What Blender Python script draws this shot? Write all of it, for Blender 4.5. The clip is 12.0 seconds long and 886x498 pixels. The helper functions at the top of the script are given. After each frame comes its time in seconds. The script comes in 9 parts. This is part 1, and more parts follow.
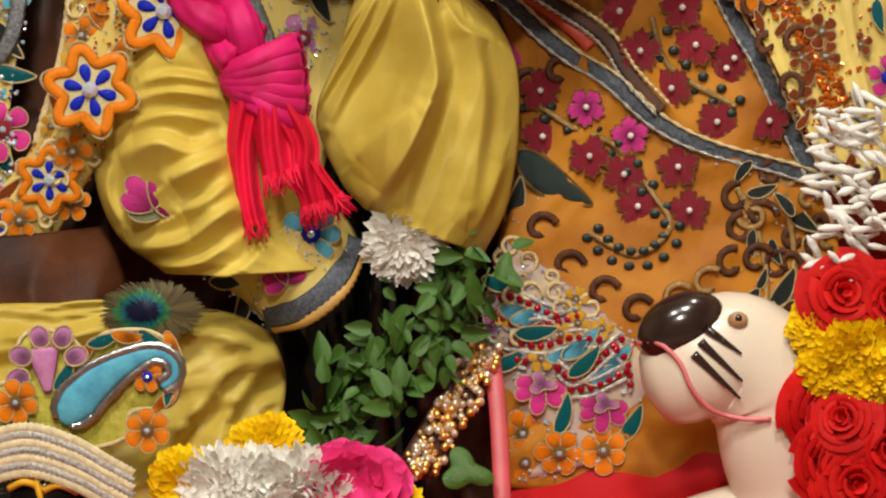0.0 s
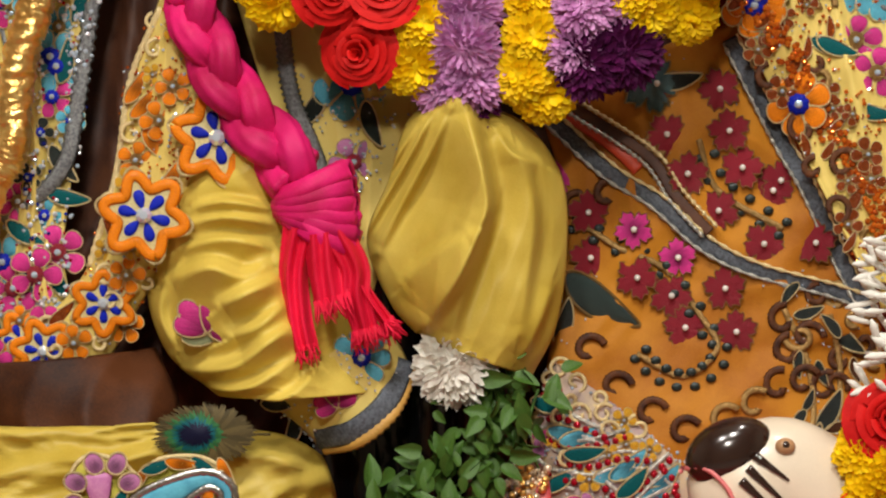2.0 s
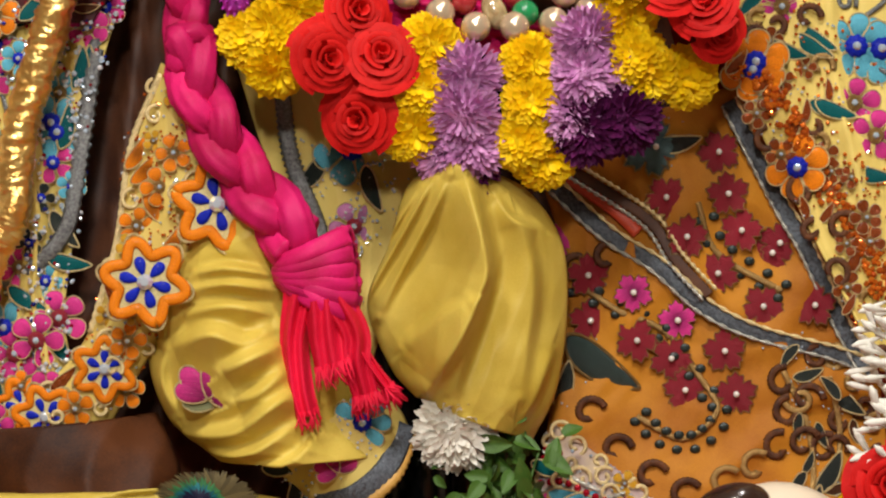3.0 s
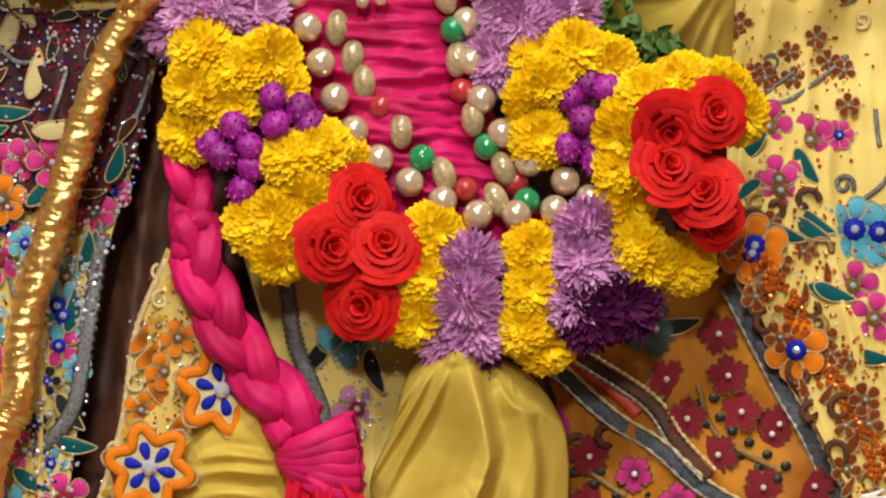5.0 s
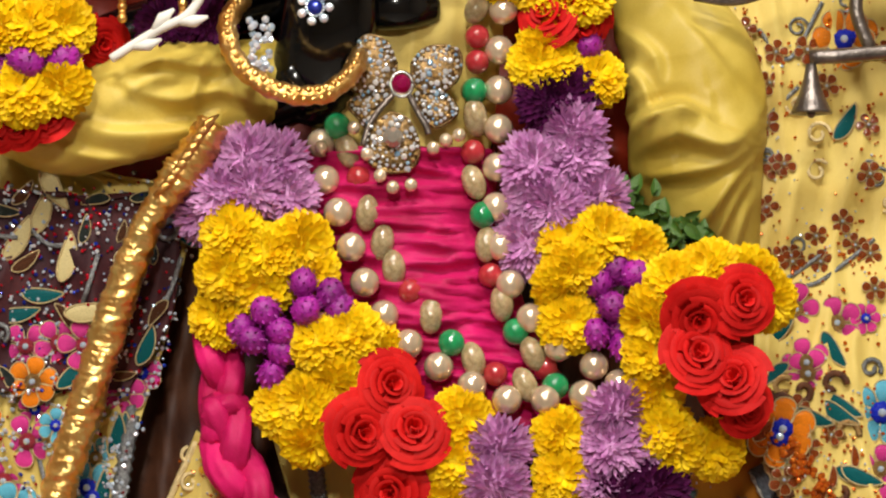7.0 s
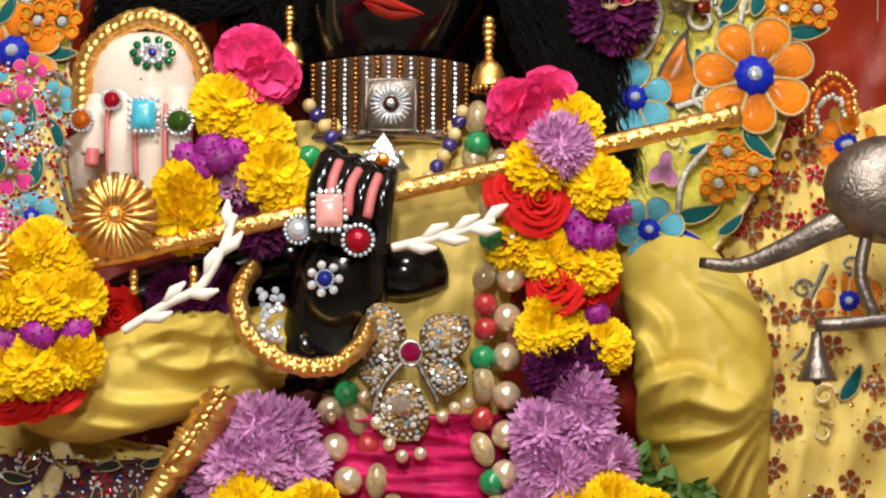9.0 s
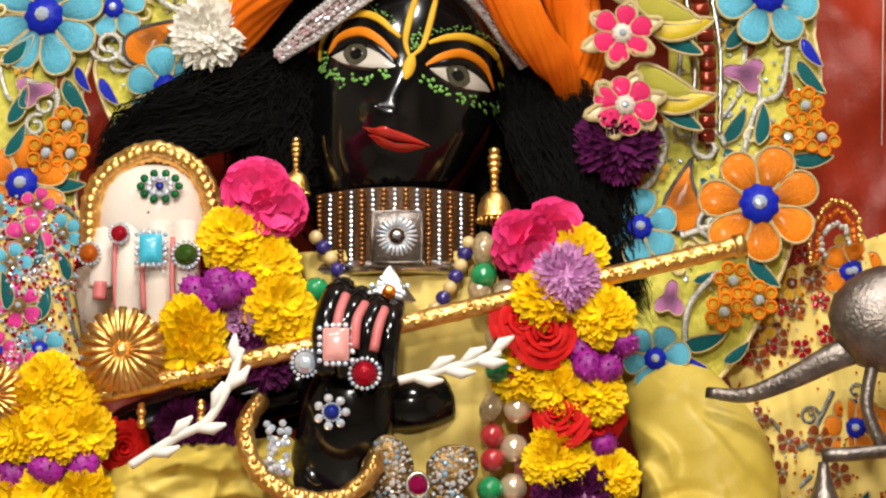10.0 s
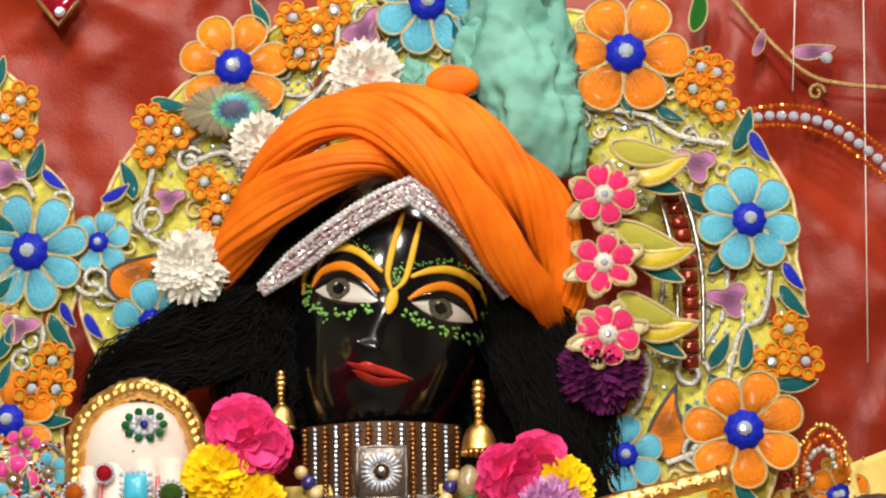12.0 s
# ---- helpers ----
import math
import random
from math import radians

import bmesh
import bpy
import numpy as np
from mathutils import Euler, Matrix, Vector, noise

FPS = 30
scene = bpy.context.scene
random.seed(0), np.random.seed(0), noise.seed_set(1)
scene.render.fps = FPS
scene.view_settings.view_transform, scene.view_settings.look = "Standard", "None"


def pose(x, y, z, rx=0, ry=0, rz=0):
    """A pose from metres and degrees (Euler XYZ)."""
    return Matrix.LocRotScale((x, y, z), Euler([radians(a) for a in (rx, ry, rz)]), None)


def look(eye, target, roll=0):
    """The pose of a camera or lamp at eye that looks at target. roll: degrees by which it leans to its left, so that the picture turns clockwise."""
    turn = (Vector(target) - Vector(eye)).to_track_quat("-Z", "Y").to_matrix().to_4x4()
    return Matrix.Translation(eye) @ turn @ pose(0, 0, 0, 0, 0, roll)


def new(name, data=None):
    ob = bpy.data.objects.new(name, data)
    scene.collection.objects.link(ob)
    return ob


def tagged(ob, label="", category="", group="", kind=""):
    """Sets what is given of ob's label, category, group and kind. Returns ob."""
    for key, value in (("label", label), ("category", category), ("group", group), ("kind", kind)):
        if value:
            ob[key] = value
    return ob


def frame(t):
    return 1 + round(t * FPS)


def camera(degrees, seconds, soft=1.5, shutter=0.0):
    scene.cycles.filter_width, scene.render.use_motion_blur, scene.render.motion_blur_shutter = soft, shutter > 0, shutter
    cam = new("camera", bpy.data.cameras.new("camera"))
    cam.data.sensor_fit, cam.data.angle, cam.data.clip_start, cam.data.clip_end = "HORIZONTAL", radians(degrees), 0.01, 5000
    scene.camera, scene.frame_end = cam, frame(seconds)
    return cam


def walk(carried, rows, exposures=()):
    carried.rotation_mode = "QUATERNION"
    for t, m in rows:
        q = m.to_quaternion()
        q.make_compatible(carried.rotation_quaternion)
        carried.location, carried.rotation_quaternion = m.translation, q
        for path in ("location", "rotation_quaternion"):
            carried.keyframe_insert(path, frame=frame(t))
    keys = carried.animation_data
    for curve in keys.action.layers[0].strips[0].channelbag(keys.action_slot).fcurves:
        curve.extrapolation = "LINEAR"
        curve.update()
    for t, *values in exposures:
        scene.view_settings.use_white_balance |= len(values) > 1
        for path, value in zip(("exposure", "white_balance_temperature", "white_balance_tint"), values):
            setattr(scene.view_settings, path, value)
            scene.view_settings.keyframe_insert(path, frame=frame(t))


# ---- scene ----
cam = camera(20.0, 12.0, soft=2.2)
# seconds, eye x, y, z, yaw, pitch, roll
ROWS = [
    (0.0, 0.0125, -1.9215, 0.5791, -1.393, -3.187, 0.246),
    (0.5, 0.0009, -1.9257, 0.5992, -0.848, -3.363, 0.316),
    (1.0, -0.0062, -1.9288, 0.6020, -0.472, -2.945, 0.347),
    (1.5, -0.0020, -1.9333, 0.6211, -0.332, -2.578, 0.326),
    (2.0, 0.0037, -1.9373, 0.6405, -0.505, -2.192, 0.283),
    (2.5, 0.0071, -1.9390, 0.6583, -0.607, -2.005, 0.210),
    (3.0, 0.0041, -1.9411, 0.6800, -0.484, -1.882, 0.113),
    (5.0, 0.0038, -1.9587, 0.7574, -0.428, 0.054, 0.140),
    (5.5, 0.0029, -1.9616, 0.7702, -0.320, 0.595, 0.158),
    (6.0, -0.0019, -1.9621, 0.7864, -0.171, 1.076, 0.212),
    (6.5, -0.0080, -1.9657, 0.7956, -0.112, 1.936, 0.322),
    (8.5, -0.0095, -1.9834, 0.8709, -0.037, 5.225, 0.187),
    (9.0, -0.0129, -1.9916, 0.9019, -0.010, 6.094, 0.105),
    (9.5, -0.0182, -1.9978, 0.9190, -0.094, 7.094, -0.034),
    (10.0, -0.0081, -2.0033, 0.9449, 0.272, 7.825, -0.157),
    (10.5, -0.0084, -2.0118, 0.9727, 0.510, 8.453, -0.374),
    (11.0, 0.0002, -2.0152, 0.9946, 0.590, 9.368, -0.588),
    (11.5, 0.0155, -2.0170, 1.0155, 0.847, 10.218, -0.727),
    (12.0, 0.0189, -2.0219, 1.0305, 0.602, 10.664, -1.018),
]


def aimed(x, y, z, yaw, pitch, roll):
    a, b = radians(yaw), radians(pitch)
    way = Vector((-math.sin(a) * math.cos(b), math.cos(a) * math.cos(b), math.sin(b)))
    eye = Vector((x, y, z))
    return look(eye, eye + way, roll)


walk(cam, [(r[0], aimed(*r[1:])) for r in ROWS])

# ---- light: warm white spotlights of the temple hall, above and in front of the altar, and added fill ----
world = bpy.data.worlds.new("world")
scene.world = world
world.use_nodes = True
world.node_tree.nodes["Background"].inputs[0].default_value = (1.0, 0.90, 0.78, 1)
world.node_tree.nodes["Background"].inputs[1].default_value = 0.16
scene.view_settings.exposure = 0.0


def spotlight(eye, target, watts, size, colour):
    data = bpy.data.lights.new("spotlight", "AREA")
    data.shape, data.size, data.energy, data.color = "DISK", size, watts, colour
    ob = new("spotlight_lamp", data)
    ob.matrix_world = look(eye, target)
    return ob


spotlight((0.12, -2.4, 3.4), (0, 0, 0.95), 60, 0.42, (1.0, 0.97, 0.91))
spotlight((0.85, -1.0, 3.9), (0, 0, 1.0), 27, 0.30, (1.0, 0.97, 0.92))
# lower lamp from the left, kept as fill
spotlight((-0.75, -2.0, 2.5), (0, 0, 0.95), 25, 0.34, (1.0, 0.955, 0.88))
spotlight((-0.15, -3.0, 1.9), (0, 0, 0.75), 36, 0.25, (1.0, 0.95, 0.86))
# unseen ceiling lamp, added to brighten the walls that the metals reflect
spotlight((0.0, -3.0, 4.1), (0.0, -3.0, 0.0), 14, 1.2, (1.0, 0.93, 0.82))


# ---- materials ----
def mat(name, col, rough=0.55, metal=0.0, var=0.25, scale=40.0, bump=0.15, bscale=500.0, coat=0.0, sheen=0.0,
        col2=None, island=0.0, tint=0.06, spec=0.5, stretch=None, transmission=0.0, sub=0.0, thin=0.0, coat_rough=0.12, petal=False):
    """A procedural surface: colour varied at two scales, fine relief, small differences from piece to piece."""
    m = bpy.data.materials.new(name)
    m.use_nodes = True
    nt = m.node_tree
    N, L = nt.nodes, nt.links
    b = N["Principled BSDF"]
    co = N.new("ShaderNodeTexCoord").outputs["Object"]
    if stretch:
        mp = N.new("ShaderNodeMapping")
        mp.inputs["Scale"].default_value = stretch
        L.new(co, mp.inputs["Vector"])
        co = mp.outputs["Vector"]
    n1, n2 = N.new("ShaderNodeTexNoise"), N.new("ShaderNodeTexNoise")
    for n, s, d in ((n1, scale, 4.0), (n2, bscale, 3.0)):
        n.inputs["Scale"].default_value, n.inputs["Detail"].default_value = s, d
        L.new(co, n.inputs["Vector"])
    ramp = N.new("ShaderNodeValToRGB")
    dark = col2 if col2 else tuple(c * (1 - var) for c in col)
    ramp.color_ramp.elements[0].position, ramp.color_ramp.elements[0].color = 0.32, (*dark, 1)
    ramp.color_ramp.elements[1].position, ramp.color_ramp.elements[1].color = 0.66, (*col, 1)
    add = N.new("ShaderNodeMath")
    add.operation = "MULTIPLY_ADD"
    L.new(n2.outputs[0], add.inputs[0])
    add.inputs[1].default_value = 0.25
    L.new(n1.outputs[0], add.inputs[2])
    sub_ = N.new("ShaderNodeMath")
    sub_.operation = "SUBTRACT"
    L.new(add.outputs[0], sub_.inputs[0])
    sub_.inputs[1].default_value = 0.12
    L.new(sub_.outputs[0], ramp.inputs[0])
    hsv = N.new("ShaderNodeHueSaturation")
    L.new(ramp.outputs[0], hsv.inputs["Color"])
    info = N.new("ShaderNodeObjectInfo").outputs["Random"]
    rnd = N.new("ShaderNodeMapRange")
    if island:
        L.new(N.new("ShaderNodeNewGeometry").outputs["Random Per Island"], rnd.inputs[0])
        rnd.inputs[3].default_value, rnd.inputs[4].default_value = 1 - island, 1 + island
    else:
        L.new(info, rnd.inputs[0])
        rnd.inputs[3].default_value, rnd.inputs[4].default_value = 1 - tint * 2, 1 + tint * 2
    L.new(rnd.outputs[0], hsv.inputs["Value"])
    out = hsv.outputs[0]
    if petal:
        # stitched shading: deeper towards the root, fine streaks along the petal
        ln, mr, st, mul = N.new("ShaderNodeVectorMath"), N.new("ShaderNodeMapRange"), N.new("ShaderNodeTexNoise"), N.new("ShaderNodeMix")
        ln.operation = "LENGTH"
        L.new(N.new("ShaderNodeTexCoord").outputs["Object"], ln.inputs[0])
        mp2 = N.new("ShaderNodeMapping")
        mp2.inputs["Scale"].default_value = (3, 3, 45)
        L.new(N.new("ShaderNodeTexCoord").outputs["Object"], mp2.inputs["Vector"])
        L.new(mp2.outputs[0], st.inputs["Vector"])
        st.inputs["Scale"].default_value = 1.0
        ad = N.new("ShaderNodeMath")
        ad.operation = "MULTIPLY_ADD"
        L.new(st.outputs[0], ad.inputs[0])
        ad.inputs[1].default_value = 0.30
        L.new(ln.outputs["Value"], ad.inputs[2])
        L.new(ad.outputs[0], mr.inputs[0])
        mr.inputs[1].default_value, mr.inputs[2].default_value, mr.inputs[3].default_value, mr.inputs[4].default_value = 0.24, 0.50, 0.35, 1.0
        mul.data_type, mul.blend_type = "RGBA", "MULTIPLY"
        mul.inputs[0].default_value = 1.0
        L.new(out, mul.inputs[6])
        L.new(mr.outputs[0], mul.inputs[7])
        out = mul.outputs[2]
    L.new(out, b.inputs["Base Color"])
    b.inputs["Roughness"].default_value, b.inputs["Metallic"].default_value = rough, metal
    b.inputs["Coat Weight"].default_value, b.inputs["Coat Roughness"].default_value = coat, coat_rough
    b.inputs["Sheen Weight"].default_value = sheen
    b.inputs["Specular IOR Level"].default_value = spec
    b.inputs["Transmission Weight"].default_value = transmission
    if sub:
        b.inputs["Subsurface Weight"].default_value, b.inputs["Subsurface Scale"].default_value = sub, 0.01
    if thin:
        tr, mx = N.new("ShaderNodeBsdfTranslucent"), N.new("ShaderNodeMixShader")
        L.new(hsv.outputs[0], tr.inputs["Color"])
        mx.inputs[0].default_value = thin
        L.new(b.outputs[0], mx.inputs[1])
        L.new(tr.outputs[0], mx.inputs[2])
        L.new(mx.outputs[0], N["Material Output"].inputs["Surface"])
    if bump:
        bp = N.new("ShaderNodeBump")
        bp.inputs["Strength"].default_value, bp.inputs["Distance"].default_value = bump, 0.001
        L.new(n2.outputs[0], bp.inputs["Height"])
        L.new(bp.outputs[0], b.inputs["Normal"])
    return m


def jewels(name, a, b_, rough=0.10, metal=0.55):
    """Cut stones: every stone with its own tint between two colours."""
    m = mat(name, a, rough, metal, bump=0.0)
    N, L = m.node_tree.nodes, m.node_tree.links
    ramp = N.new("ShaderNodeValToRGB")
    ramp.color_ramp.elements[0].color, ramp.color_ramp.elements[1].color = (*a, 1), (*b_, 1)
    L.new(N.new("ShaderNodeNewGeometry").outputs["Random Per Island"], ramp.inputs[0])
    L.new(ramp.outputs[0], N["Principled BSDF"].inputs["Base Color"])
    return m


YELLOW = mat("yellow_satin", (0.66, 0.50, 0.10), 0.42, col2=(0.50, 0.35, 0.045), scale=14, bump=0.2, bscale=900, spec=0.25)
PALE = mat("pale_yellow_silk", (0.72, 0.56, 0.16), 0.55, spec=0.25, col2=(0.62, 0.45, 0.11), scale=18, bump=0.25, bscale=900)
ORANGE_SILK = mat("orange_silk", (0.58, 0.23, 0.018), 0.6, spec=0.2, col2=(0.36, 0.11, 0.008), scale=16, bump=0.25, bscale=900)
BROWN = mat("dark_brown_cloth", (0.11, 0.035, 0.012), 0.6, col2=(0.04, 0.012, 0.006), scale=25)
RUST = mat("rust_satin", (0.31, 0.028, 0.008), 0.42, spec=0.3, col2=(0.20, 0.012, 0.004), scale=7, bump=0.3, bscale=300)
RED_CLOTH = mat("red_cloth", (0.42, 0.006, 0.008), 0.65, spec=0.15, col2=(0.42, 0.012, 0.016), scale=20)
MAGENTA = mat("magenta_silk", (0.68, 0.010, 0.15), 0.6, spec=0.25, col2=(0.44, 0.004, 0.07), scale=30, bump=0.2, bscale=800)
MAGENTA_RED = mat("magenta_red_silk", (0.78, 0.012, 0.06), 0.55, spec=0.2, col2=(0.60, 0.006, 0.03), scale=22)
TURBAN = mat("orange_turban_cloth", (0.90, 0.19, 0.004), 0.6, spec=0.2, col2=(0.76, 0.12, 0.002), scale=24, bump=0.3, bscale=700)
MINT = mat("mint_cloth", (0.20, 0.45, 0.36), 0.55, spec=0.2, col2=(0.13, 0.33, 0.27), scale=22, bump=0.25)
BLACK = mat("black_polished_stone", (0.004, 0.004, 0.0045), 0.16, spec=0.25, coat=0.42, coat_rough=0.06, var=0.4, bump=0.02, scale=9)
HAIR = mat("black_wig_hair", (0.004, 0.0035, 0.003), 0.8, spec=0.12, island=0.4, bump=0.3)
WHITE_STONE = mat("white_marble", (0.80, 0.70, 0.62), 0.45, spec=0.12, coat=0.03, var=0.08, bump=0.03, scale=12, sub=0.15)
PINK_PAINT = mat("pink_paint", (0.75, 0.20, 0.20), 0.4, var=0.15, bump=0.05)
COW_WHITE = mat("ivory_painted_plaster", (0.82, 0.70, 0.54), 0.32, coat=0.3, var=0.1, bump=0.05, scale=14)
COW_BROWN = mat("dark_brown_gloss_paint", (0.030, 0.014, 0.010), 0.18, coat=0.5, bump=0.03)
LIP = mat("red_gloss_paint", (0.62, 0.03, 0.02), 0.2, coat=0.6, bump=0.03)
PAINT_YELLOW = mat("yellow_paint", (0.84, 0.47, 0.03), 0.45, spec=0.2, var=0.15, bump=0.05)
PAINT_ORANGE = mat("orange_paint", (0.84, 0.24, 0.01), 0.45, spec=0.15, var=0.15, bump=0.05)
PAINT_GREEN = mat("green_paint", (0.22, 0.50, 0.10), 0.4, var=0.15, bump=0.05)
EYE_WHITE = mat("eye_white", (0.66, 0.60, 0.52), 0.15, coat=0.5, var=0.05, bump=0)
EYE_IRIS = mat("grey_iris", (0.085, 0.08, 0.05), 0.12, coat=0.6, var=0.4, scale=300, bump=0)
GOLD = mat("hammered_gold", (0.95, 0.62, 0.22), 0.36, metal=1.0, col2=(0.80, 0.42, 0.10), scale=120, bump=0.8, bscale=420)
GOLD_CORD = mat("gold_cord", (0.86, 0.68, 0.34), 0.4, metal=0.3, scale=200, bump=0.8, bscale=1500)
SILVER = mat("silver", (0.62, 0.60, 0.57), 0.25, metal=1.0, col2=(0.42, 0.40, 0.38), scale=90, bump=0.4, bscale=500)
OLD_SILVER = mat("dull_silver", (0.27, 0.23, 0.20), 0.36, metal=0.9, col2=(0.14, 0.12, 0.11), scale=60, bump=0.9, bscale=260)
SILVER_CORD = mat("grey_sequin_cord", (0.26, 0.27, 0.27), 0.4, metal=0.6, col2=(0.10, 0.10, 0.11), scale=420, bump=1.0, bscale=900)
STONES = jewels("clear_rhinestones", (0.95, 0.95, 1.0), (0.55, 0.72, 0.90))
BAND_GREY = mat("silver_braid", (0.78, 0.78, 0.78), 0.4, metal=0.3, col2=(0.50, 0.50, 0.51), scale=420, bump=0.8, bscale=900)
BAND_STONES = jewels("pale_rose_stones", (0.92, 0.92, 0.95), (0.75, 0.50, 0.52))
RUBY = jewels("red_stones", (0.60, 0.01, 0.03), (0.30, 0.005, 0.02), 0.1, 0.5)
AMBER = jewels("amber_stones", (0.85, 0.22, 0.02), (0.50, 0.09, 0.01), 0.12, 0.6)
SAPPHIRE = jewels("blue_stones", (0.02, 0.05, 0.45), (0.01, 0.015, 0.18), 0.12, 0.4)
PEARL = mat("pearl", (0.84, 0.66, 0.46), 0.20, metal=0.6, coat=1.0, var=0.1, bump=0)
AGATE = mat("clouded_agate", (0.52, 0.40, 0.22), 0.14, coat=0.8, col2=(0.28, 0.20, 0.10), scale=120, bump=0, sub=0.2)
RED_BEAD = mat("red_glass_bead", (0.50, 0.04, 0.05), 0.1, coat=0.7, col2=(0.32, 0.015, 0.02), scale=90, bump=0)
GREEN_BEAD = mat("green_glass_bead", (0.015, 0.30, 0.10), 0.1, coat=0.7, col2=(0.01, 0.18, 0.06), scale=90, bump=0)
P_YELLOW = mat("yellow_petal", (0.97, 0.70, 0.004), 0.6, col2=(0.90, 0.55, 0.002), scale=60, island=0.12, spec=0.2, thin=0.10)
P_LILAC = mat("lilac_petal", (0.74, 0.40, 0.68), 0.6, col2=(0.54, 0.20, 0.48), scale=60, island=0.25, spec=0.2, thin=0.10)
P_PURPLE = mat("dark_purple_petal", (0.11, 0.009, 0.08), 0.6, spec=0.15, col2=(0.055, 0.005, 0.04), scale=60, island=0.3)
P_WHITE = mat("white_petal", (0.95, 0.92, 0.84), 0.55, var=0.1, scale=60, island=0.06, spec=0.2, thin=0.10)
P_RED = mat("red_rose_petal", (0.72, 0.016, 0.014), 0.6, col2=(0.52, 0.005, 0.005), scale=50, island=0.18, spec=0.15, thin=0.10)
P_PINK = mat("pink_rose_petal", (0.90, 0.07, 0.28), 0.6, col2=(0.80, 0.03, 0.18), scale=50, island=0.15, spec=0.15, thin=0.10)
P_VIOLET = mat("violet_globe_petal", (0.36, 0.012, 0.30), 0.5, col2=(0.20, 0.006, 0.17), scale=160, bump=1.0, bscale=420, tint=0.15)
LEAF = mat("green_leaf", (0.085, 0.19, 0.026), 0.42, col2=(0.025, 0.07, 0.010), scale=40, island=0.35, bump=0.3)
E_BLUE = mat("sky_blue_enamel_silk", (0.13, 0.48, 0.62), 0.38, spec=0.10, coat=0.06, col2=(0.08, 0.32, 0.46), scale=70, bump=0.3, bscale=600, petal=True)
E_NAVY = mat("navy_enamel_silk", (0.008, 0.02, 0.42), 0.40, spec=0.10, coat=0.06, scale=70, bump=0.3)
E_ORANGE = mat("orange_enamel_silk", (0.86, 0.25, 0.006), 0.38, spec=0.10, coat=0.06, col2=(0.62, 0.15, 0.01), scale=70, bump=0.3, bscale=600, petal=True)
E_TEAL = mat("dark_teal_enamel_silk", (0.001, 0.12, 0.125), 0.42, spec=0.10, coat=0.06, col2=(0.004, 0.05, 0.06), scale=70, bump=0.3)
E_PINK = mat("pink_enamel_silk", (0.70, 0.05, 0.28), 0.38, spec=0.10, coat=0.06, col2=(0.50, 0.03, 0.20), scale=70, bump=0.3, petal=True)
E_MAUVE = mat("mauve_enamel_silk", (0.55, 0.24, 0.42), 0.38, spec=0.10, coat=0.06, col2=(0.40, 0.12, 0.32), scale=90, bump=0.3, petal=True)
E_LIME = mat("lime_yellow_stitching", (0.66, 0.58, 0.10), 0.5, spec=0.2, col2=(0.44, 0.42, 0.05), scale=160, bump=0.8, bscale=700)
HALO_CORD = mat("silver_bead_cord", (0.66, 0.64, 0.56), 0.35, metal=0.5, col2=(0.30, 0.29, 0.26), scale=420, bump=1.0, bscale=900)
E_ROSE = mat("rose_red_enamel_silk", (0.72, 0.025, 0.14), 0.38, spec=0.10, coat=0.06, col2=(0.55, 0.012, 0.09), scale=70, bump=0.3)
E_GOLD = mat("golden_yellow_stitching", (0.80, 0.45, 0.03), 0.45, spec=0.3, col2=(0.62, 0.30, 0.02), scale=120, bump=0.7, bscale=700)
E_CREAM = mat("cream_cord", (0.80, 0.68, 0.40), 0.45, spec=0.2, scale=200, bump=0.8, bscale=900)
E_BROWN = mat("brown_stitching", (0.13, 0.045, 0.016), 0.45, spec=0.2, col2=(0.045, 0.018, 0.012), scale=160, bump=0.8, bscale=700)
TRIM = mat("slate_sequin_trim", (0.13, 0.15, 0.18), 0.4, metal=0.5, col2=(0.05, 0.05, 0.06), scale=420, bump=1.0, bscale=900)
E_CRIMSON = mat("crimson_stitching", (0.34, 0.012, 0.03), 0.5, col2=(0.20, 0.006, 0.018), scale=120, bump=0.7, bscale=700)
E_BLACKGREEN = mat("black_green_stitching", (0.012, 0.022, 0.020), 0.35, scale=120, bump=0.7, bscale=700)
E_BRASS = mat("bronze_thread", (0.40, 0.24, 0.08), 0.4, metal=0.6, scale=300, bump=0.9, bscale=900)


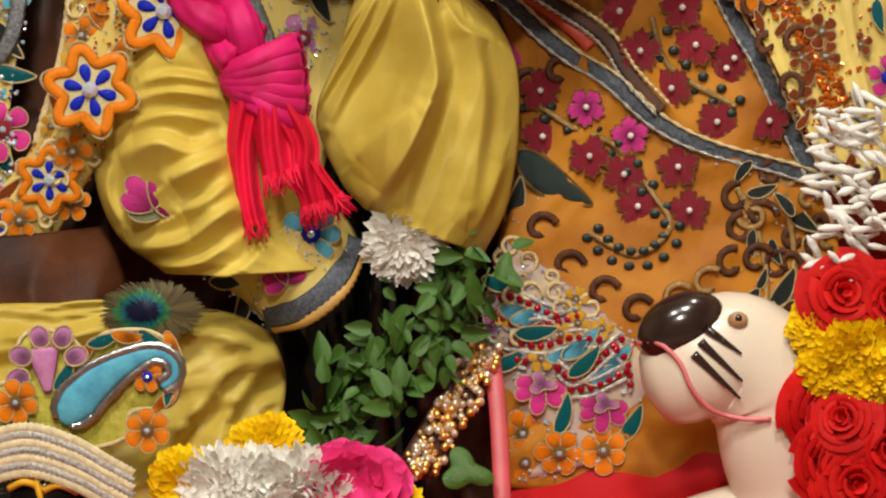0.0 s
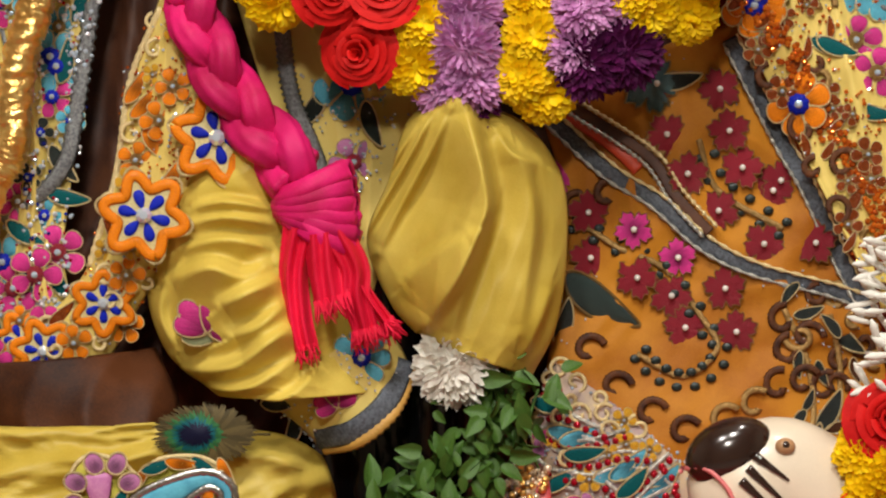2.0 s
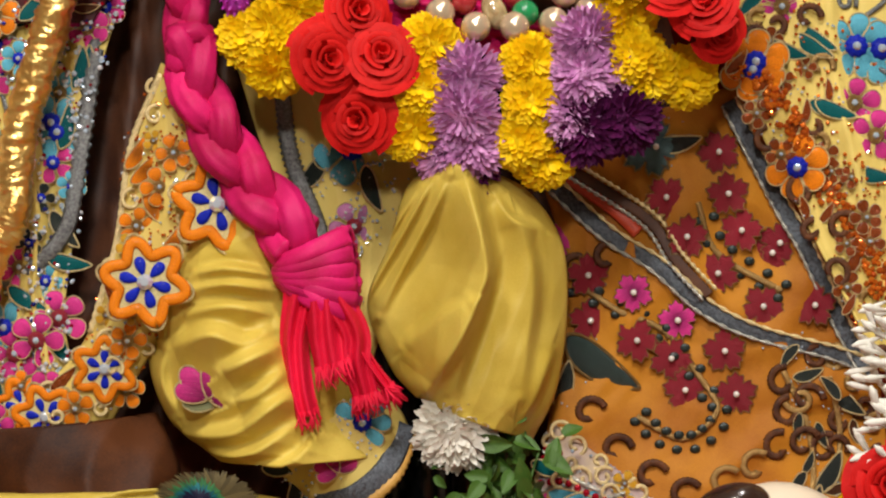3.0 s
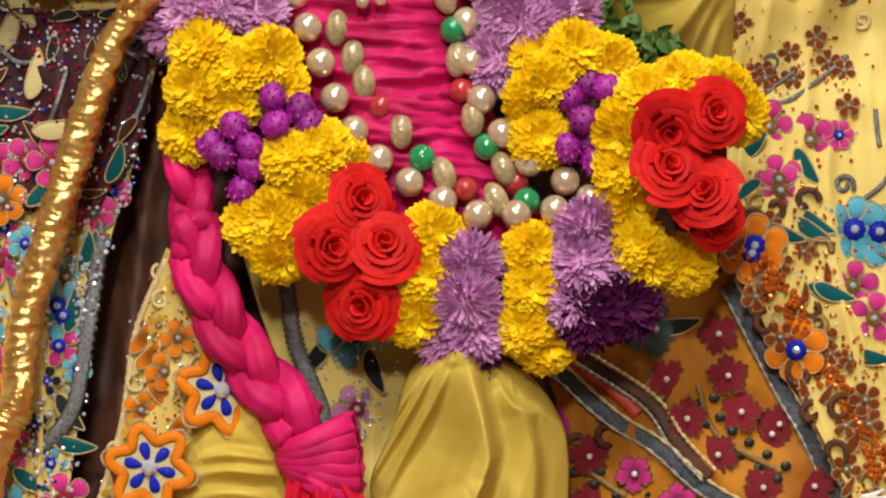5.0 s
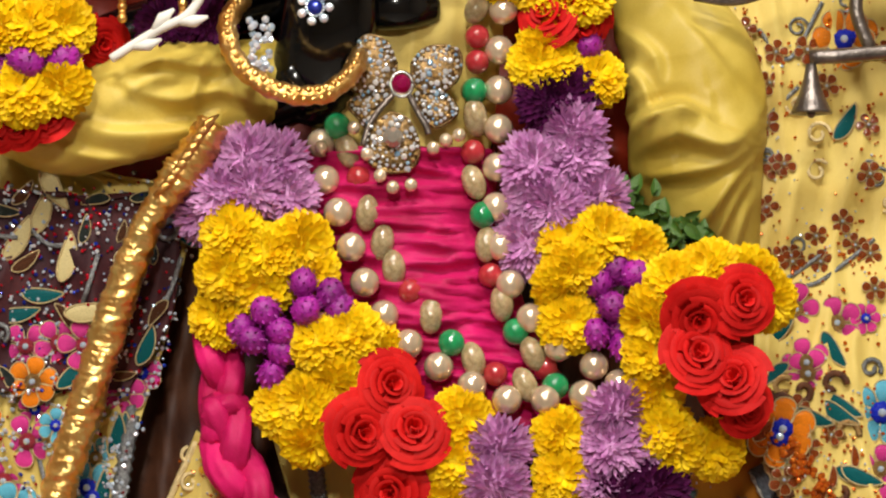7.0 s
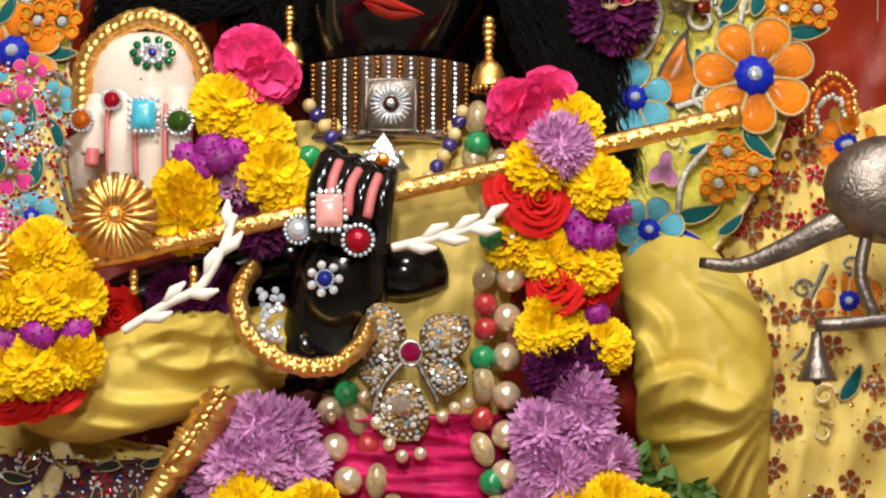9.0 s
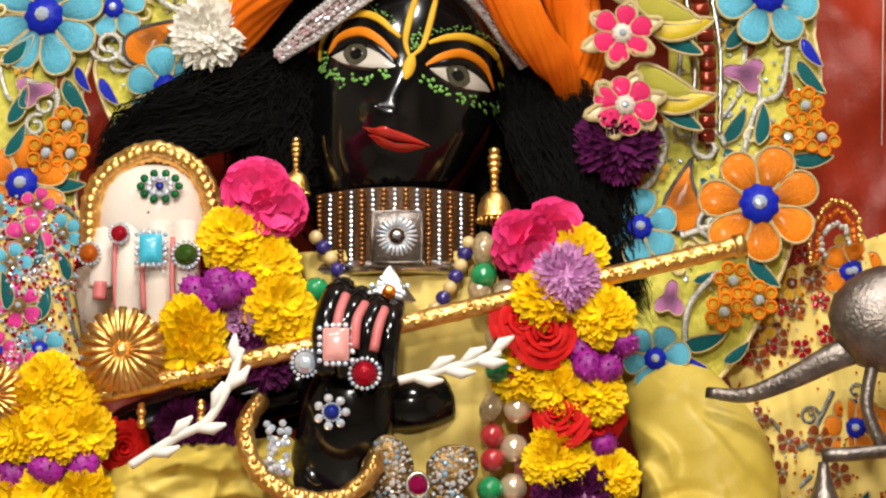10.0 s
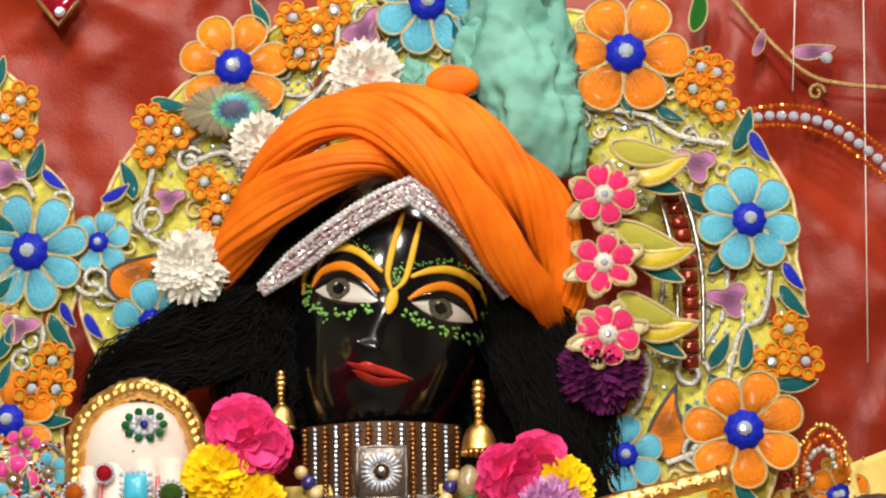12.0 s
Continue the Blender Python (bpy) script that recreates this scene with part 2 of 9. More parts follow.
# ---- mesh helpers ----
class Shape:
    """Gathers grids, tubes, balls and puffed patches into one mesh with several materials."""

    def __init__(self):
        self.v, self.f, self.k, self.sm, self.n = [], [], [], [], 0

    def grid(self, p, k=0, close=False, smooth=True):
        p = np.asarray(p, float)
        a, b = p.shape[:2]
        idx = self.n + np.arange(a * b).reshape(a, b)
        self.v.append(p.reshape(-1, 3))
        self.n += a * b
        if close:
            idx = np.concatenate([idx, idx[:, :1]], 1)
        q = np.stack([idx[:-1, :-1], idx[1:, :-1], idx[1:, 1:], idx[:-1, 1:]], -1).reshape(-1, 4)
        self.f.append(q)
        self.k.append(np.full(len(q), k))
        self.sm.append(np.full(len(q), smooth))
        return self

    def ball(self, c, r, k=0, nu=14, nv=9, turn=None, rough=0.0, rng=None):
        r = np.broadcast_to(np.asarray(r, float), 3)
        th = np.linspace(0, 2 * np.pi, nu, endpoint=False)
        ph = np.linspace(0.02, np.pi - 0.02, nv)
        s = np.stack([np.outer(np.sin(ph), np.cos(th)), np.outer(np.sin(ph), np.sin(th)), np.outer(np.cos(ph), np.ones(nu))], -1)
        if rough:
            s = s * (1 + rough * (rng.random(s.shape[:2])[..., None] - 0.5))
        s = s * r
        if turn is not None:
            s = s @ np.asarray(turn).T
        return self.grid(s + np.asarray(c), k, True)

    def tube(self, pts, r, k=0, seg=8, flat=1.0, wave=None):
        """A tube along points; r is a number or one per point; flat thins it towards the viewer; wave(s, angle) swells it."""
        p = np.asarray(pts, float)
        r = np.broadcast_to(np.asarray(r, float), len(p))
        tan = np.gradient(p, axis=0)
        tan /= np.linalg.norm(tan, axis=1)[:, None] + 1e-12
        ref = np.where(abs(tan[:, 1:2]) > 0.9, [[1.0, 0, 0]], [[0, 1.0, 0]])
        side = np.cross(tan, ref)
        side /= np.linalg.norm(side, axis=1)[:, None]
        up = np.cross(side, tan)
        a = np.linspace(0, 2 * np.pi, seg, endpoint=False)
        s = np.linspace(0, 1, len(p))
        w = 1.0 if wave is None else wave(s[:, None], a[None, :])
        rr = r[:, None] * w * np.ones((len(p), seg))
        g = p[:, None] + side[:, None] * (rr * np.cos(a))[..., None] + up[:, None] * (rr * flat * np.sin(a))[..., None]
        ends = [np.repeat(g[:1].mean(1, keepdims=True), seg, 1), g, np.repeat(g[-1:].mean(1, keepdims=True), seg, 1)]
        return self.grid(np.concatenate(ends), k, True)

    def puff(self, c, outline, h, k=0, ux=(1, 0, 0), uz=(0, 0, 1), rings=4, cord=0.0, kc=1):
        """A padded patch: outline in its own plane, swelling by h to its front; cord: a raised edge of that radius."""
        ux, uz = np.asarray(ux, float), np.asarray(uz, float)
        n = np.cross(ux, uz)
        n /= np.linalg.norm(n)
        o = np.asarray(outline, float)
        m = o.mean(0)
        g = []
        for t in np.linspace(1, 0.02, rings + 1):
            q = m + (o - m) * t
            g.append(np.asarray(c) + q[:, :1] * ux + q[:, 1:] * uz + n * (h * math.sqrt(max(0, 1 - t**2.5)) + 0.0008))
        self.grid(np.array(g), k, True)
        if cord:
            e = np.asarray(c) + o[:, :1] * ux + o[:, 1:] * uz + n * cord * 0.6
            e = np.concatenate([e, e[:1]])
            self.tube(e, cord, kc, 5)
        return self

    def petal(self, c, way, up, length, width, cup=0.3, k=0, nl=5, nw=3, tip=0.5):
        """A thin curved petal from c along way, bending towards up."""
        way, up = np.asarray(way, float), np.asarray(up, float)
        side = np.cross(way, up)
        s = np.linspace(0, 1, nl)
        w = width * 0.5 * np.clip(np.sin(np.pi * (0.12 + 0.88 * s) ** (0.5 + tip)) + 0.12, 0.05, None)
        mid = np.asarray(c) + way * (length * s)[:, None] + up * (length * cup * s * s)[:, None]
        a = np.linspace(-1, 1, nw)
        g = mid[:, None] + side * (w[:, None] * a)[..., None] + up * (w[:, None] * abs(a) * 0.5)[..., None]
        return self.grid(g, k)

    def gem(self, c, r, k=0, n=8, front=(0, -1, 0)):
        """A cut stone: a flat table, a slanted girdle."""
        f = np.asarray(front, float)
        f /= np.linalg.norm(f)
        x = np.cross(f, (0.1, 0.2, 1.0))
        x /= np.linalg.norm(x)
        z = np.cross(x, f)
        a = np.linspace(0, 2 * np.pi, n, endpoint=False)
        ring = np.cos(a)[:, None] * x + np.sin(a)[:, None] * z
        c = np.asarray(c)
        g = [c + ring * r, c + ring * r * 0.92 + f * r * 0.25, c + ring * r * 0.5 + f * r * 0.6, c + ring * 0.01 * r + f * r * 0.62]
        return self.grid(np.array(g), k, True, False)

    def data(self, name, mats, smooth=True):
        me = bpy.data.meshes.new(name)
        v, f, k = np.concatenate(self.v), np.concatenate(self.f), np.concatenate(self.k)
        me.from_pydata(v.tolist(), [], f.tolist())
        for m in mats if isinstance(mats, (list, tuple)) else [mats]:
            me.materials.append(m)
        me.polygons.foreach_set("material_index", k.astype(np.int32))
        me.polygons.foreach_set("use_smooth", np.concatenate(self.sm) & smooth)
        me.update()
        return me


def part(name, shape, mats, parent=None, label="", smooth=True):
    ob = new(name, shape if isinstance(shape, bpy.types.Mesh) else shape.data(name, mats, smooth))
    if parent is not None:
        ob.parent = parent
    if label:
        ob["label"] = label
    return ob


def thing(name, label, category, group="", kind=""):
    return tagged(new(name), label, category, group, kind)


def curve(pts, n=40):
    """A smooth line through the points."""
    p = np.asarray(pts, float)
    q = np.concatenate([2 * p[:1] - p[1:2], p, 2 * p[-1:] - p[-2:-1]])
    d = np.r_[0, np.cumsum(np.linalg.norm(np.diff(p, axis=0), axis=1))]
    out = []
    for s in np.linspace(0, d[-1], n):
        i = min(max(np.searchsorted(d, s) - 1, 0), len(p) - 2)
        t = (s - d[i]) / max(d[i + 1] - d[i], 1e-9)
        a, b, c, e = q[i], q[i + 1], q[i + 2], q[i + 3]
        out.append(0.5 * (2 * b + (c - a) * t + (2 * a - 5 * b + 4 * c - e) * t * t + (3 * b - a - 3 * c + e) * t**3))
    return np.array(out)


def creases(u, v, seed, su, sv, lean=0.0):
    """Sharp irregular creases, su across and sv along: 0 in the flat, up to 1 on a ridge."""
    out = np.zeros(np.broadcast(u, v).shape)
    uu, vv = np.broadcast_arrays(u, v)
    for i in np.ndindex(out.shape):
        a, b = uu[i] + lean * vv[i], vv[i]
        w = 0.35 * noise.noise((a * 3.0 + seed, b * 3.0, 7.7))
        n = noise.noise(((a + 0.12 * w) * su + seed * 3.1, (b + w * 0.12) * sv, seed))
        m = noise.noise((a * su * 2.3, b * sv * 2.3 + seed, 4.0 + seed))
        out[i] = max(0.0, 1 - 2.6 * abs(n)) ** 1.5 + 0.35 * max(0.0, 1 - 2.6 * abs(m))
    return out


def drape(left, right, nu=60, nv=60, bulge=0.0, folds=(), seed=0, rumple=0.0, across=(), crease=()):
    """Cloth hung between a left and a right edge: it swells forward, with folds along it (count, depth, lean) and across it."""
    a, b = curve(left, nv), curve(right, nv)
    u, v = np.linspace(0, 1, nu)[:, None], np.linspace(0, 1, nv)[None, :]
    g = a[None] * (1 - u[..., None]) + b[None] * u[..., None]
    d = bulge * np.sin(np.pi * u) ** 0.7 * np.ones_like(v)
    for i, (count, depth, lean) in enumerate(folds):
        ph = 2 * np.pi * (count * (u + lean * (v - 0.5)) + 0.3 * np.sin(3.1 * v + i + seed)) + seed
        d = d + depth * (1 - abs(np.sin(ph / 2)) ** 0.8) * (0.55 + 0.45 * np.sin(2.3 * v * (i + 1) + seed))
    for i, (count, depth, lean) in enumerate(across):
        ph = 2 * np.pi * (count * (v + lean * (u - 0.5)) + 0.25 * np.sin(4 * u + i + seed))
        d = d + depth * (1 - abs(np.sin(ph / 2)) ** 0.8) * (0.5 + 0.5 * np.sin(5 * u + 2.1 * i + seed))
    for i, (depth, su, sv, lean) in enumerate(crease):
        d = d + depth * creases(u, v, seed + 1.3 * i, su, sv, lean)
    if rumple:
        d = d + rumple * np.array([[noise.noise((x * 14 + seed, z * 14, 3.1 * seed)) + 0.5 * noise.noise((x * 40, z * 40, seed)) for x, _, z in row] for row in g])
    g[..., 1] -= d
    return g


def fold_lines(grid, lines, blur=1.0):
    """Presses sharp folds into a hung cloth: each line rises gently on one side and drops steeply on the other."""
    g = np.asarray(grid, float)
    x, z = g[..., 0].copy(), g[..., 2].copy()
    for depth, width, pts in lines:
        c = curve([(a, 0, b) for a, b in pts], 240)[:, [0, 2]]
        d2 = (x[..., None] - c[:, 0]) ** 2 + (z[..., None] - c[:, 1]) ** 2
        i = np.argmin(d2, -1)
        dist = np.sqrt(np.take_along_axis(d2, i[..., None], -1)[..., 0])
        t = np.gradient(c, axis=0)
        t /= np.linalg.norm(t, axis=1)[:, None]
        side = np.sign((x - c[i, 0]) * t[i, 1] - (z - c[i, 1]) * t[i, 0])
        fade = np.sin(np.pi * np.clip(i / 239, 0.04, 0.96)) ** 0.6
        high = np.exp(-(dist / width) ** 1.3)
        low = np.exp(-(dist / (0.35 * width * blur)) ** 2)
        g[..., 1] -= depth * fade * np.where(side > 0, high, 1.55 * low - 0.55 * np.exp(-(dist / (0.8 * width)) ** 2))
    return g


def cloth(name, grid, material, label, category="cloth", kind="", parent=None):
    ob = part(name, Shape().grid(grid), material, parent, "" if parent is None else label)
    if parent is None:
        tagged(ob, label, category, kind=kind)
    mod = ob.modifiers.new("thickness", "SOLIDIFY")
    mod.thickness, mod.offset = 0.002, -1.0 if np.cross(grid[1, 0] - grid[0, 0], grid[0, 1] - grid[0, 0])[1] < 0 else 1.0
    return ob


def front_of(grid, x, z, lift=0.0015):
    """The place on a hung cloth at x, z."""
    g = np.asarray(grid).reshape(-1, 3)
    i = np.argmin((g[:, 0] - x) ** 2 + (g[:, 2] - z) ** 2)
    if math.hypot(g[i, 0] - x, g[i, 2] - z) > 0.006:
        x, z = g[i, 0], g[i, 2]
    return np.array([x, g[i, 1] - lift, z])


def turned(deg):
    a = radians(deg)
    return (math.cos(a), 0, math.sin(a)), (-math.sin(a), 0, math.cos(a))


def facing(ob, place, deg=0.0, size=1.0, lean=0.0, swing=0.0):
    """Sets a thing modelled in the x-z plane, front to -y, at a place, turned by deg in its plane."""
    ob.matrix_basis = pose(*place, lean, 0, swing) @ pose(0, 0, 0, 0, deg, 0) @ Matrix.Scale(size, 4)
    return ob


# ---- the hall and the altar ----
def slab(name, x0, x1, y0, y1, z0, z1, material, label):
    bm = bmesh.new()
    bmesh.ops.create_cube(bm, size=1.0)
    bmesh.ops.scale(bm, vec=(x1 - x0, y1 - y0, z1 - z0), verts=bm.verts)
    bmesh.ops.translate(bm, vec=((x0 + x1) / 2, (y0 + y1) / 2, (z0 + z1) / 2), verts=bm.verts)
    bmesh.ops.bevel(bm, geom=bm.edges[:], offset=0.004, segments=2, affect="EDGES")
    me = bpy.data.meshes.new(name)
    bm.to_mesh(me)
    bm.free()
    me.materials.append(material)
    return tagged(new(name, me), label, kind="structure")


PLASTER = mat("cream_plaster", (0.55, 0.47, 0.36), 0.8, scale=5, bump=0.3, bscale=90)
STONE = mat("grey_marble_floor", (0.42, 0.38, 0.33), 0.3, scale=6, bump=0.05)
slab("floor", -3.2, 3.2, -4.2, 1.2, -1.1, -1.0, STONE, "polished grey stone floor of the hall")
slab("wall_north", -3.2, 3.2, 1.0, 1.2, -1.0, 4.2, PLASTER, "cream plaster wall behind the altar")
slab("wall_south", -3.2, 3.2, -4.4, -4.2, -1.0, 4.2, PLASTER, "cream plaster wall of the hall")
slab("wall_west", -3.4, -3.2, -4.4, 1.2, -1.0, 4.2, PLASTER, "cream plaster wall of the hall")
slab("wall_east", 3.2, 3.4, -4.4, 1.2, -1.0, 4.2, PLASTER, "cream plaster wall of the hall")
slab("ceiling", -3.4, 3.4, -4.4, 1.2, 4.2, 4.3, PLASTER, "cream plaster ceiling of the hall")
slab("altar_platform", -1.6, 1.6, -0.55, 0.9, -1.0, 0.0, STONE, "stone altar platform that carries the statues")
slab("altar_step", -1.0, 1.0, -0.32, 0.40, 0.0, 0.235, RED_CLOTH, "low altar step covered with red cloth")

g_back = drape([(-1.2, 0.262, 2.2), (-1.2, 0.262, 1.2), (-1.2, 0.262, 0.0)], [(1.2, 0.262, 2.2), (1.2, 0.262, 1.2), (1.2, 0.262, 0.0)], 280, 240,
               folds=((5, 0.008, 0.1),), crease=((0.016, 7, 5, 0.5), (0.012, 12, 9, -0.8), (0.006, 26, 18, 0.9)), rumple=0.006, seed=2)
backdrop = cloth("backdrop_curtain", g_back, RUST, "rust red satin curtain hung behind the statues", "curtain")

# dark cloth backing that puts shade into the hollows behind the skirts
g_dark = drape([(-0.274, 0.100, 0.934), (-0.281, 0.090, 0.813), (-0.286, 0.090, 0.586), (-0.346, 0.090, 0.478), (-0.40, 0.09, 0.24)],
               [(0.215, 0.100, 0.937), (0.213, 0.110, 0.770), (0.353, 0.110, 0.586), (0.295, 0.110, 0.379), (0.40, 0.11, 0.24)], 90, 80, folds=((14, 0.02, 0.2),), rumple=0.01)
cloth("under_robe", g_dark, BROWN, "dark brown folded backing cloth standing in for shade behind the skirts", "robe")

# ---- skirts and capes ----
g_skirt = drape([(0.091, 0.060, 0.691), (0.114, 0.060, 0.615), (0.112, 0.055, 0.525), (0.103, 0.045, 0.470), (0.097, 0.030, 0.383), (0.103, 0.020, 0.286)],
                [(0.254, 0.070, 0.746), (0.308, 0.060, 0.638), (0.363, 0.050, 0.517), (0.370, 0.045, 0.480), (0.386, 0.030, 0.383), (0.368, 0.020, 0.278)],
                110, 90, bulge=0.012, crease=((0.006, 2, 5, 0.5),), rumple=0.005, seed=1)
skirt = cloth("embroidered_skirt", g_skirt, ORANGE_SILK, "orange silk skirt embroidered with crimson flowers and dark curls", "skirt")

g_cape = drape([(0.191, 0.080, 1.185), (0.232, 0.075, 1.070), (0.239, 0.070, 0.894), (0.247, 0.060, 0.857), (0.246, 0.045, 0.798), (0.264, 0.040, 0.723), (0.313, 0.035, 0.625), (0.364, 0.030, 0.523), (0.364, 0.030, 0.520)],
               [(0.466, 0.100, 1.285), (0.469, 0.095, 1.120), (0.465, 0.090, 0.894), (0.466, 0.080, 0.859), (0.480, 0.070, 0.801), (0.478, 0.060, 0.724), (0.479, 0.060, 0.624), (0.480, 0.060, 0.520), (0.471, 0.060, 0.520)],
               90, 110, folds=((3, 0.010, 0.25),), crease=((0.007, 5, 3, 0.3),), rumple=0.004, seed=4)
cape = cloth("embroidered_cape", g_cape, PALE, "pale yellow cape embroidered with amber beads and silver vines", "cape")

g_lcape = drape([(-0.459, 0.050, 1.001), (-0.449, 0.050, 0.930), (-0.444, 0.040, 0.726), (-0.398, 0.035, 0.677), (-0.380, 0.030, 0.562), (-0.378, 0.025, 0.509), (-0.379, 0.025, 0.456)],
                [(-0.274, 0.040, 0.964), (-0.209, 0.050, 0.931), (-0.245, 0.030, 0.764), (-0.249, 0.030, 0.774), (-0.268, 0.025, 0.624), (-0.272, 0.020, 0.549), (-0.246, 0.020, 0.470)],
                80, 100, folds=((2.3, 0.016, 0.15),), crease=((0.008, 5, 2, 0.3),), rumple=0.005, seed=7)
lcape = cloth("embroidered_side_cape", g_lcape, PALE, "pale yellow side cape with sequins and bright flowers", "cape")

g_lskirt = drape([(-0.198, 0.010, 0.760), (-0.224, 0.010, 0.695), (-0.233, 0.005, 0.620), (-0.257, 0.005, 0.546), (-0.305, 0.005, 0.493)],
                 [(-0.171, 0.005, 0.743), (-0.147, 0.000, 0.677), (-0.143, 0.000, 0.625), (-0.195, 0.000, 0.551), (-0.241, 0.000, 0.472)], 50, 60, bulge=0.018, folds=((2, 0.008, 0.2),), rumple=0.006, seed=3)
lskirt = cloth("embroidered_apron", g_lskirt, PALE, "cream apron panel with a scalloped edge of orange flowers", "apron")

g_mid = drape([(-0.150, 0.045, 0.784), (-0.115, 0.040, 0.677), (-0.079, 0.040, 0.611), (-0.061, 0.040, 0.535)],
              [(-0.008, 0.035, 0.744), (0.001, 0.030, 0.678), (-0.016, 0.030, 0.598), (-0.034, 0.030, 0.527)], 50, 50, bulge=0.01, folds=((4, 0.012, 0.1),), rumple=0.006, seed=9)
cloth("inner_skirt", g_mid, PALE, "cream inner skirt with a sequin trim and blue flowers", "skirt")

# yellow satin over the crossed leg
g_leg = drape([(-0.135, 0.020, 0.664), (-0.193, 0.020, 0.616), (-0.209, 0.015, 0.545), (-0.192, 0.010, 0.484), (-0.152, 0.000, 0.454)],
              [(-0.096, 0.020, 0.660), (-0.078, 0.010, 0.603), (-0.060, 0.010, 0.546), (-0.038, 0.005, 0.493), (-0.016, 0.000, 0.459)],
              130, 140, bulge=0.055, crease=((0.003, 1.5, 4.0, 0.5),), rumple=0.003, seed=5)
g_leg = fold_lines(g_leg, (
    (0.0147, 0.0100, ((-0.168, 0.598), (-0.142, 0.603), (-0.107, 0.597))),
    (0.0128, 0.0100, ((-0.172, 0.585), (-0.142, 0.591), (-0.105, 0.586))),
    (0.0160, 0.0160, ((-0.180, 0.565), (-0.142, 0.574), (-0.105, 0.566))),
    (0.0224, 0.0220, ((-0.189, 0.540), (-0.155, 0.553), (-0.129, 0.546), (-0.103, 0.557))),
    (0.0192, 0.0180, ((-0.146, 0.523), (-0.125, 0.535), (-0.099, 0.546))),
    (0.0192, 0.0200, ((-0.137, 0.501), (-0.116, 0.510), (-0.095, 0.527))),
    (0.0192, 0.0180, ((-0.176, 0.471), (-0.137, 0.479), (-0.107, 0.499), (-0.086, 0.514))),
    (0.0160, 0.0140, ((-0.163, 0.458), (-0.125, 0.464), (-0.090, 0.484))),
    (0.0096, 0.0140, ((-0.193, 0.540), (-0.195, 0.514), (-0.185, 0.488))),
    (0.0112, 0.0130, ((-0.129, 0.449), (-0.094, 0.458), (-0.069, 0.480)))))
leg_cloth = cloth("leg_wrap", g_leg, YELLOW, "gathered yellow satin wrapped over the bent leg", "cloth")

g_fold = drape([(0.019, 0.000, 0.682), (-0.007, 0.000, 0.665), (-0.021, 0.005, 0.621), (-0.038, 0.005, 0.573), (-0.020, 0.000, 0.525), (-0.001, 0.000, 0.503)],
               [(0.040, 0.000, 0.682), (0.084, 0.000, 0.663), (0.113, 0.005, 0.621), (0.117, 0.005, 0.564), (0.109, 0.005, 0.507), (0.091, 0.010, 0.468)],
               150, 130, bulge=0.045, crease=((0.003, 3, 1.2, 0.35),), rumple=0.002, seed=6)
g_fold = fold_lines(g_fold, (
    (0.0384, 0.0234, ((0.034, 0.678), (0.045, 0.639), (0.052, 0.605), (0.046, 0.583), (0.030, 0.548), (0.007, 0.511))),
    (0.0160, 0.0160, ((0.023, 0.674), (0.008, 0.639), (-0.013, 0.600), (-0.030, 0.565))),
    (0.0192, 0.0130, ((0.012, 0.673), (-0.007, 0.637), (-0.028, 0.600), (-0.045, 0.570))),
    (0.0160, 0.0110, ((0.002, 0.667), (-0.020, 0.630), (-0.039, 0.596), (-0.052, 0.574))),
    (0.0128, 0.0180, ((0.056, 0.587), (0.041, 0.548), (0.030, 0.518), (0.026, 0.501))),
    (0.0096, 0.0200, ((0.077, 0.639), (0.088, 0.596), (0.084, 0.548), (0.078, 0.505))),
    (0.0112, 0.0140, ((-0.009, 0.540), (0.017, 0.566), (0.039, 0.579))),
    (0.0096, 0.0140, ((0.104, 0.540), (0.091, 0.505), (0.078, 0.483))),
    (0.0096, 0.0120, ((0.060, 0.656), (0.073, 0.639), (0.095, 0.631)))))
cloth("sash_fold", g_fold, YELLOW, "smooth yellow satin fold hanging from the waist", "cloth")

g_base = drape([(-0.379, -0.020, 0.433), (-0.373, -0.050, 0.385), (-0.319, -0.070, 0.342), (-0.40, -0.10, 0.235)],
               [(-0.185, -0.020, 0.434), (-0.086, 0.010, 0.417), (-0.061, 0.015, 0.365), (-0.085, -0.040, 0.285)], 70, 60, bulge=0.02, across=((2.5, 0.016, 0.2),), crease=((0.012, 1.5, 5, 0.5), (0.006, 3, 7, -0.4)), rumple=0.006, seed=8)
g_base = fold_lines(g_base, (
    (0.0220, 0.0220, ((-0.049, 0.391), (-0.082, 0.379), (-0.103, 0.349), (-0.116, 0.311))),
    (0.0180, 0.0180, ((-0.145, 0.412), (-0.103, 0.408), (-0.074, 0.396), (-0.044, 0.404))),
    (0.0200, 0.0200, ((-0.095, 0.391), (-0.116, 0.366), (-0.137, 0.341), (-0.158, 0.311))),
    (0.0140, 0.0140, ((-0.270, 0.418), (-0.233, 0.408), (-0.195, 0.416), (-0.187, 0.429))),
    (0.0140, 0.0160, ((-0.053, 0.370), (-0.082, 0.349), (-0.095, 0.315)))))
cloth("seat_cloth", g_base, YELLOW, "crumpled yellow satin spread over the seat", "cloth")

g_brown = drape([(-0.356, 0.000, 0.475), (-0.329, -0.010, 0.433), (-0.301, -0.020, 0.408)], [(-0.202, 0.020, 0.488), (-0.183, 0.000, 0.450), (-0.186, -0.010, 0.425)], 40, 30, bulge=0.03, folds=((3, 0.006, 0.3),), rumple=0.004)
cloth("brown_cushion_cover", g_brown, mat("brown_velvet", (0.10, 0.030, 0.008), 0.6, spec=0.2, col2=(0.025, 0.008, 0.004), scale=18), "brown velvet cushion cover under the skirts", "cushion")

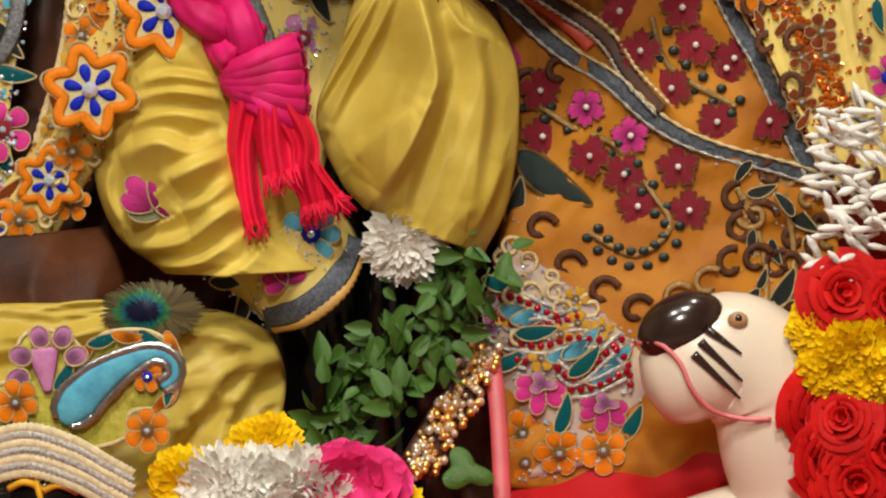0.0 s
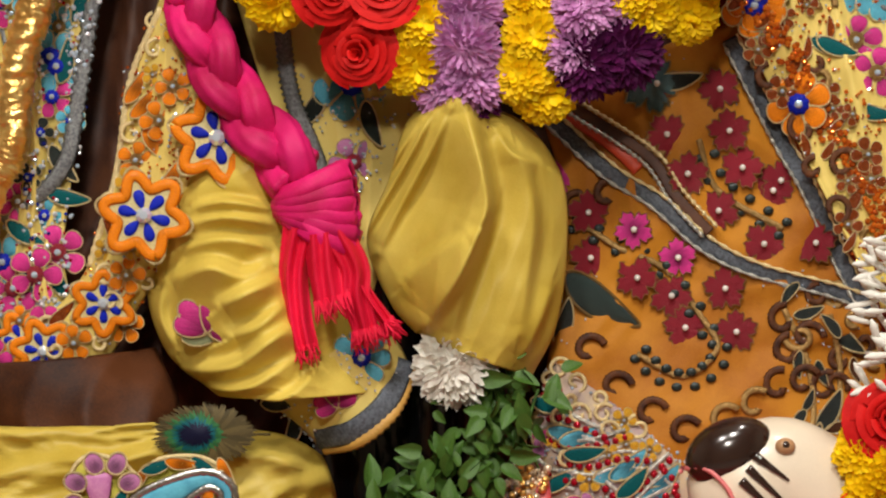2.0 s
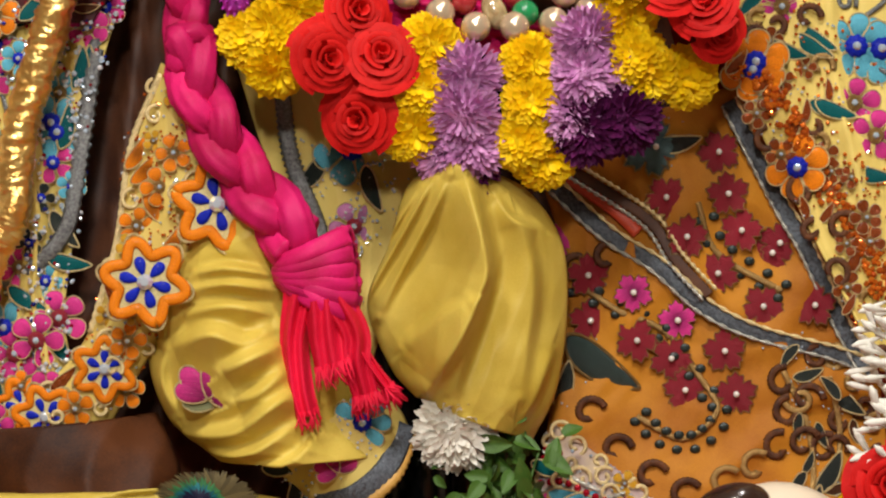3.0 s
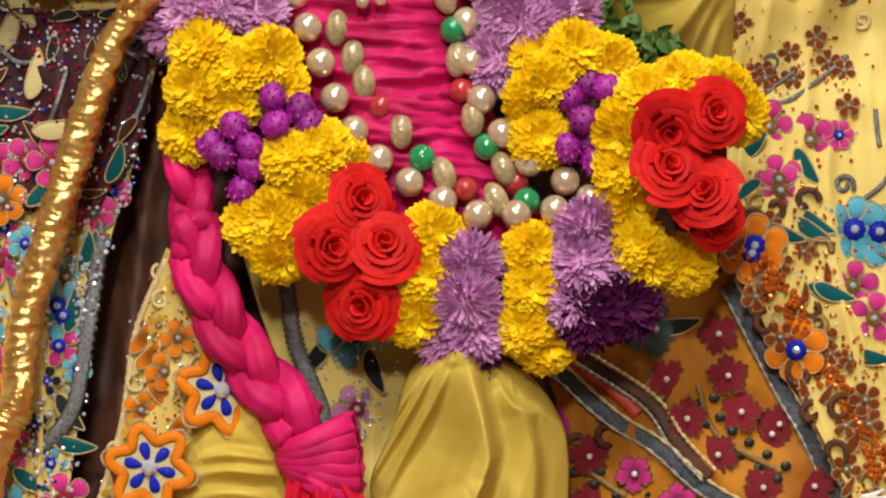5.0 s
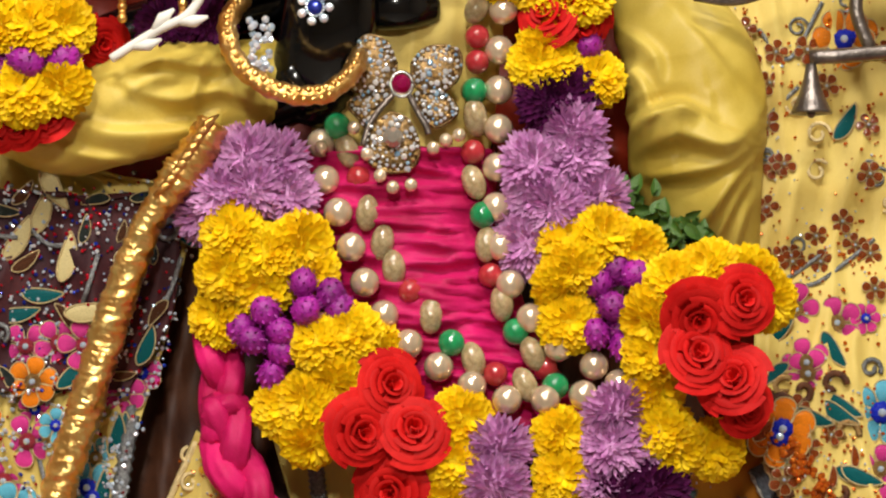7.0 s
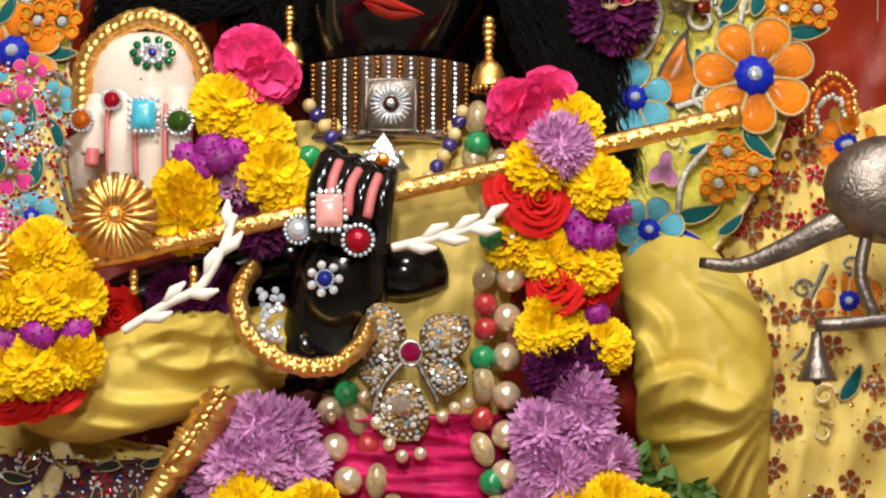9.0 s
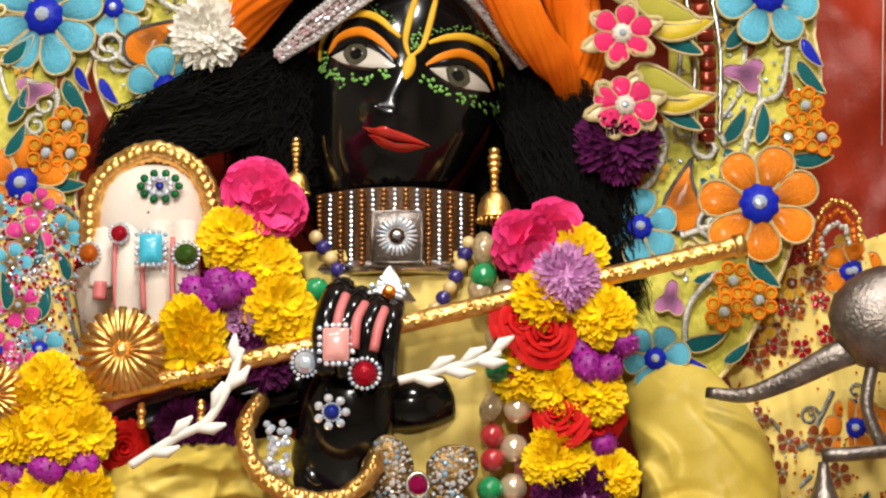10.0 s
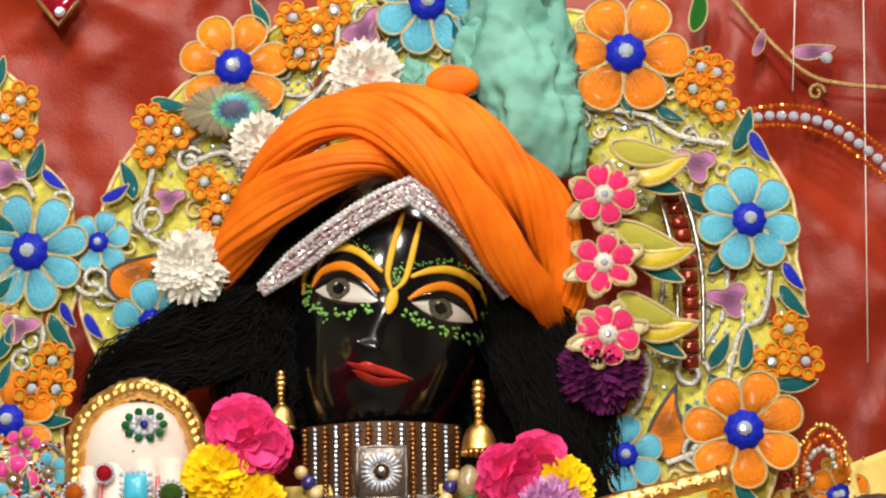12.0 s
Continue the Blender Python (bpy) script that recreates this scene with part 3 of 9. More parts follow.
# ---- the flute player's statue: one plain carved mesh ----
HEAD = np.array((-0.0457, 0.0600, 1.3774))
TILT_H = radians(11.0)
HX, HZ = np.array((math.cos(TILT_H), 0, -math.sin(TILT_H))), np.array((math.sin(TILT_H), 0, math.cos(TILT_H)))
RX, RY, RZ, RL = 0.0780, 0.084, 0.109, 0.152
NOSE_A, NOSE_B = np.array((-0.0083, -0.0526)), np.array((0.0035, -0.0150))
LIPS, CHIN = np.array((0.0022, -0.0704)), np.array((-0.0011, -0.0954))
EYES = (np.array((-0.0365, -0.0065)), np.array((0.0445, -0.0072)))


def face_depth(a, b):
    """How far the head's front stands before its middle at a across, b up."""
    d = RY * np.clip(1 - (a / RX) ** 2 - (b / np.where(b > 0, RZ, RL)) ** 2, 0.0, 1) ** 0.46
    way = NOSE_B - NOSE_A
    t = np.clip(((a - NOSE_A[0]) * way[0] + (b - NOSE_A[1]) * way[1]) / (way @ way), 0, 1)
    off = np.hypot(a - NOSE_A[0] - t * way[0], b - NOSE_A[1] - t * way[1])
    d = d + (0.014 - 0.012 * t) * np.exp(-(off / (0.0175 - 0.004 * t)) ** 2)                              # nose
    for s in (-1, 1):
        d = d + 0.005 * np.exp(-(np.hypot(a - NOSE_A[0] - 0.0125 * s, b - NOSE_A[1] - 0.001) / 0.0075) ** 2)  # wings of the nose
    d = d + 0.006 * np.exp(-((a - LIPS[0]) / 0.026) ** 2 - ((b - LIPS[1]) / 0.011) ** 2)                   # lips
    d = d + 0.006 * np.exp(-((a - CHIN[0]) / 0.022) ** 2 - ((b - CHIN[1]) / 0.016) ** 2)                   # chin
    for e in EYES:
        d = d - 0.004 * np.exp(-((a - e[0]) / 0.022) ** 2 - ((b - e[1]) / 0.013) ** 2)                     # eye hollows
        d = d + 0.004 * np.exp(-((a - e[0] * 1.1) / 0.022) ** 2 - ((b - e[1] + 0.040) / 0.022) ** 2)       # cheeks
    return d


def on_face(a, b, lift=0.0008):
    return HEAD + HX * a + HZ * b + np.array((0, -1, 0)) * (face_depth(np.float64(a), np.float64(b)) + lift)


def face_patch(shape, outline, k, lift=0.0008, dome=0.0):
    o = np.asarray(outline, float)
    m = o.mean(0)
    g = []
    for t in np.linspace(1, 0.02, 5):
        g.append([on_face(*(m + (q - m) * t), lift + dome * math.sqrt(1 - t * t) + (0 if t < 1 else -0.0006)) for q in o])
    shape.grid(np.array(g), k, True)


def face_line(shape, pts, r, k, flat=0.45):
    """A painted stroke, thick in the middle and thin at its ends."""
    p = curve([(a, 0, b) for a, b in pts], 30)
    shape.tube([on_face(a, b, 0.0003) for a, _, b in p], r * np.sin(np.linspace(0.3, math.pi - 0.3, 30)) ** 0.7, k, 8, flat)


def almond(cx, cz, w, h, deg, n=28):
    t = np.linspace(0, 2 * np.pi, n, endpoint=False)
    x, z = w * np.cos(t), h * np.sin(t) * (1 - 0.25 * np.cos(t) ** 2)
    a = radians(deg)
    return np.stack([cx + x * math.cos(a) - z * math.sin(a), cz + x * math.sin(a) + z * math.cos(a)], 1)


body = Shape()
th = np.linspace(0, 2 * np.pi, 96, endpoint=False)
rr_ = np.linspace(0.0, 1.0, 56)
front = []
for r in np.sin(rr_ * np.pi / 2)[::-1]:
    b = np.where(np.sin(th) > 0, RZ, RL) * r * np.sin(th) * 0.999
    a = RX * r * np.cos(th) * 0.999
    front.append(HEAD + HX * a[:, None] + HZ * b[:, None] + np.array((0, -1.0, 0)) * face_depth(a, b)[:, None])
body.grid(np.array(front), 0, True)
back = []
for s in np.linspace(0, 1, 12):
    r = math.cos(s * math.pi / 2)
    b, a = np.where(np.sin(th) > 0, RZ, RL) * r * np.sin(th), RX * r * np.cos(th)
    back.append(HEAD + HX * a[:, None] + HZ * b[:, None] + np.array((0, 1.0, 0)) * (RY * math.sin(s * math.pi / 2)))
body.grid(np.array(back)[::-1], 0, True)
NECK = np.array((-0.060, 0.072, 1.233))
body.tube(curve([HEAD + HZ * -0.06 + (0, 0.02, 0), NECK, NECK + (0.005, 0.01, -0.06)], 14), np.linspace(0.052, 0.060, 14), 0, 28)
body.tube(curve([NECK + (0, 0.03, -0.02), (-0.039, 0.105, 1.114), (-0.023, 0.105, 0.899), (0.0, 0.09, 0.70)], 24), np.interp(np.linspace(0, 1, 24), (0, 0.15, 0.5, 1), (0.045, 0.07, 0.07, 0.075)), 0, 36)
body.tube(curve([(0.0, 0.10, 0.72), (-0.03, 0.10, 0.5), (-0.02, 0.09, 0.236)], 12), 0.07, 0, 24)
# right hand round the flute: palm, four fingers, thumb
body.tube(curve([(-0.117, 0.030, 1.011), (-0.102, 0.000, 1.055), (-0.092, -0.012, 1.094), (-0.086, -0.012, 1.130)], 22), np.interp(np.linspace(0, 1, 22), (0, 0.3, 0.7, 1), (0.0279, 0.0360, 0.0378, 0.0279)), 0, 28, 0.55)
body.tube(curve([(-0.107, -0.045, 1.118), (-0.109, -0.058, 1.148), (-0.102, -0.050, 1.175), (-0.096, -0.030, 1.184)], 18), 0.0108, 0, 14)
body.tube(curve([(-0.091, -0.048, 1.115), (-0.094, -0.062, 1.147), (-0.086, -0.052, 1.168), (-0.082, -0.030, 1.177)], 18), 0.0108, 0, 14)
body.tube(curve([(-0.075, -0.048, 1.113), (-0.076, -0.062, 1.143), (-0.071, -0.052, 1.165), (-0.069, -0.030, 1.173)], 18), 0.0103, 0, 14)
body.tube(curve([(-0.063, -0.044, 1.109), (-0.060, -0.058, 1.139), (-0.057, -0.048, 1.162), (-0.056, -0.030, 1.170)], 18), 0.0090, 0, 14)
# other hand behind the flute
body.tube(curve([(-0.062, 0.000, 1.095), (-0.039, -0.004, 1.095), (-0.017, 0.010, 1.101)], 14), 0.0198, 0, 16, 0.7)
# forearm and far arm
body.tube(curve([(-0.103, 0.010, 1.042), (-0.147, 0.040, 1.028), (-0.254, 0.060, 1.011), (-0.284, 0.110, 1.071), (-0.12, 0.12, 1.12)], 20), 0.030, 0, 14)
# painted face: brows, eyes, mouth, forehead mark
for white, iris, lid, lash, under in (
        (((-0.0616, -0.0094), (-0.0525, -0.0045), (-0.0397, -0.0002), (-0.0237, -0.0038), (-0.0070, -0.0131), (-0.0175, -0.0170), (-0.0364, -0.0172), (-0.0514, -0.0148)), (-0.0412, -0.0073),
         ((-0.0646, -0.0073), (-0.0576, 0.0061), (-0.0410, 0.0117), (-0.0246, 0.0060), (-0.0078, -0.0063)), ((-0.0638, -0.0088), (-0.0544, 0.0003), (-0.0396, 0.0046), (-0.0245, 0.0003), (-0.0073, -0.0118)), ((-0.0615, -0.0099), (-0.0481, -0.0166), (-0.0289, -0.0189), (-0.0077, -0.0142))),
        (((0.0192, -0.0096), (0.0295, -0.0057), (0.0435, -0.0014), (0.0577, -0.0033), (0.0702, -0.0105), (0.0586, -0.0161), (0.0426, -0.0171), (0.0292, -0.0142)), (0.0435, -0.0090),
         ((0.0171, -0.0082), (0.0276, 0.0023), (0.0434, 0.0095), (0.0607, 0.0060), (0.0722, -0.0085)), ((0.0181, -0.0089), (0.0298, -0.0024), (0.0445, 0.0031), (0.0594, 0.0006), (0.0710, -0.0092)), ((0.0202, -0.0103), (0.0323, -0.0162), (0.0484, -0.0186), (0.0705, -0.0118)))):
    ring_ = curve([(a, 0, b) for a, b in white + white[:1]], 33)[:-1]
    face_patch(body, ring_[:, [0, 2]], 1, 0.0012, 0.0012)
    face_patch(body, almond(*iris, 0.0112, 0.0092, -8), 2, 0.0025, 0.0003)
    face_patch(body, almond(*iris, 0.0060, 0.0056, 0), 0, 0.0029, 0.0003)
    # catchlight painted on the pupil as a white dot
    face_patch(body, almond(iris[0] - 0.003, iris[1] + 0.004, 0.0013, 0.0012, 0, 10), 1, 0.0034, 0.0002)
    face_line(body, lid, 0.0042, 4, 0.35)
    face_line(body, lash, 0.0036, 0, 0.9)
    face_line(body, under, 0.0013, 5)
# brows with thin outlines running down the temples
face_line(body, ((-0.0720, -0.0112), (-0.0732, 0.0046), (-0.0670, 0.0159), (-0.0563, 0.0238), (-0.0432, 0.0273), (-0.0291, 0.0239), (-0.0172, 0.0165), (-0.0076, 0.0103)), 0.0036, 3)
face_line(body, ((0.0155, 0.0104), (0.0280, 0.0181), (0.0427, 0.0234), (0.0576, 0.0233), (0.0698, 0.0184), (0.0776, 0.0102), (0.0802, -0.0013)), 0.0036, 3)
# forehead mark: two lines meeting in a drop
face_line(body, ((-0.0006, 0.0638), (-0.0020, 0.0467), (-0.0036, 0.0235), (-0.0029, 0.0073), (0.0025, -0.0041)), 0.0030, 3)
face_line(body, ((0.0144, 0.0586), (0.0137, 0.0399), (0.0128, 0.0199), (0.0108, 0.0060), (0.0042, -0.0037)), 0.0028, 3)
face_patch(body, almond(*(0.0039, -0.0122), 0.0050, 0.0115, -4), 3, 0.0008, 0.0018)
# smiling mouth
for edge, lift in ((((-0.0245, -0.0664), (-0.0141, -0.0669), (-0.0070, -0.0645), (0.0006, -0.0655), (0.0146, -0.0664), (0.0322, -0.0701), (0.0164, -0.0719), (0.0028, -0.0731), (-0.0122, -0.0720)), 0.0030), (((-0.0189, -0.0716), (-0.0053, -0.0745), (0.0078, -0.0749), (0.0283, -0.0715), (0.0192, -0.0771), (0.0078, -0.0807), (-0.0063, -0.0792)), 0.0036)):
    ring_ = curve([(a, 0, b) for a, b in edge + edge[:1]], 41)[:-1]
    face_patch(body, ring_[:, [0, 2]], 6, 0.0008, lift)
rng = np.random.default_rng(4)
for count, spread, size, path in ((34, 0.0016, 1.0, ((-0.0644, 0.0185), (-0.0572, 0.0279), (-0.0444, 0.0328), (-0.0304, 0.0307), (-0.0154, 0.0216))), (34, 0.0016, 1.0, ((0.0157, 0.0196), (0.0283, 0.0265), (0.0432, 0.0310), (0.0582, 0.0307), (0.0722, 0.0265))),
                                  (30, 0.0028, 1.7, ((-0.0709, -0.0058), (-0.0670, -0.0187), (-0.0583, -0.0259), (-0.0461, -0.0276))), (16, 0.0026, 2.0, ((-0.0461, -0.0276), (-0.0324, -0.0284), (-0.0210, -0.0235), (-0.0078, -0.0188))),
                                  (16, 0.0026, 2.0, ((0.0191, -0.0193), (0.0271, -0.0230), (0.0377, -0.0259))), (34, 0.0028, 1.7, ((0.0445, -0.0277), (0.0563, -0.0266), (0.0712, -0.0211), (0.0789, -0.0103), (0.0804, 0.0026))),
                                  (26, 0.0030, 1.2, ((0.0041, 0.0171), (0.0045, 0.0124), (0.0050, 0.0049)))):
    line_ = curve([(a, 0, b) for a, b in path], count)
    for a, _, b in line_:
        q = (a + rng.normal(0, spread), b + rng.normal(0, spread))
        face_patch(body, almond(*q, rng.uniform(0.0007, 0.0013) * size, 0.0007 * size, rng.uniform(0, 180), 8), 7, 0.0006, 0.0006)
# pink bands painted along the fingers
body.tube(curve([(-0.100, -0.070, 1.142), (-0.098, -0.070, 1.159), (-0.093, -0.058, 1.176)], 10), 0.0040, 8, 8)
body.tube(curve([(-0.086, -0.072, 1.133), (-0.084, -0.072, 1.155), (-0.078, -0.060, 1.169)], 10), 0.0040, 8, 8)
body.tube(curve([(-0.071, -0.072, 1.131), (-0.067, -0.070, 1.151), (-0.063, -0.058, 1.165)], 10), 0.0040, 8, 8)
tagged(part("statue", body, [BLACK, EYE_WHITE, EYE_IRIS, PAINT_YELLOW, PAINT_ORANGE, COW_BROWN, LIP, PAINT_GREEN, PINK_PAINT]),
       "polished black stone statue of a flute player with painted face", "statue")


# ---- chest and waist cloth, sleeves ----
g_chest = drape([(-0.140, 0.030, 1.221), (-0.120, 0.020, 1.168), (-0.111, 0.030, 1.119), (-0.110, 0.030, 1.000), (-0.109, 0.030, 0.960)],
                [(0.022, 0.030, 1.220), (0.035, 0.020, 1.168), (0.044, 0.030, 1.120), (0.035, 0.030, 1.001), (0.026, 0.030, 0.960)], 50, 50, bulge=0.025, folds=((5, 0.004, 0.1),), rumple=0.004)
cloth("bodice", g_chest, PALE, "pale yellow silk bodice under the necklaces", "bodice")
g_waist = drape([(-0.118, 0.020, 0.982), (-0.109, 0.020, 0.925), (-0.084, 0.020, 0.841), (-0.039, 0.020, 0.765)],
                [(0.036, 0.030, 0.983), (0.041, 0.030, 0.927), (0.068, 0.020, 0.841), (0.117, 0.020, 0.766)], 60, 90, bulge=0.035,
                crease=((0.009, 1.2, 15, 0.12), (0.006, 2.0, 24, 0.1)), across=((9, 0.003, 0.12),), rumple=0.004, seed=2)
cloth("waist_cloth", g_waist, MAGENTA, "magenta silk waist cloth in fine crosswise pleats", "waist cloth")


def sleeve(name, pts, radii, material, label, deep=0.10, seed=0, flat=0.8, lines=()):
    """A filled sleeve: soft swellings all round and sharp folds pressed into its front."""
    p = curve(pts, 130)
    r = np.interp(np.linspace(0, 1, 130), np.linspace(0, 1, len(radii)), radii)
    s = Shape().tube(p, r, 0, 120, flat, lambda q, a: 1 + deep * np.sin(3 * a + 5 * q + seed) + deep * creases(abs(a - math.pi) / math.pi, q, seed, 2.5, 5.5, 0.6))
    v = s.v[-1]
    mid = np.repeat(np.concatenate([p[:1], p, p[-1:]]), 120, 0)
    v[:, 1] += (fold_lines(v, lines)[:, 1] - v[:, 1]) * np.clip((mid[:, 1] - v[:, 1]) / 0.025, 0, 1)
    return tagged(part(name, s, material), label, "sleeve")


sleeve("sleeve", [(-0.137, 0.030, 1.041), (-0.181, 0.015, 1.031), (-0.244, 0.010, 1.017), (-0.307, 0.015, 0.999), (-0.355, 0.030, 1.000)],
       (0.0315, 0.0396, 0.0450, 0.0427, 0.0225), YELLOW, "yellow satin sleeve of the raised arm", 0.03, 1.0, 0.8, (
    (0.0156, 0.0180, ((-0.162, 1.052), (-0.189, 1.043), (-0.225, 1.048), (-0.256, 1.038))),
    (0.0120, 0.0160, ((-0.149, 1.016), (-0.180, 1.025), (-0.211, 1.016), (-0.247, 1.025))),
    (0.0100, 0.0200, ((-0.291, 0.998), (-0.260, 0.989), (-0.215, 0.991), (-0.180, 0.998))),
    (0.0090, 0.0140, ((-0.180, 1.061), (-0.193, 1.039), (-0.202, 1.007))),
    (0.0080, 0.0160, ((-0.309, 0.980), (-0.277, 0.971), (-0.242, 0.967)))))
sleeve("sleeve", [(0.139, 0.070, 1.130), (0.165, 0.058, 1.103), (0.190, 0.050, 1.063), (0.200, 0.045, 1.021), (0.200, 0.045, 0.980), (0.211, 0.050, 0.939), (0.229, 0.062, 0.898)],
       (0.020, 0.042, 0.052, 0.056, 0.055, 0.042, 0.024), YELLOW, "full yellow satin sleeve creased at the elbow", 0.03, 2.0, 0.8, (
    (0.0320, 0.0198, ((0.133, 0.993), (0.156, 1.006), (0.178, 1.014), (0.198, 1.006))),
    (0.0200, 0.0240, ((0.240, 1.006), (0.214, 0.986), (0.178, 0.993), (0.142, 0.981))),
    (0.0140, 0.0180, ((0.243, 0.995), (0.218, 0.973), (0.178, 0.964), (0.146, 0.964))),
    (0.0150, 0.0180, ((0.243, 0.982), (0.222, 0.959), (0.200, 0.928), (0.177, 0.910))),
    (0.0120, 0.0140, ((0.238, 0.964), (0.222, 0.937), (0.209, 0.906))),
    (0.0140, 0.0200, ((0.131, 1.053), (0.147, 1.040), (0.156, 1.017), (0.147, 0.999))),
    (0.0100, 0.0180, ((0.138, 1.080), (0.160, 1.058), (0.165, 1.031))),
    (0.0070, 0.0200, ((0.169, 1.103), (0.196, 1.071), (0.218, 1.040))),
    (0.0080, 0.0160, ((0.236, 0.946), (0.230, 0.919), (0.226, 0.897)))))



# ---- turban, headband, hair ----
turban = thing("turban", "bright orange twisted cloth turban on the statue's head", "turban")


def roll(pts, widths, flat, turns, seed):
    """A roll of pleated cloth: fine pleats run along it and wind slowly round it."""
    p = curve(pts, 110)
    r = np.interp(np.linspace(0, 1, 110), np.linspace(0, 1, len(widths)), widths)

    def wave(s, a):
        tw = a + turns * s + 0.5 * np.sin(4 * s + seed)
        fine = 1.35 * abs(np.sin(6.5 * tw + 0.8 * np.sin(7 * s + seed))) ** 0.7 + 0.45 * abs(np.sin(14.0 * tw + 1.3 * np.sin(9 * s + 2 * seed)))
        return 0.86 + 0.15 * fine * (0.6 + 0.4 * np.sin(5 * s + 3 * tw + seed)) + 0.03 * np.sin(2 * tw + 8 * s + seed)
    part("roll", Shape().tube(p, r, 0, 128, flat, wave), TURBAN, turban)


roll([(-0.193, 0.053, 1.387), (-0.178, 0.026, 1.418), (-0.147, -0.000, 1.449), (-0.108, -0.018, 1.470), (-0.070, -0.023, 1.482), (-0.041, -0.014, 1.482), (-0.020, 0.010, 1.466)], (0.0096, 0.0187, 0.0226, 0.0211, 0.0187, 0.0144, 0.0077), 0.75, 4.2, 0.4)
roll([(-0.167, 0.042, 1.462), (-0.145, 0.021, 1.491), (-0.106, -0.001, 1.517), (-0.063, -0.021, 1.518), (-0.021, -0.040, 1.489), (0.017, -0.031, 1.446), (0.051, -0.007, 1.403), (0.079, 0.023, 1.369), (0.091, 0.049, 1.347)], (0.0100, 0.0171, 0.0186, 0.0186, 0.0186, 0.0194, 0.0194, 0.0171, 0.0077), 0.62, 5.5, 1.7)
roll([(-0.086, 0.038, 1.542), (-0.043, 0.022, 1.540), (-0.000, 0.012, 1.522), (0.041, 0.016, 1.489), (0.078, 0.026, 1.452), (0.097, 0.040, 1.412), (0.100, 0.052, 1.376), (0.091, 0.061, 1.350)], (0.0127, 0.0206, 0.0245, 0.0255, 0.0255, 0.0216, 0.0176, 0.0088), 0.7, 4.5, 3.1)
cap = Shape().ball(HEAD + HZ * 0.040 + np.array((0, 0.020, 0)), (0.088, 0.075, 0.092), 0, 40, 24)
part("cap", cap, mat("dark_lining", (0.10, 0.03, 0.012), 0.7), turban, "dark lining under the turban")

band = thing("headband", "silver sequin headband crossed over the forehead", "headband")
for i, pts in enumerate(([(-0.154, 0.030, 1.385), (-0.125, 0.008, 1.403), (-0.089, -0.014, 1.425), (-0.051, -0.028, 1.445), (-0.023, -0.032, 1.456)], [(-0.029, -0.034, 1.456), (-0.006, -0.030, 1.439), (0.017, -0.016, 1.420), (0.036, 0.004, 1.399), (0.051, 0.030, 1.377)])):
    p = curve(pts, 70)
    t = np.gradient(p, axis=0)
    across_ = np.cross(t, (0, 1, 0))
    across_ /= np.linalg.norm(across_, axis=1)[:, None]
    wid = 0.0088 * np.interp(np.linspace(0, 1, 70), (0, 0.25, 1) if i == 0 else (0, 0.75, 1), (0.45, 1, 1) if i == 0 else (1, 1, 0.5))
    part("band_backing", Shape().tube(p + (0, 0.003, 0), wid, 0, 12, 0.25), BAND_GREY, band)
    for off, rad, m in ((-1.0, 0.0024, BAND_GREY), (-0.45, 0.0018, SILVER), (0.45, 0.0018, SILVER), (1.0, 0.0024, BAND_GREY)):
        part("band_braid", Shape().tube(curve(p + across_ * (off * wid)[:, None] + (0, -0.001, 0), 160), rad, 0, 8, 0.8, lambda s, a: 1 + 0.35 * np.sin(230 * s + 2 * a)), m, band)
    s = Shape()
    hr = np.random.default_rng(i)
    for j, q in enumerate(p):
        for off in (-0.75, -0.2, 0.2, 0.75):
            s.gem(q + across_[j] * off * wid[j] + hr.normal(0, 0.0006, 3) + np.array((0, -0.003, 0)), hr.uniform(0.0014, 0.0023), 0, 6, (hr.normal(0, 0.35), -1, hr.normal(0, 0.35)))
    tagged(part("sequins", s, BAND_STONES, band), kind="stuff")

rng = np.random.default_rng(11)


def wig(name, spine, width, count, strand, label):
    s = Shape()
    p = curve(spine, 26)
    w = np.interp(np.linspace(0, 1, 26), np.linspace(0, 1, len(width)), width)
    s.tube(p + np.array((0, 0.012, 0)), w * 0.85, 0, 20, 0.5, lambda q, a: 1 + 0.12 * np.sin(3 * a + 9 * q) + 0.1 * np.sin(7 * a + 15 * q))
    for i in range(count):
        a, rad = rng.uniform(0, 2 * np.pi), math.sqrt(rng.uniform(0.1, 1.15))
        i0 = rng.integers(0, 10)
        i1 = rng.integers(16, 27)
        q = p[i0:i1]
        ww = w[i0:i1]
        t = np.linspace(0, 1, len(q))
        f1, f2, ph = rng.uniform(2, 6), rng.uniform(2, 6), rng.uniform(0, 6)
        off = np.stack([np.cos(a) * rad * ww + 0.006 * np.sin(f1 * 3 * t + ph), -abs(np.sin(a)) * rad * ww * 0.55 + 0.004 * np.cos(f2 * 3 * t), np.cos(a + 1.9) * rad * ww * 0.8 + 0.006 * np.sin(f2 * 3 * t + 2 * ph)], 1)
        s.tube(q + off, rng.uniform(0.5, 1.0) * strand * (0.25 + np.sin(np.pi * np.clip(t, 0.02, 0.98))), 0, 5)
    return tagged(part(name, s, HAIR), label, "wig")


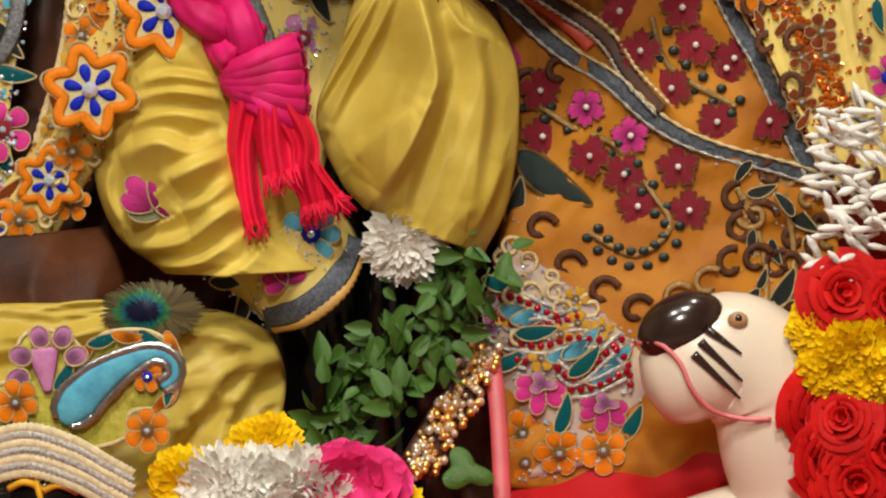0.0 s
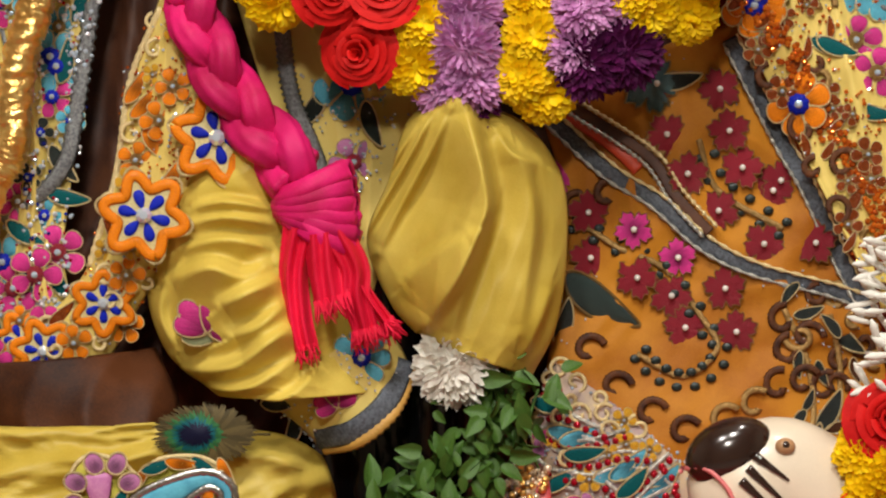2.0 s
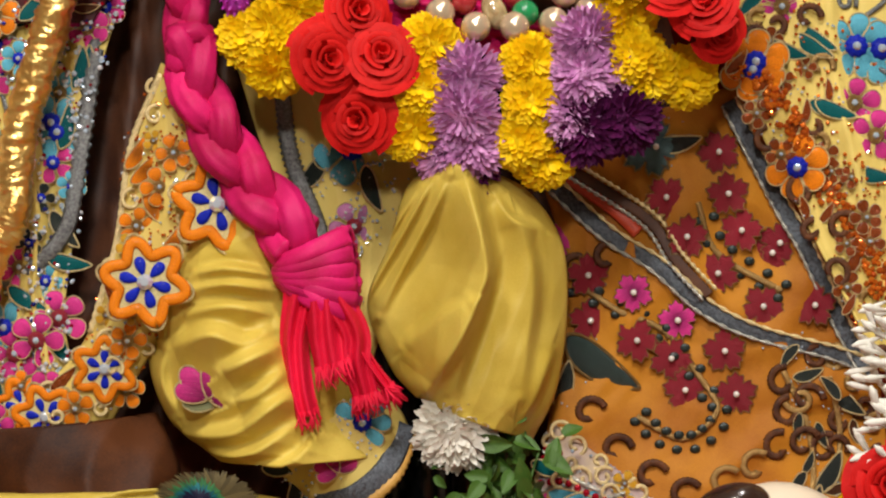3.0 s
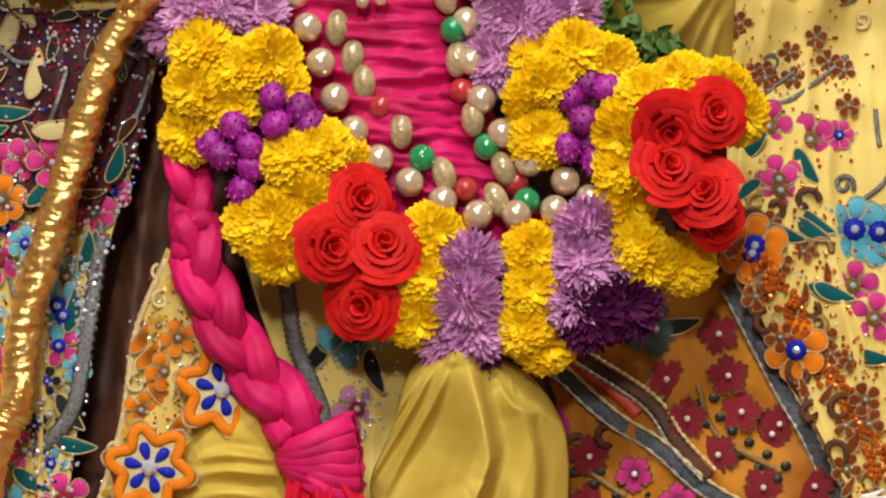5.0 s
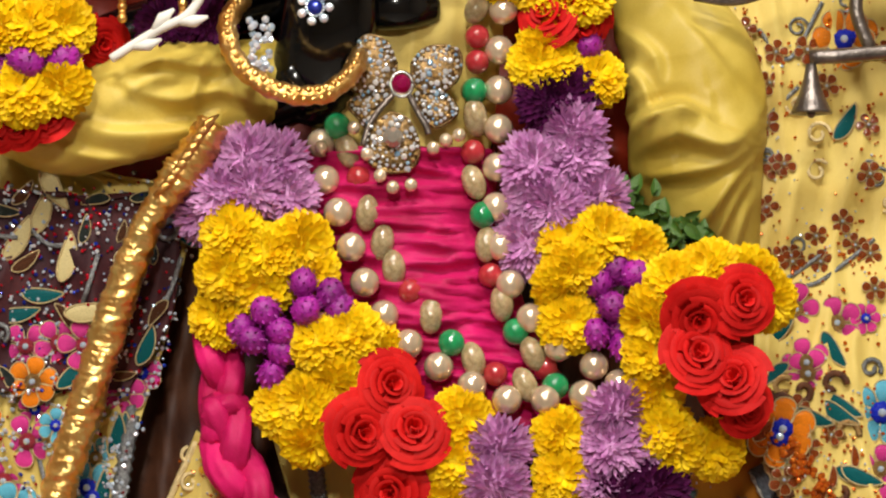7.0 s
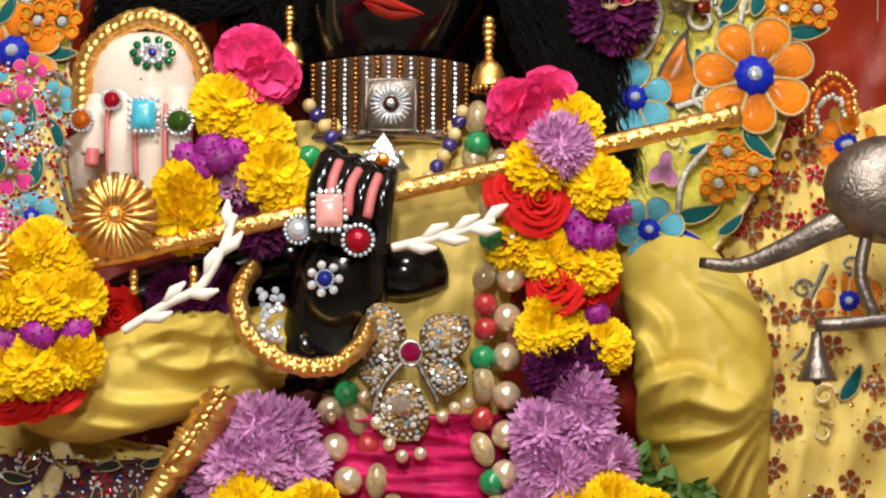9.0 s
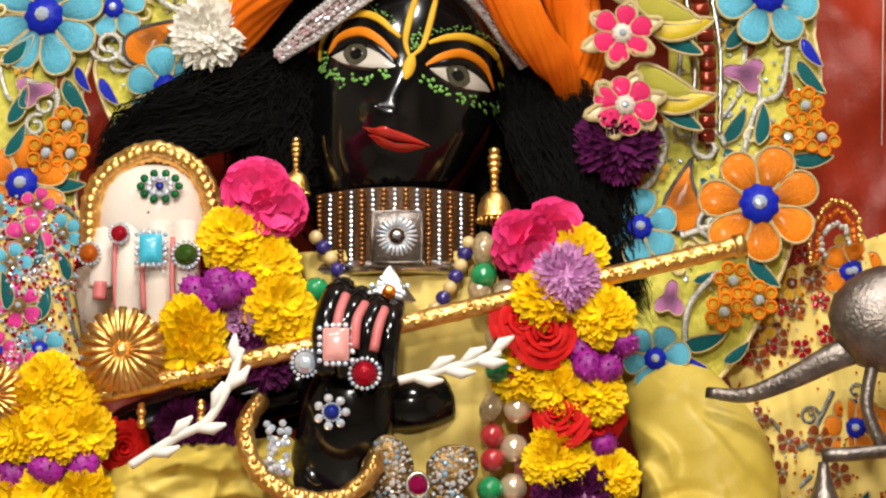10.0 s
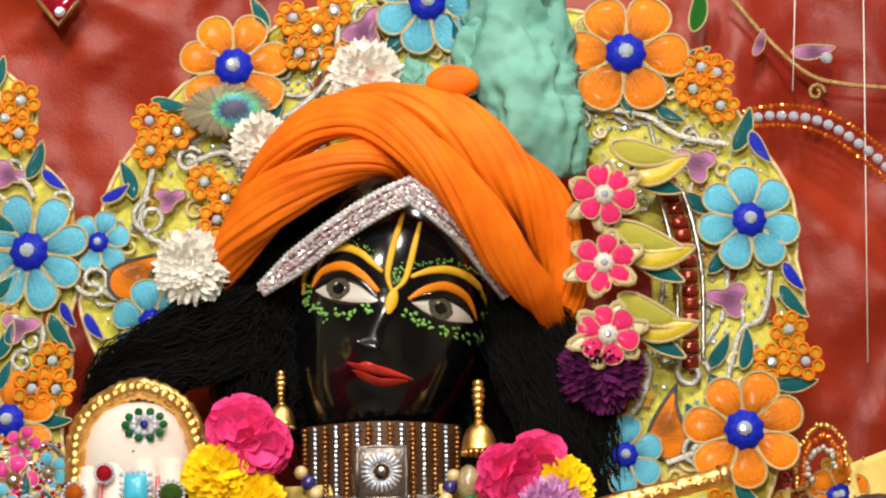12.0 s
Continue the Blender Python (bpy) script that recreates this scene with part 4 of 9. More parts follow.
wig("wig", [(-0.139, 0.070, 1.398), (-0.167, 0.060, 1.364), (-0.214, 0.050, 1.339), (-0.265, 0.050, 1.321), (-0.304, 0.060, 1.295)], (0.0360, 0.0382, 0.0315, 0.0247, 0.0067), 1300, 0.0006, "long fluffy black wig hair swept sideways")
wig("wig", [(0.052, 0.080, 1.406), (0.074, 0.060, 1.335), (0.096, 0.055, 1.277), (0.117, 0.055, 1.211), (0.143, 0.060, 1.172)], (0.0270, 0.0405, 0.0427, 0.0337, 0.0135), 1400, 0.0006, "long fluffy black wig hair falling on the shoulder")

wig("wig", [(-0.141, 0.065, 1.386), (-0.143, 0.060, 1.354), (-0.150, 0.060, 1.321), (-0.160, 0.065, 1.288), (-0.165, 0.070, 1.260)], (0.020, 0.036, 0.040, 0.036, 0.022), 900, 0.0006, "fluffy black wig hair hanging beside the cheek")
wig("wig", [(-0.165, 0.062, 1.393), (-0.135, 0.052, 1.420), (-0.101, 0.040, 1.446), (-0.063, 0.030, 1.465)], (0.014, 0.022, 0.022, 0.016), 400, 0.0006, "black wig hair pressed under the turban")
wig("wig", [(-0.047, 0.130, 1.422), (-0.046, 0.130, 1.357), (-0.045, 0.130, 1.298), (-0.043, 0.130, 1.230)], (0.0810, 0.1080, 0.1125, 0.0900), 500, 0.0006, "black wig hair gathered behind the neck")


# ---- embroidered halo panel behind the head ----
HALO = np.array((-0.000, 0.075, 1.411))
halo = thing("halo_panel", "lime yellow embroidered halo panel with enamel flowers and rhinestones", "halo panel")
ang = np.radians(np.linspace(-62, 206, 240))
outer = np.interp(np.degrees(ang), (-62, -45, -30, -10, 10, 30, 50, 70, 90, 110, 130, 150, 170, 185, 206), (0.3599, 0.3419, 0.3104, 0.2969, 0.2924, 0.2744, 0.2519, 0.2407, 0.2429, 0.2451, 0.2519, 0.2766, 0.2924, 0.3059, 0.2924))
outer = outer + 0.0063 * abs(np.sin(np.degrees(ang) / 7.0))
inner = np.interp(np.degrees(ang), (-62, -40, -20, 0, 40, 90, 206), (0.2429, 0.1934, 0.1799, 0.1709, 0.1484, 0.1349, 0.1349))
for_plate = Shape()
rows_ = []
for t, dy in ((0, 0.004), (0.0, -0.002), (0.02, -0.004), (0.5, -0.008), (0.98, -0.004), (1.0, -0.002), (1.0, 0.004)):
    r = inner + (outer - inner) * t
    rows_.append(HALO + np.stack([r * np.cos(ang), np.full(240, dy) - 0.02 * np.clip(-np.sin(ang), 0, 1), r * np.sin(ang)], 1))
part("plate", Shape().grid(np.array(rows_)[:, ::-1]), E_LIME, halo)
part("edge_cord", Shape().tube(HALO + np.stack([outer * np.cos(ang), np.full(240, -0.004) - 0.02 * np.clip(-np.sin(ang), 0, 1), outer * np.sin(ang)], 1), 0.0022, 0, 6), GOLD_CORD, halo)

side_halo = thing("side_panel", "lime yellow embroidered panel of the companion with enamel flowers", "halo panel")
o_ = curve([(-0.480, 0.070, 1.623), (-0.392, 0.070, 1.596), (-0.351, 0.070, 1.555), (-0.352, 0.070, 1.516), (-0.322, 0.070, 1.480), (-0.317, 0.070, 1.441), (-0.312, 0.070, 1.402), (-0.321, 0.070, 1.363), (-0.317, 0.070, 1.330), (-0.325, 0.070, 1.277), (-0.320, 0.070, 1.244)], 80)
l_ = o_ * np.array((0, 1, 1)) + np.array((-0.52, 0, 0))
part("plate", Shape().grid(np.stack([o_ + (0, 0.006, 0), o_, o_ + (-0.004, -0.003, 0), l_ + (0, -0.003, 0), l_ + (0, 0.006, 0)])), E_LIME, side_halo)
part("edge_cord", Shape().tube(o_ + (0, -0.002, 0), 0.0022, 0, 6), GOLD_CORD, side_halo)


# ---- flowers ----
def chrysanthemum(name, material, d=0.045, count=120, long=0.26, wide=0.16, spread=0.5, seed=0, bend=0.3):
    """A dense head: petals stand all over a low dome, the outer ones lying out flat."""
    r = np.random.default_rng(seed)
    s = Shape()
    fr = np.array((0, -1.0, 0))
    for i in range(count):
        h = 1 - 1.12 * (i + 0.5) / count
        a = i * 2.39996 + r.uniform(-0.2, 0.2)
        rad = np.array((math.cos(a), 0, math.sin(a)))
        out = math.sqrt(max(0.0, 1 - h * h))
        nrm = rad * out + fr * h
        base = (rad * out + fr * h * 0.75) * d * (0.5 - long * 0.7)
        way = (rad * h - fr * out) * 0.8 + nrm * spread + r.normal(0, 0.13, 3)
        way /= np.linalg.norm(way)
        up = nrm - way * way.dot(nrm)
        up /= np.linalg.norm(up)
        s.petal(base, way, up, d * long * r.uniform(0.85, 1.15), d * wide * r.uniform(0.8, 1.15), bend * r.uniform(0.3, 1.3), 0, 5, 3, 1.0)
    s.ball((0, 0.001, 0), (d * 0.36, d * 0.26, d * 0.36), 0, 12, 8)
    return s.data(name, material)


def rose(name, material, d=0.048, seed=0, count=17):
    r = np.random.default_rng(seed)
    s = Shape()
    for i in range(count):
        t = i / (count - 1)
        a0 = i * 2.4 + r.uniform(-0.2, 0.2)
        rad = d * (0.05 + 0.44 * t**0.9)
        high = d * (0.36 - 0.26 * t)
        span = np.linspace(-1.25 + 0.35 * t, 1.25 - 0.35 * t, 8)
        g = []
        for q in np.linspace(0, 1, 6):
            flare = rad * (0.35 + 0.65 * q**0.6) + d * (0.02 + 0.10 * t) * q**4
            h = high * math.sin(q * 1.75) + 0.03 * d * r.uniform(-0.2, 0.2) - d * 0.06 * t * q**5
            lift = d * 0.05 * (1 - (span / 1.3) ** 2) * q
            g.append(np.stack([flare * np.cos(a0 + span), -(h + lift), flare * np.sin(a0 + span)], 1))
        s.grid(np.array(g), 0)
    s.ball((0, 0, 0), (d * 0.3, d * 0.12, d * 0.3), 0, 12, 6)
    return s.data(name, material)


def globe(name, material, d=0.021, seed=0):
    r = np.random.default_rng(seed)
    s = Shape().ball((0, 0, 0), (d * 0.46, d * 0.46, d * 0.5), 0, 16, 11, rough=0.12, rng=r)
    for i in range(46):
        z = 1 - 2 * (i + 0.5) / 46
        a = i * 2.39996
        q = np.array((math.sqrt(1 - z * z) * math.cos(a), math.sqrt(1 - z * z) * math.sin(a), z))
        up = np.array((0, 0, 1.0)) - q * q[2]
        up /= np.linalg.norm(up) + 1e-6
        s.petal(q * d * 0.42, 0.6 * q + 0.8 * up, q, d * 0.17, d * 0.12, 0.3, 0, 3, 3)
    return s.data(name, material)


MUM = {"y": [chrysanthemum("yellow_flower", P_YELLOW, 0.048, 250, 0.18, 0.115, 0.7, i) for i in range(3)],
       "l": [chrysanthemum("lilac_flower", P_LILAC, 0.052, 330, 0.19, 0.070, 0.75, 10 + i, 0.7) for i in range(3)],
       "p": [chrysanthemum("purple_flower", P_PURPLE, 0.052, 300, 0.20, 0.08, 0.7, 20 + i, 0.6) for i in range(2)],
       "w": [chrysanthemum("white_flower", P_WHITE, 0.054, 320, 0.17, 0.09, 0.75, 30 + i, 0.8) for i in range(2)],
       "r": [rose("red_rose", P_RED, 0.050, 40 + i) for i in range(3)],
       "k": [chrysanthemum("pink_carnation", P_PINK, 0.050, 46, 0.36, 0.44, 0.8, 50 + i, 0.3) for i in range(2)],
       "v": [globe("globe_amaranth", P_VIOLET, 0.023, 60 + i) for i in range(2)]}
FLOWER = {"y": "yellow_chrysanthemum", "l": "lilac_chrysanthemum", "p": "purple_chrysanthemum", "w": "white_chrysanthemum",
          "r": "red_rose", "k": "pink_carnation", "v": "globe_amaranth"}
frng = random.Random(5)


def bloom(parent, kind, place, size=1.0, swing=None, lean=None):
    ob = part(FLOWER[kind], frng.choice(MUM[kind]), None, parent)
    sw = frng.uniform(-28, 28) if swing is None else swing
    ln = frng.uniform(-18, 28) if lean is None else lean
    facing(ob, place, frng.uniform(0, 360), size * frng.uniform(0.93, 1.07), ln, sw)
    return ob


def blooms(parent, kind, size, *places):
    for p in places:
        bloom(parent, kind, p, size)


garland = thing("flower_garland", "long garland of yellow, lilac and red fresh flowers", "garland")
# side towards the staff
blooms(garland, "l", 0.95, (-0.158, -0.020, 0.971), (-0.173, -0.025, 0.942), (-0.136, -0.015, 0.967), (-0.127, -0.020, 0.943), (-0.187, -0.010, 0.930), (-0.153, -0.030, 0.946))
blooms(garland, "y", 1.0, (-0.167, -0.035, 0.913), (-0.139, -0.035, 0.896), (-0.115, -0.030, 0.905), (-0.107, -0.025, 0.885), (-0.171, -0.035, 0.882), (-0.177, -0.020, 0.848), (-0.146, -0.030, 0.872))
blooms(garland, "v", 1.05, (-0.141, -0.045, 0.852), (-0.112, -0.045, 0.874), (-0.109, -0.055, 0.853), (-0.091, -0.040, 0.866), (-0.151, -0.045, 0.830), (-0.128, -0.040, 0.822), (-0.136, -0.035, 0.804), (-0.161, -0.030, 0.840), (-0.084, -0.040, 0.854), (-0.129, -0.045, 0.837))
blooms(garland, "y", 1.0, (-0.100, -0.045, 0.828), (-0.075, -0.040, 0.835), (-0.058, -0.030, 0.822), (-0.107, -0.040, 0.783), (-0.105, -0.040, 0.755), (-0.125, -0.030, 0.778), (-0.086, -0.040, 0.800))
blooms(garland, "r", 1.05, (-0.047, -0.045, 0.795), (-0.069, -0.055, 0.760), (-0.027, -0.055, 0.761), (-0.042, -0.045, 0.716))
# bottom of the loop
blooms(garland, "y", 1.0, (0.010, -0.040, 0.770), (0.003, -0.045, 0.738), (-0.003, -0.040, 0.708), (0.085, -0.040, 0.758), (0.087, -0.045, 0.728), (0.079, -0.040, 0.700), (0.097, -0.030, 0.688))
blooms(garland, "l", 0.95, (0.038, -0.045, 0.748), (0.035, -0.050, 0.721), (0.040, -0.040, 0.697), (0.128, -0.045, 0.776), (0.124, -0.050, 0.750), (0.144, -0.040, 0.754), (0.118, -0.045, 0.720), (0.025, -0.030, 0.692))
blooms(garland, "p", 1.0, (0.128, -0.045, 0.709), (0.157, -0.040, 0.717), (0.036, -0.025, 0.681))
# side towards the sleeve
blooms(garland, "y", 1.0, (0.157, -0.040, 0.793), (0.163, -0.045, 0.763), (0.174, -0.040, 0.750), (0.205, -0.030, 0.748), (0.156, -0.050, 0.821), (0.155, -0.055, 0.849), (0.172, -0.060, 0.875), (0.198, -0.060, 0.885), (0.228, -0.055, 0.882), (0.242, -0.050, 0.862))
blooms(garland, "r", 1.02, (0.187, -0.075, 0.851), (0.219, -0.075, 0.861), (0.184, -0.080, 0.819), (0.217, -0.075, 0.800))
bloom(garland, "r", (0.223, -0.060, 0.781), 0.8)
blooms(garland, "v", 1.05, (0.115, -0.035, 0.875), (0.144, -0.035, 0.882), (0.126, -0.045, 0.857), (0.113, -0.040, 0.837), (0.134, -0.040, 0.827), (0.129, -0.030, 0.886), (0.131, -0.035, 0.841))
blooms(garland, "y", 1.0, (0.092, -0.025, 0.906), (0.118, -0.025, 0.911), (0.087, -0.030, 0.875), (0.092, -0.030, 0.845), (0.145, -0.020, 0.902), (0.096, -0.035, 0.888))
blooms(garland, "l", 0.98, (0.081, -0.020, 0.935), (0.097, -0.015, 0.973), (0.066, -0.015, 0.968), (0.062, -0.010, 0.907), (0.115, -0.010, 0.942), (0.068, -0.015, 0.944), (0.097, -0.015, 0.994))
blooms(garland, "p", 0.9, (0.077, -0.012, 1.018), (0.092, -0.010, 1.023))

# garland round the shoulders
collar = thing("shoulder_garland", "short shoulder garland of yellow, violet and pink flowers", "garland")
blooms(collar, "y", 1.15, (-0.182, -0.020, 1.225), (-0.159, -0.020, 1.202), (-0.214, -0.030, 1.152), (-0.216, -0.030, 1.136), (-0.149, -0.025, 1.170), (-0.138, -0.020, 1.150), (-0.169, -0.010, 1.224))
blooms(collar, "v", 1.1, (-0.214, -0.030, 1.183), (-0.195, -0.040, 1.189), (-0.175, -0.035, 1.187), (-0.188, -0.045, 1.179), (-0.199, -0.040, 1.175))
blooms(collar, "p", 0.9, (-0.172, -0.020, 1.146), (-0.158, -0.020, 1.130), (-0.223, 0.000, 1.076), (-0.191, 0.000, 1.076))
bloom(collar, "l", (-0.176, -0.030, 1.161), 0.7)
blooms(collar, "y", 1.0, (0.089, -0.020, 1.213), (0.061, -0.030, 1.176), (0.109, -0.025, 1.162), (0.046, -0.010, 1.119), (0.074, -0.015, 1.105), (0.103, -0.020, 1.100), (0.075, -0.012, 1.061), (0.068, -0.015, 1.047), (0.115, -0.005, 1.037), (0.081, -0.010, 1.048))
bloom(collar, "l", (0.079, -0.035, 1.193), 0.9, 0, 0)
blooms(collar, "v", 1.1, (0.124, -0.025, 1.142), (0.096, -0.030, 1.123), (0.112, -0.030, 1.120), (0.092, -0.020, 1.134), (0.108, -0.010, 1.063))
blooms(collar, "k", 0.92, (0.048, -0.025, 1.222), (0.069, -0.015, 1.230), (-0.166, -0.020, 1.264), (-0.155, -0.020, 1.250))
blooms(collar, "r", 1.0, (0.045, -0.025, 1.158), (0.061, -0.025, 1.149), (0.079, -0.015, 1.085), (0.101, -0.010, 1.081))

wrist = thing("wrist_garland", "thick wrist garland of yellow flowers and violet globes", "garland")
blooms(wrist, "y", 1.05, (-0.325, -0.050, 1.109), (-0.338, -0.050, 1.095), (-0.310, -0.045, 1.096), (-0.345, -0.055, 1.067), (-0.320, -0.060, 1.066), (-0.300, -0.050, 1.069), (-0.327, -0.055, 1.018), (-0.299, -0.050, 1.024), (-0.351, -0.050, 1.017))
blooms(wrist, "v", 1.2, (-0.323, -0.065, 1.041), (-0.297, -0.055, 1.044), (-0.351, -0.055, 1.037), (-0.339, -0.050, 1.044), (-0.310, -0.050, 1.044))
blooms(wrist, "r", 0.8, (-0.329, -0.040, 0.997), (-0.310, -0.035, 1.002), (-0.351, -0.040, 0.997), (-0.274, -0.010, 1.063))

# single flowers pinned to the turban and beside it
for kind, label, size, place in (("w", "white chrysanthemum pinned beside the turban", 1.02, (-0.211, 0.030, 1.405)), ("w", "white chrysanthemum pinned on the turban", 0.9, (-0.153, 0.035, 1.511)),
                                 ("w", "white chrysanthemum tucked behind the turban", 1.05, (-0.067, 0.050, 1.569)), ("p", "dark purple chrysanthemum tucked into the hair", 1.15, (0.126, 0.030, 1.312)),
                                 ("w", "white chrysanthemum resting on green leaves", 1.12, (0.030, -0.020, 0.479))):
    ob = bloom(None, kind, place, size, 8, 10)
    tagged(ob, label, "flower", "single flowers")

# ---- jewellery ----
pearl_mesh = Shape().ball((0, 0, 0), 0.0117, 0, 18, 12).data("pearl", PEARL)
small_pearl = Shape().ball((0, 0, 0), 0.0054, 0, 12, 8).data("pearl", PEARL)
oval = Shape().ball((0, 0, 0), (0.0094, 0.0090, 0.0144), 0, 14, 10).data("agate_bead", AGATE)
red_bead = Shape().ball((0, 0, 0), 0.0099, 0, 14, 10).data("red_bead", RED_BEAD)
green_bead = Shape().ball((0, 0, 0), 0.0108, 0, 14, 10).data("green_bead", GREEN_BEAD)


def along(pts, step):
    p = curve(pts, 400)
    d = np.r_[0, np.cumsum(np.linalg.norm(np.diff(p, axis=0), axis=1))]
    n = max(2, int(round(d[-1] / step)))
    s = np.linspace(0, d[-1], n + 1)
    q = np.stack([np.interp(s, d, p[:, i]) for i in range(3)], 1)
    t = np.gradient(q, axis=0)
    return q, t


pearls = thing("pearl_necklace", "long string of large cream pearls over the waist cloth", "necklace")
line, _ = along([(-0.101, -0.005, 0.985), (-0.096, -0.012, 0.951), (-0.084, -0.020, 0.924), (-0.062, -0.025, 0.869), (-0.029, -0.030, 0.826), (0.016, -0.035, 0.797), (0.048, -0.040, 0.785),
                 (0.102, -0.040, 0.789), (0.131, -0.035, 0.798)], 0.0297)
for q in line:
    part("pearl", pearl_mesh, None, pearls).location = q
line, _ = along([(0.112, -0.030, 0.812), (0.085, -0.030, 0.826), (0.050, -0.020, 0.869), (0.037, -0.012, 0.925), (0.038, -0.005, 0.989), (0.038, 0.000, 1.019), (0.039, -0.005, 1.070), (0.043, -0.012, 1.115), (0.034, -0.010, 1.183)], 0.0306)
for q in line:
    part("pearl", pearl_mesh, None, pearls).location = q

beads = thing("bead_necklace", "necklace of clouded agate, red and green glass beads", "necklace")
for mesh, name, places in ((green_bead, "green_bead", ((-0.088, -0.012, 0.998), (0.002, -0.030, 0.829), (0.082, -0.035, 0.796), (0.019, -0.005, 1.027), (0.026, -0.012, 0.929), (0.052, -0.020, 0.838), (-0.119, -0.015, 1.185), (0.015, -0.012, 1.197), (0.026, -0.020, 1.121))),
                           (red_bead, "red_bead", ((-0.071, -0.012, 0.958), (-0.030, -0.022, 0.869), (0.036, -0.030, 0.805), (0.018, -0.006, 0.979), (0.032, -0.014, 0.882), (0.075, -0.020, 0.810), (0.021, -0.005, 1.070), (0.021, -0.005, 1.050), (0.039, -0.015, 1.115))),
                           (oval, "agate_bead", ((-0.080, -0.012, 0.979), (-0.064, -0.016, 0.930), (-0.052, -0.018, 0.907), (-0.043, -0.020, 0.887), (-0.014, -0.026, 0.850), (0.019, -0.030, 0.816), (0.059, -0.034, 0.797), (0.020, -0.005, 1.007), (0.019, -0.008, 0.955),
                                                 (0.029, -0.014, 0.906), (0.041, -0.018, 0.860), (0.065, -0.024, 0.821), (0.020, -0.004, 1.005), (0.021, -0.006, 1.093), (0.015, -0.010, 1.219), (0.012, -0.010, 1.184), (0.025, -0.015, 1.146)))):
    for p in places:
        ob = part(name, mesh, None, beads)
        ob.matrix_basis = pose(*p, frng.uniform(-15, 15), frng.uniform(-30, 30), 0)

# upper necklace of small gold and navy beads on both sides of the hand
upper = thing("short_necklace", "short necklace of gold and navy beads with a diamond pendant", "necklace")
gold_bead = Shape().ball((0, 0, 0), 0.0058, 0, 12, 8).data("gold_bead", mat("cream_gold_bead", (0.70, 0.50, 0.22), 0.3, coat=0.4))
navy_bead = Shape().ball((0, 0, 0), 0.0063, 0, 12, 8).data("navy_bead", mat("navy_bead", (0.03, 0.02, 0.16), 0.25, coat=0.5))
for pts in ([(-0.120, 0.000, 1.230), (-0.108, -0.005, 1.213), (-0.096, -0.008, 1.192), (-0.083, -0.010, 1.176)], [(0.003, 0.000, 1.225), (-0.005, -0.006, 1.202), (-0.015, -0.010, 1.183), (-0.024, -0.010, 1.171)]):
    for i, q in enumerate(along(pts, 0.0103)[0]):
        part("navy_bead" if i % 2 else "gold_bead", navy_bead if i % 2 else gold_bead, None, upper).location = q
pend = Shape().puff((-0.060, -0.022, 1.186), [(-0.0207, -0.0108), (0, -0.0153), (0.0207, -0.0108), (0, 0.0180)], 0.004, 0, cord=0.0012)
for i in range(26):
    a, r = frng.uniform(0, 6.28), frng.uniform(0.2, 0.95)
    pend.gem(np.array((-0.060, -0.026, 1.187)) + np.array((0.0153 * r * math.cos(a), 0, 0.0099 * r * math.sin(a))), 0.0022, 2)
pend.gem((-0.060, -0.027, 1.183), 0.0058, 3)
part("pendant", pend, [SILVER, SILVER, STONES, AMBER], upper, "silver diamond pendant with clear stones")

# choker
CHOKER_BRONZE = mat("old_bronze_beads", (0.42, 0.20, 0.06), 0.3, metal=0.9, col2=(0.22, 0.09, 0.03), scale=200)
choker = thing("choker", "beaded gold choker with a square silver clasp", "choker")
for i in range(15):
    x = -1 + 2 * i / 14
    s = Shape()
    for j in range(16):
        c = np.array((-0.056, 0.000, 1.239)) + np.array((0.0621 * x, -0.010 * (1 - x * x) + 0.028 * x * x - 0.006, 0.0270 - 0.0039 * j))
        if i % 2:
            s.gem(c, 0.0016, 0, 6)
        else:
            s.ball(c, (0.0030, 0.0024, 0.0022), 0, 7, 5)
    part("bead_strand", s, STONES if i % 2 else CHOKER_BRONZE, choker)
s = Shape().tube(np.array((-0.056, -0.008, 1.206)) + np.stack([np.linspace(-0.0652, 0.0652, 30), 0.034 * np.linspace(-1, 1, 30) ** 2, 0 * np.linspace(-1, 1, 30)], 1), 0.0063, 0, 8)
part("lower_band", s, SILVER, choker)
part("band_backing", Shape().grid(np.array([[np.array((-0.056, 0.000, 1.239)) + (0.0639 * x, 0.002 - 0.010 * (1 - x * x) + 0.028 * x * x, z) for x in np.linspace(-1, 1, 30)] for z in (-0.0324, 0, 0.0306)])), mat("bronze_mesh", (0.10, 0.045, 0.016), 0.45, metal=0.4, bump=1.0), choker)
c = np.array((-0.054, -0.022, 1.227))
s = Shape().puff(c, [(-0.0193, -0.0202), (0, -0.0207), (0.0193, -0.0202), (0.0198, 0), (0.0193, 0.0202), (0, 0.0207), (-0.0193, 0.0202), (-0.0198, 0)], 0.005, 0, cord=0.0015, kc=0)
for i in range(24):
    a = 2 * math.pi * i / 24
    s.tube([c + np.array((0.0076 * math.cos(a), -0.0065, 0.0076 * math.sin(a))), c + np.array((0.0162 * math.cos(a), -0.0055, 0.0162 * math.sin(a)))], 0.0012, 1, 5)
s.gem(c + (0, -0.006, 0), 0.0067, 2, 10)
part("clasp", s, [OLD_SILVER, STONES, COW_BROWN], choker, "square silver clasp with a dark round stone")


def lathe(profile, seg=20):
    a = np.linspace(0, 2 * np.pi, seg, endpoint=False)
    return np.array([np.stack([r * np.cos(a), r * np.sin(a), np.full(seg, z)], 1) for r, z in profile])


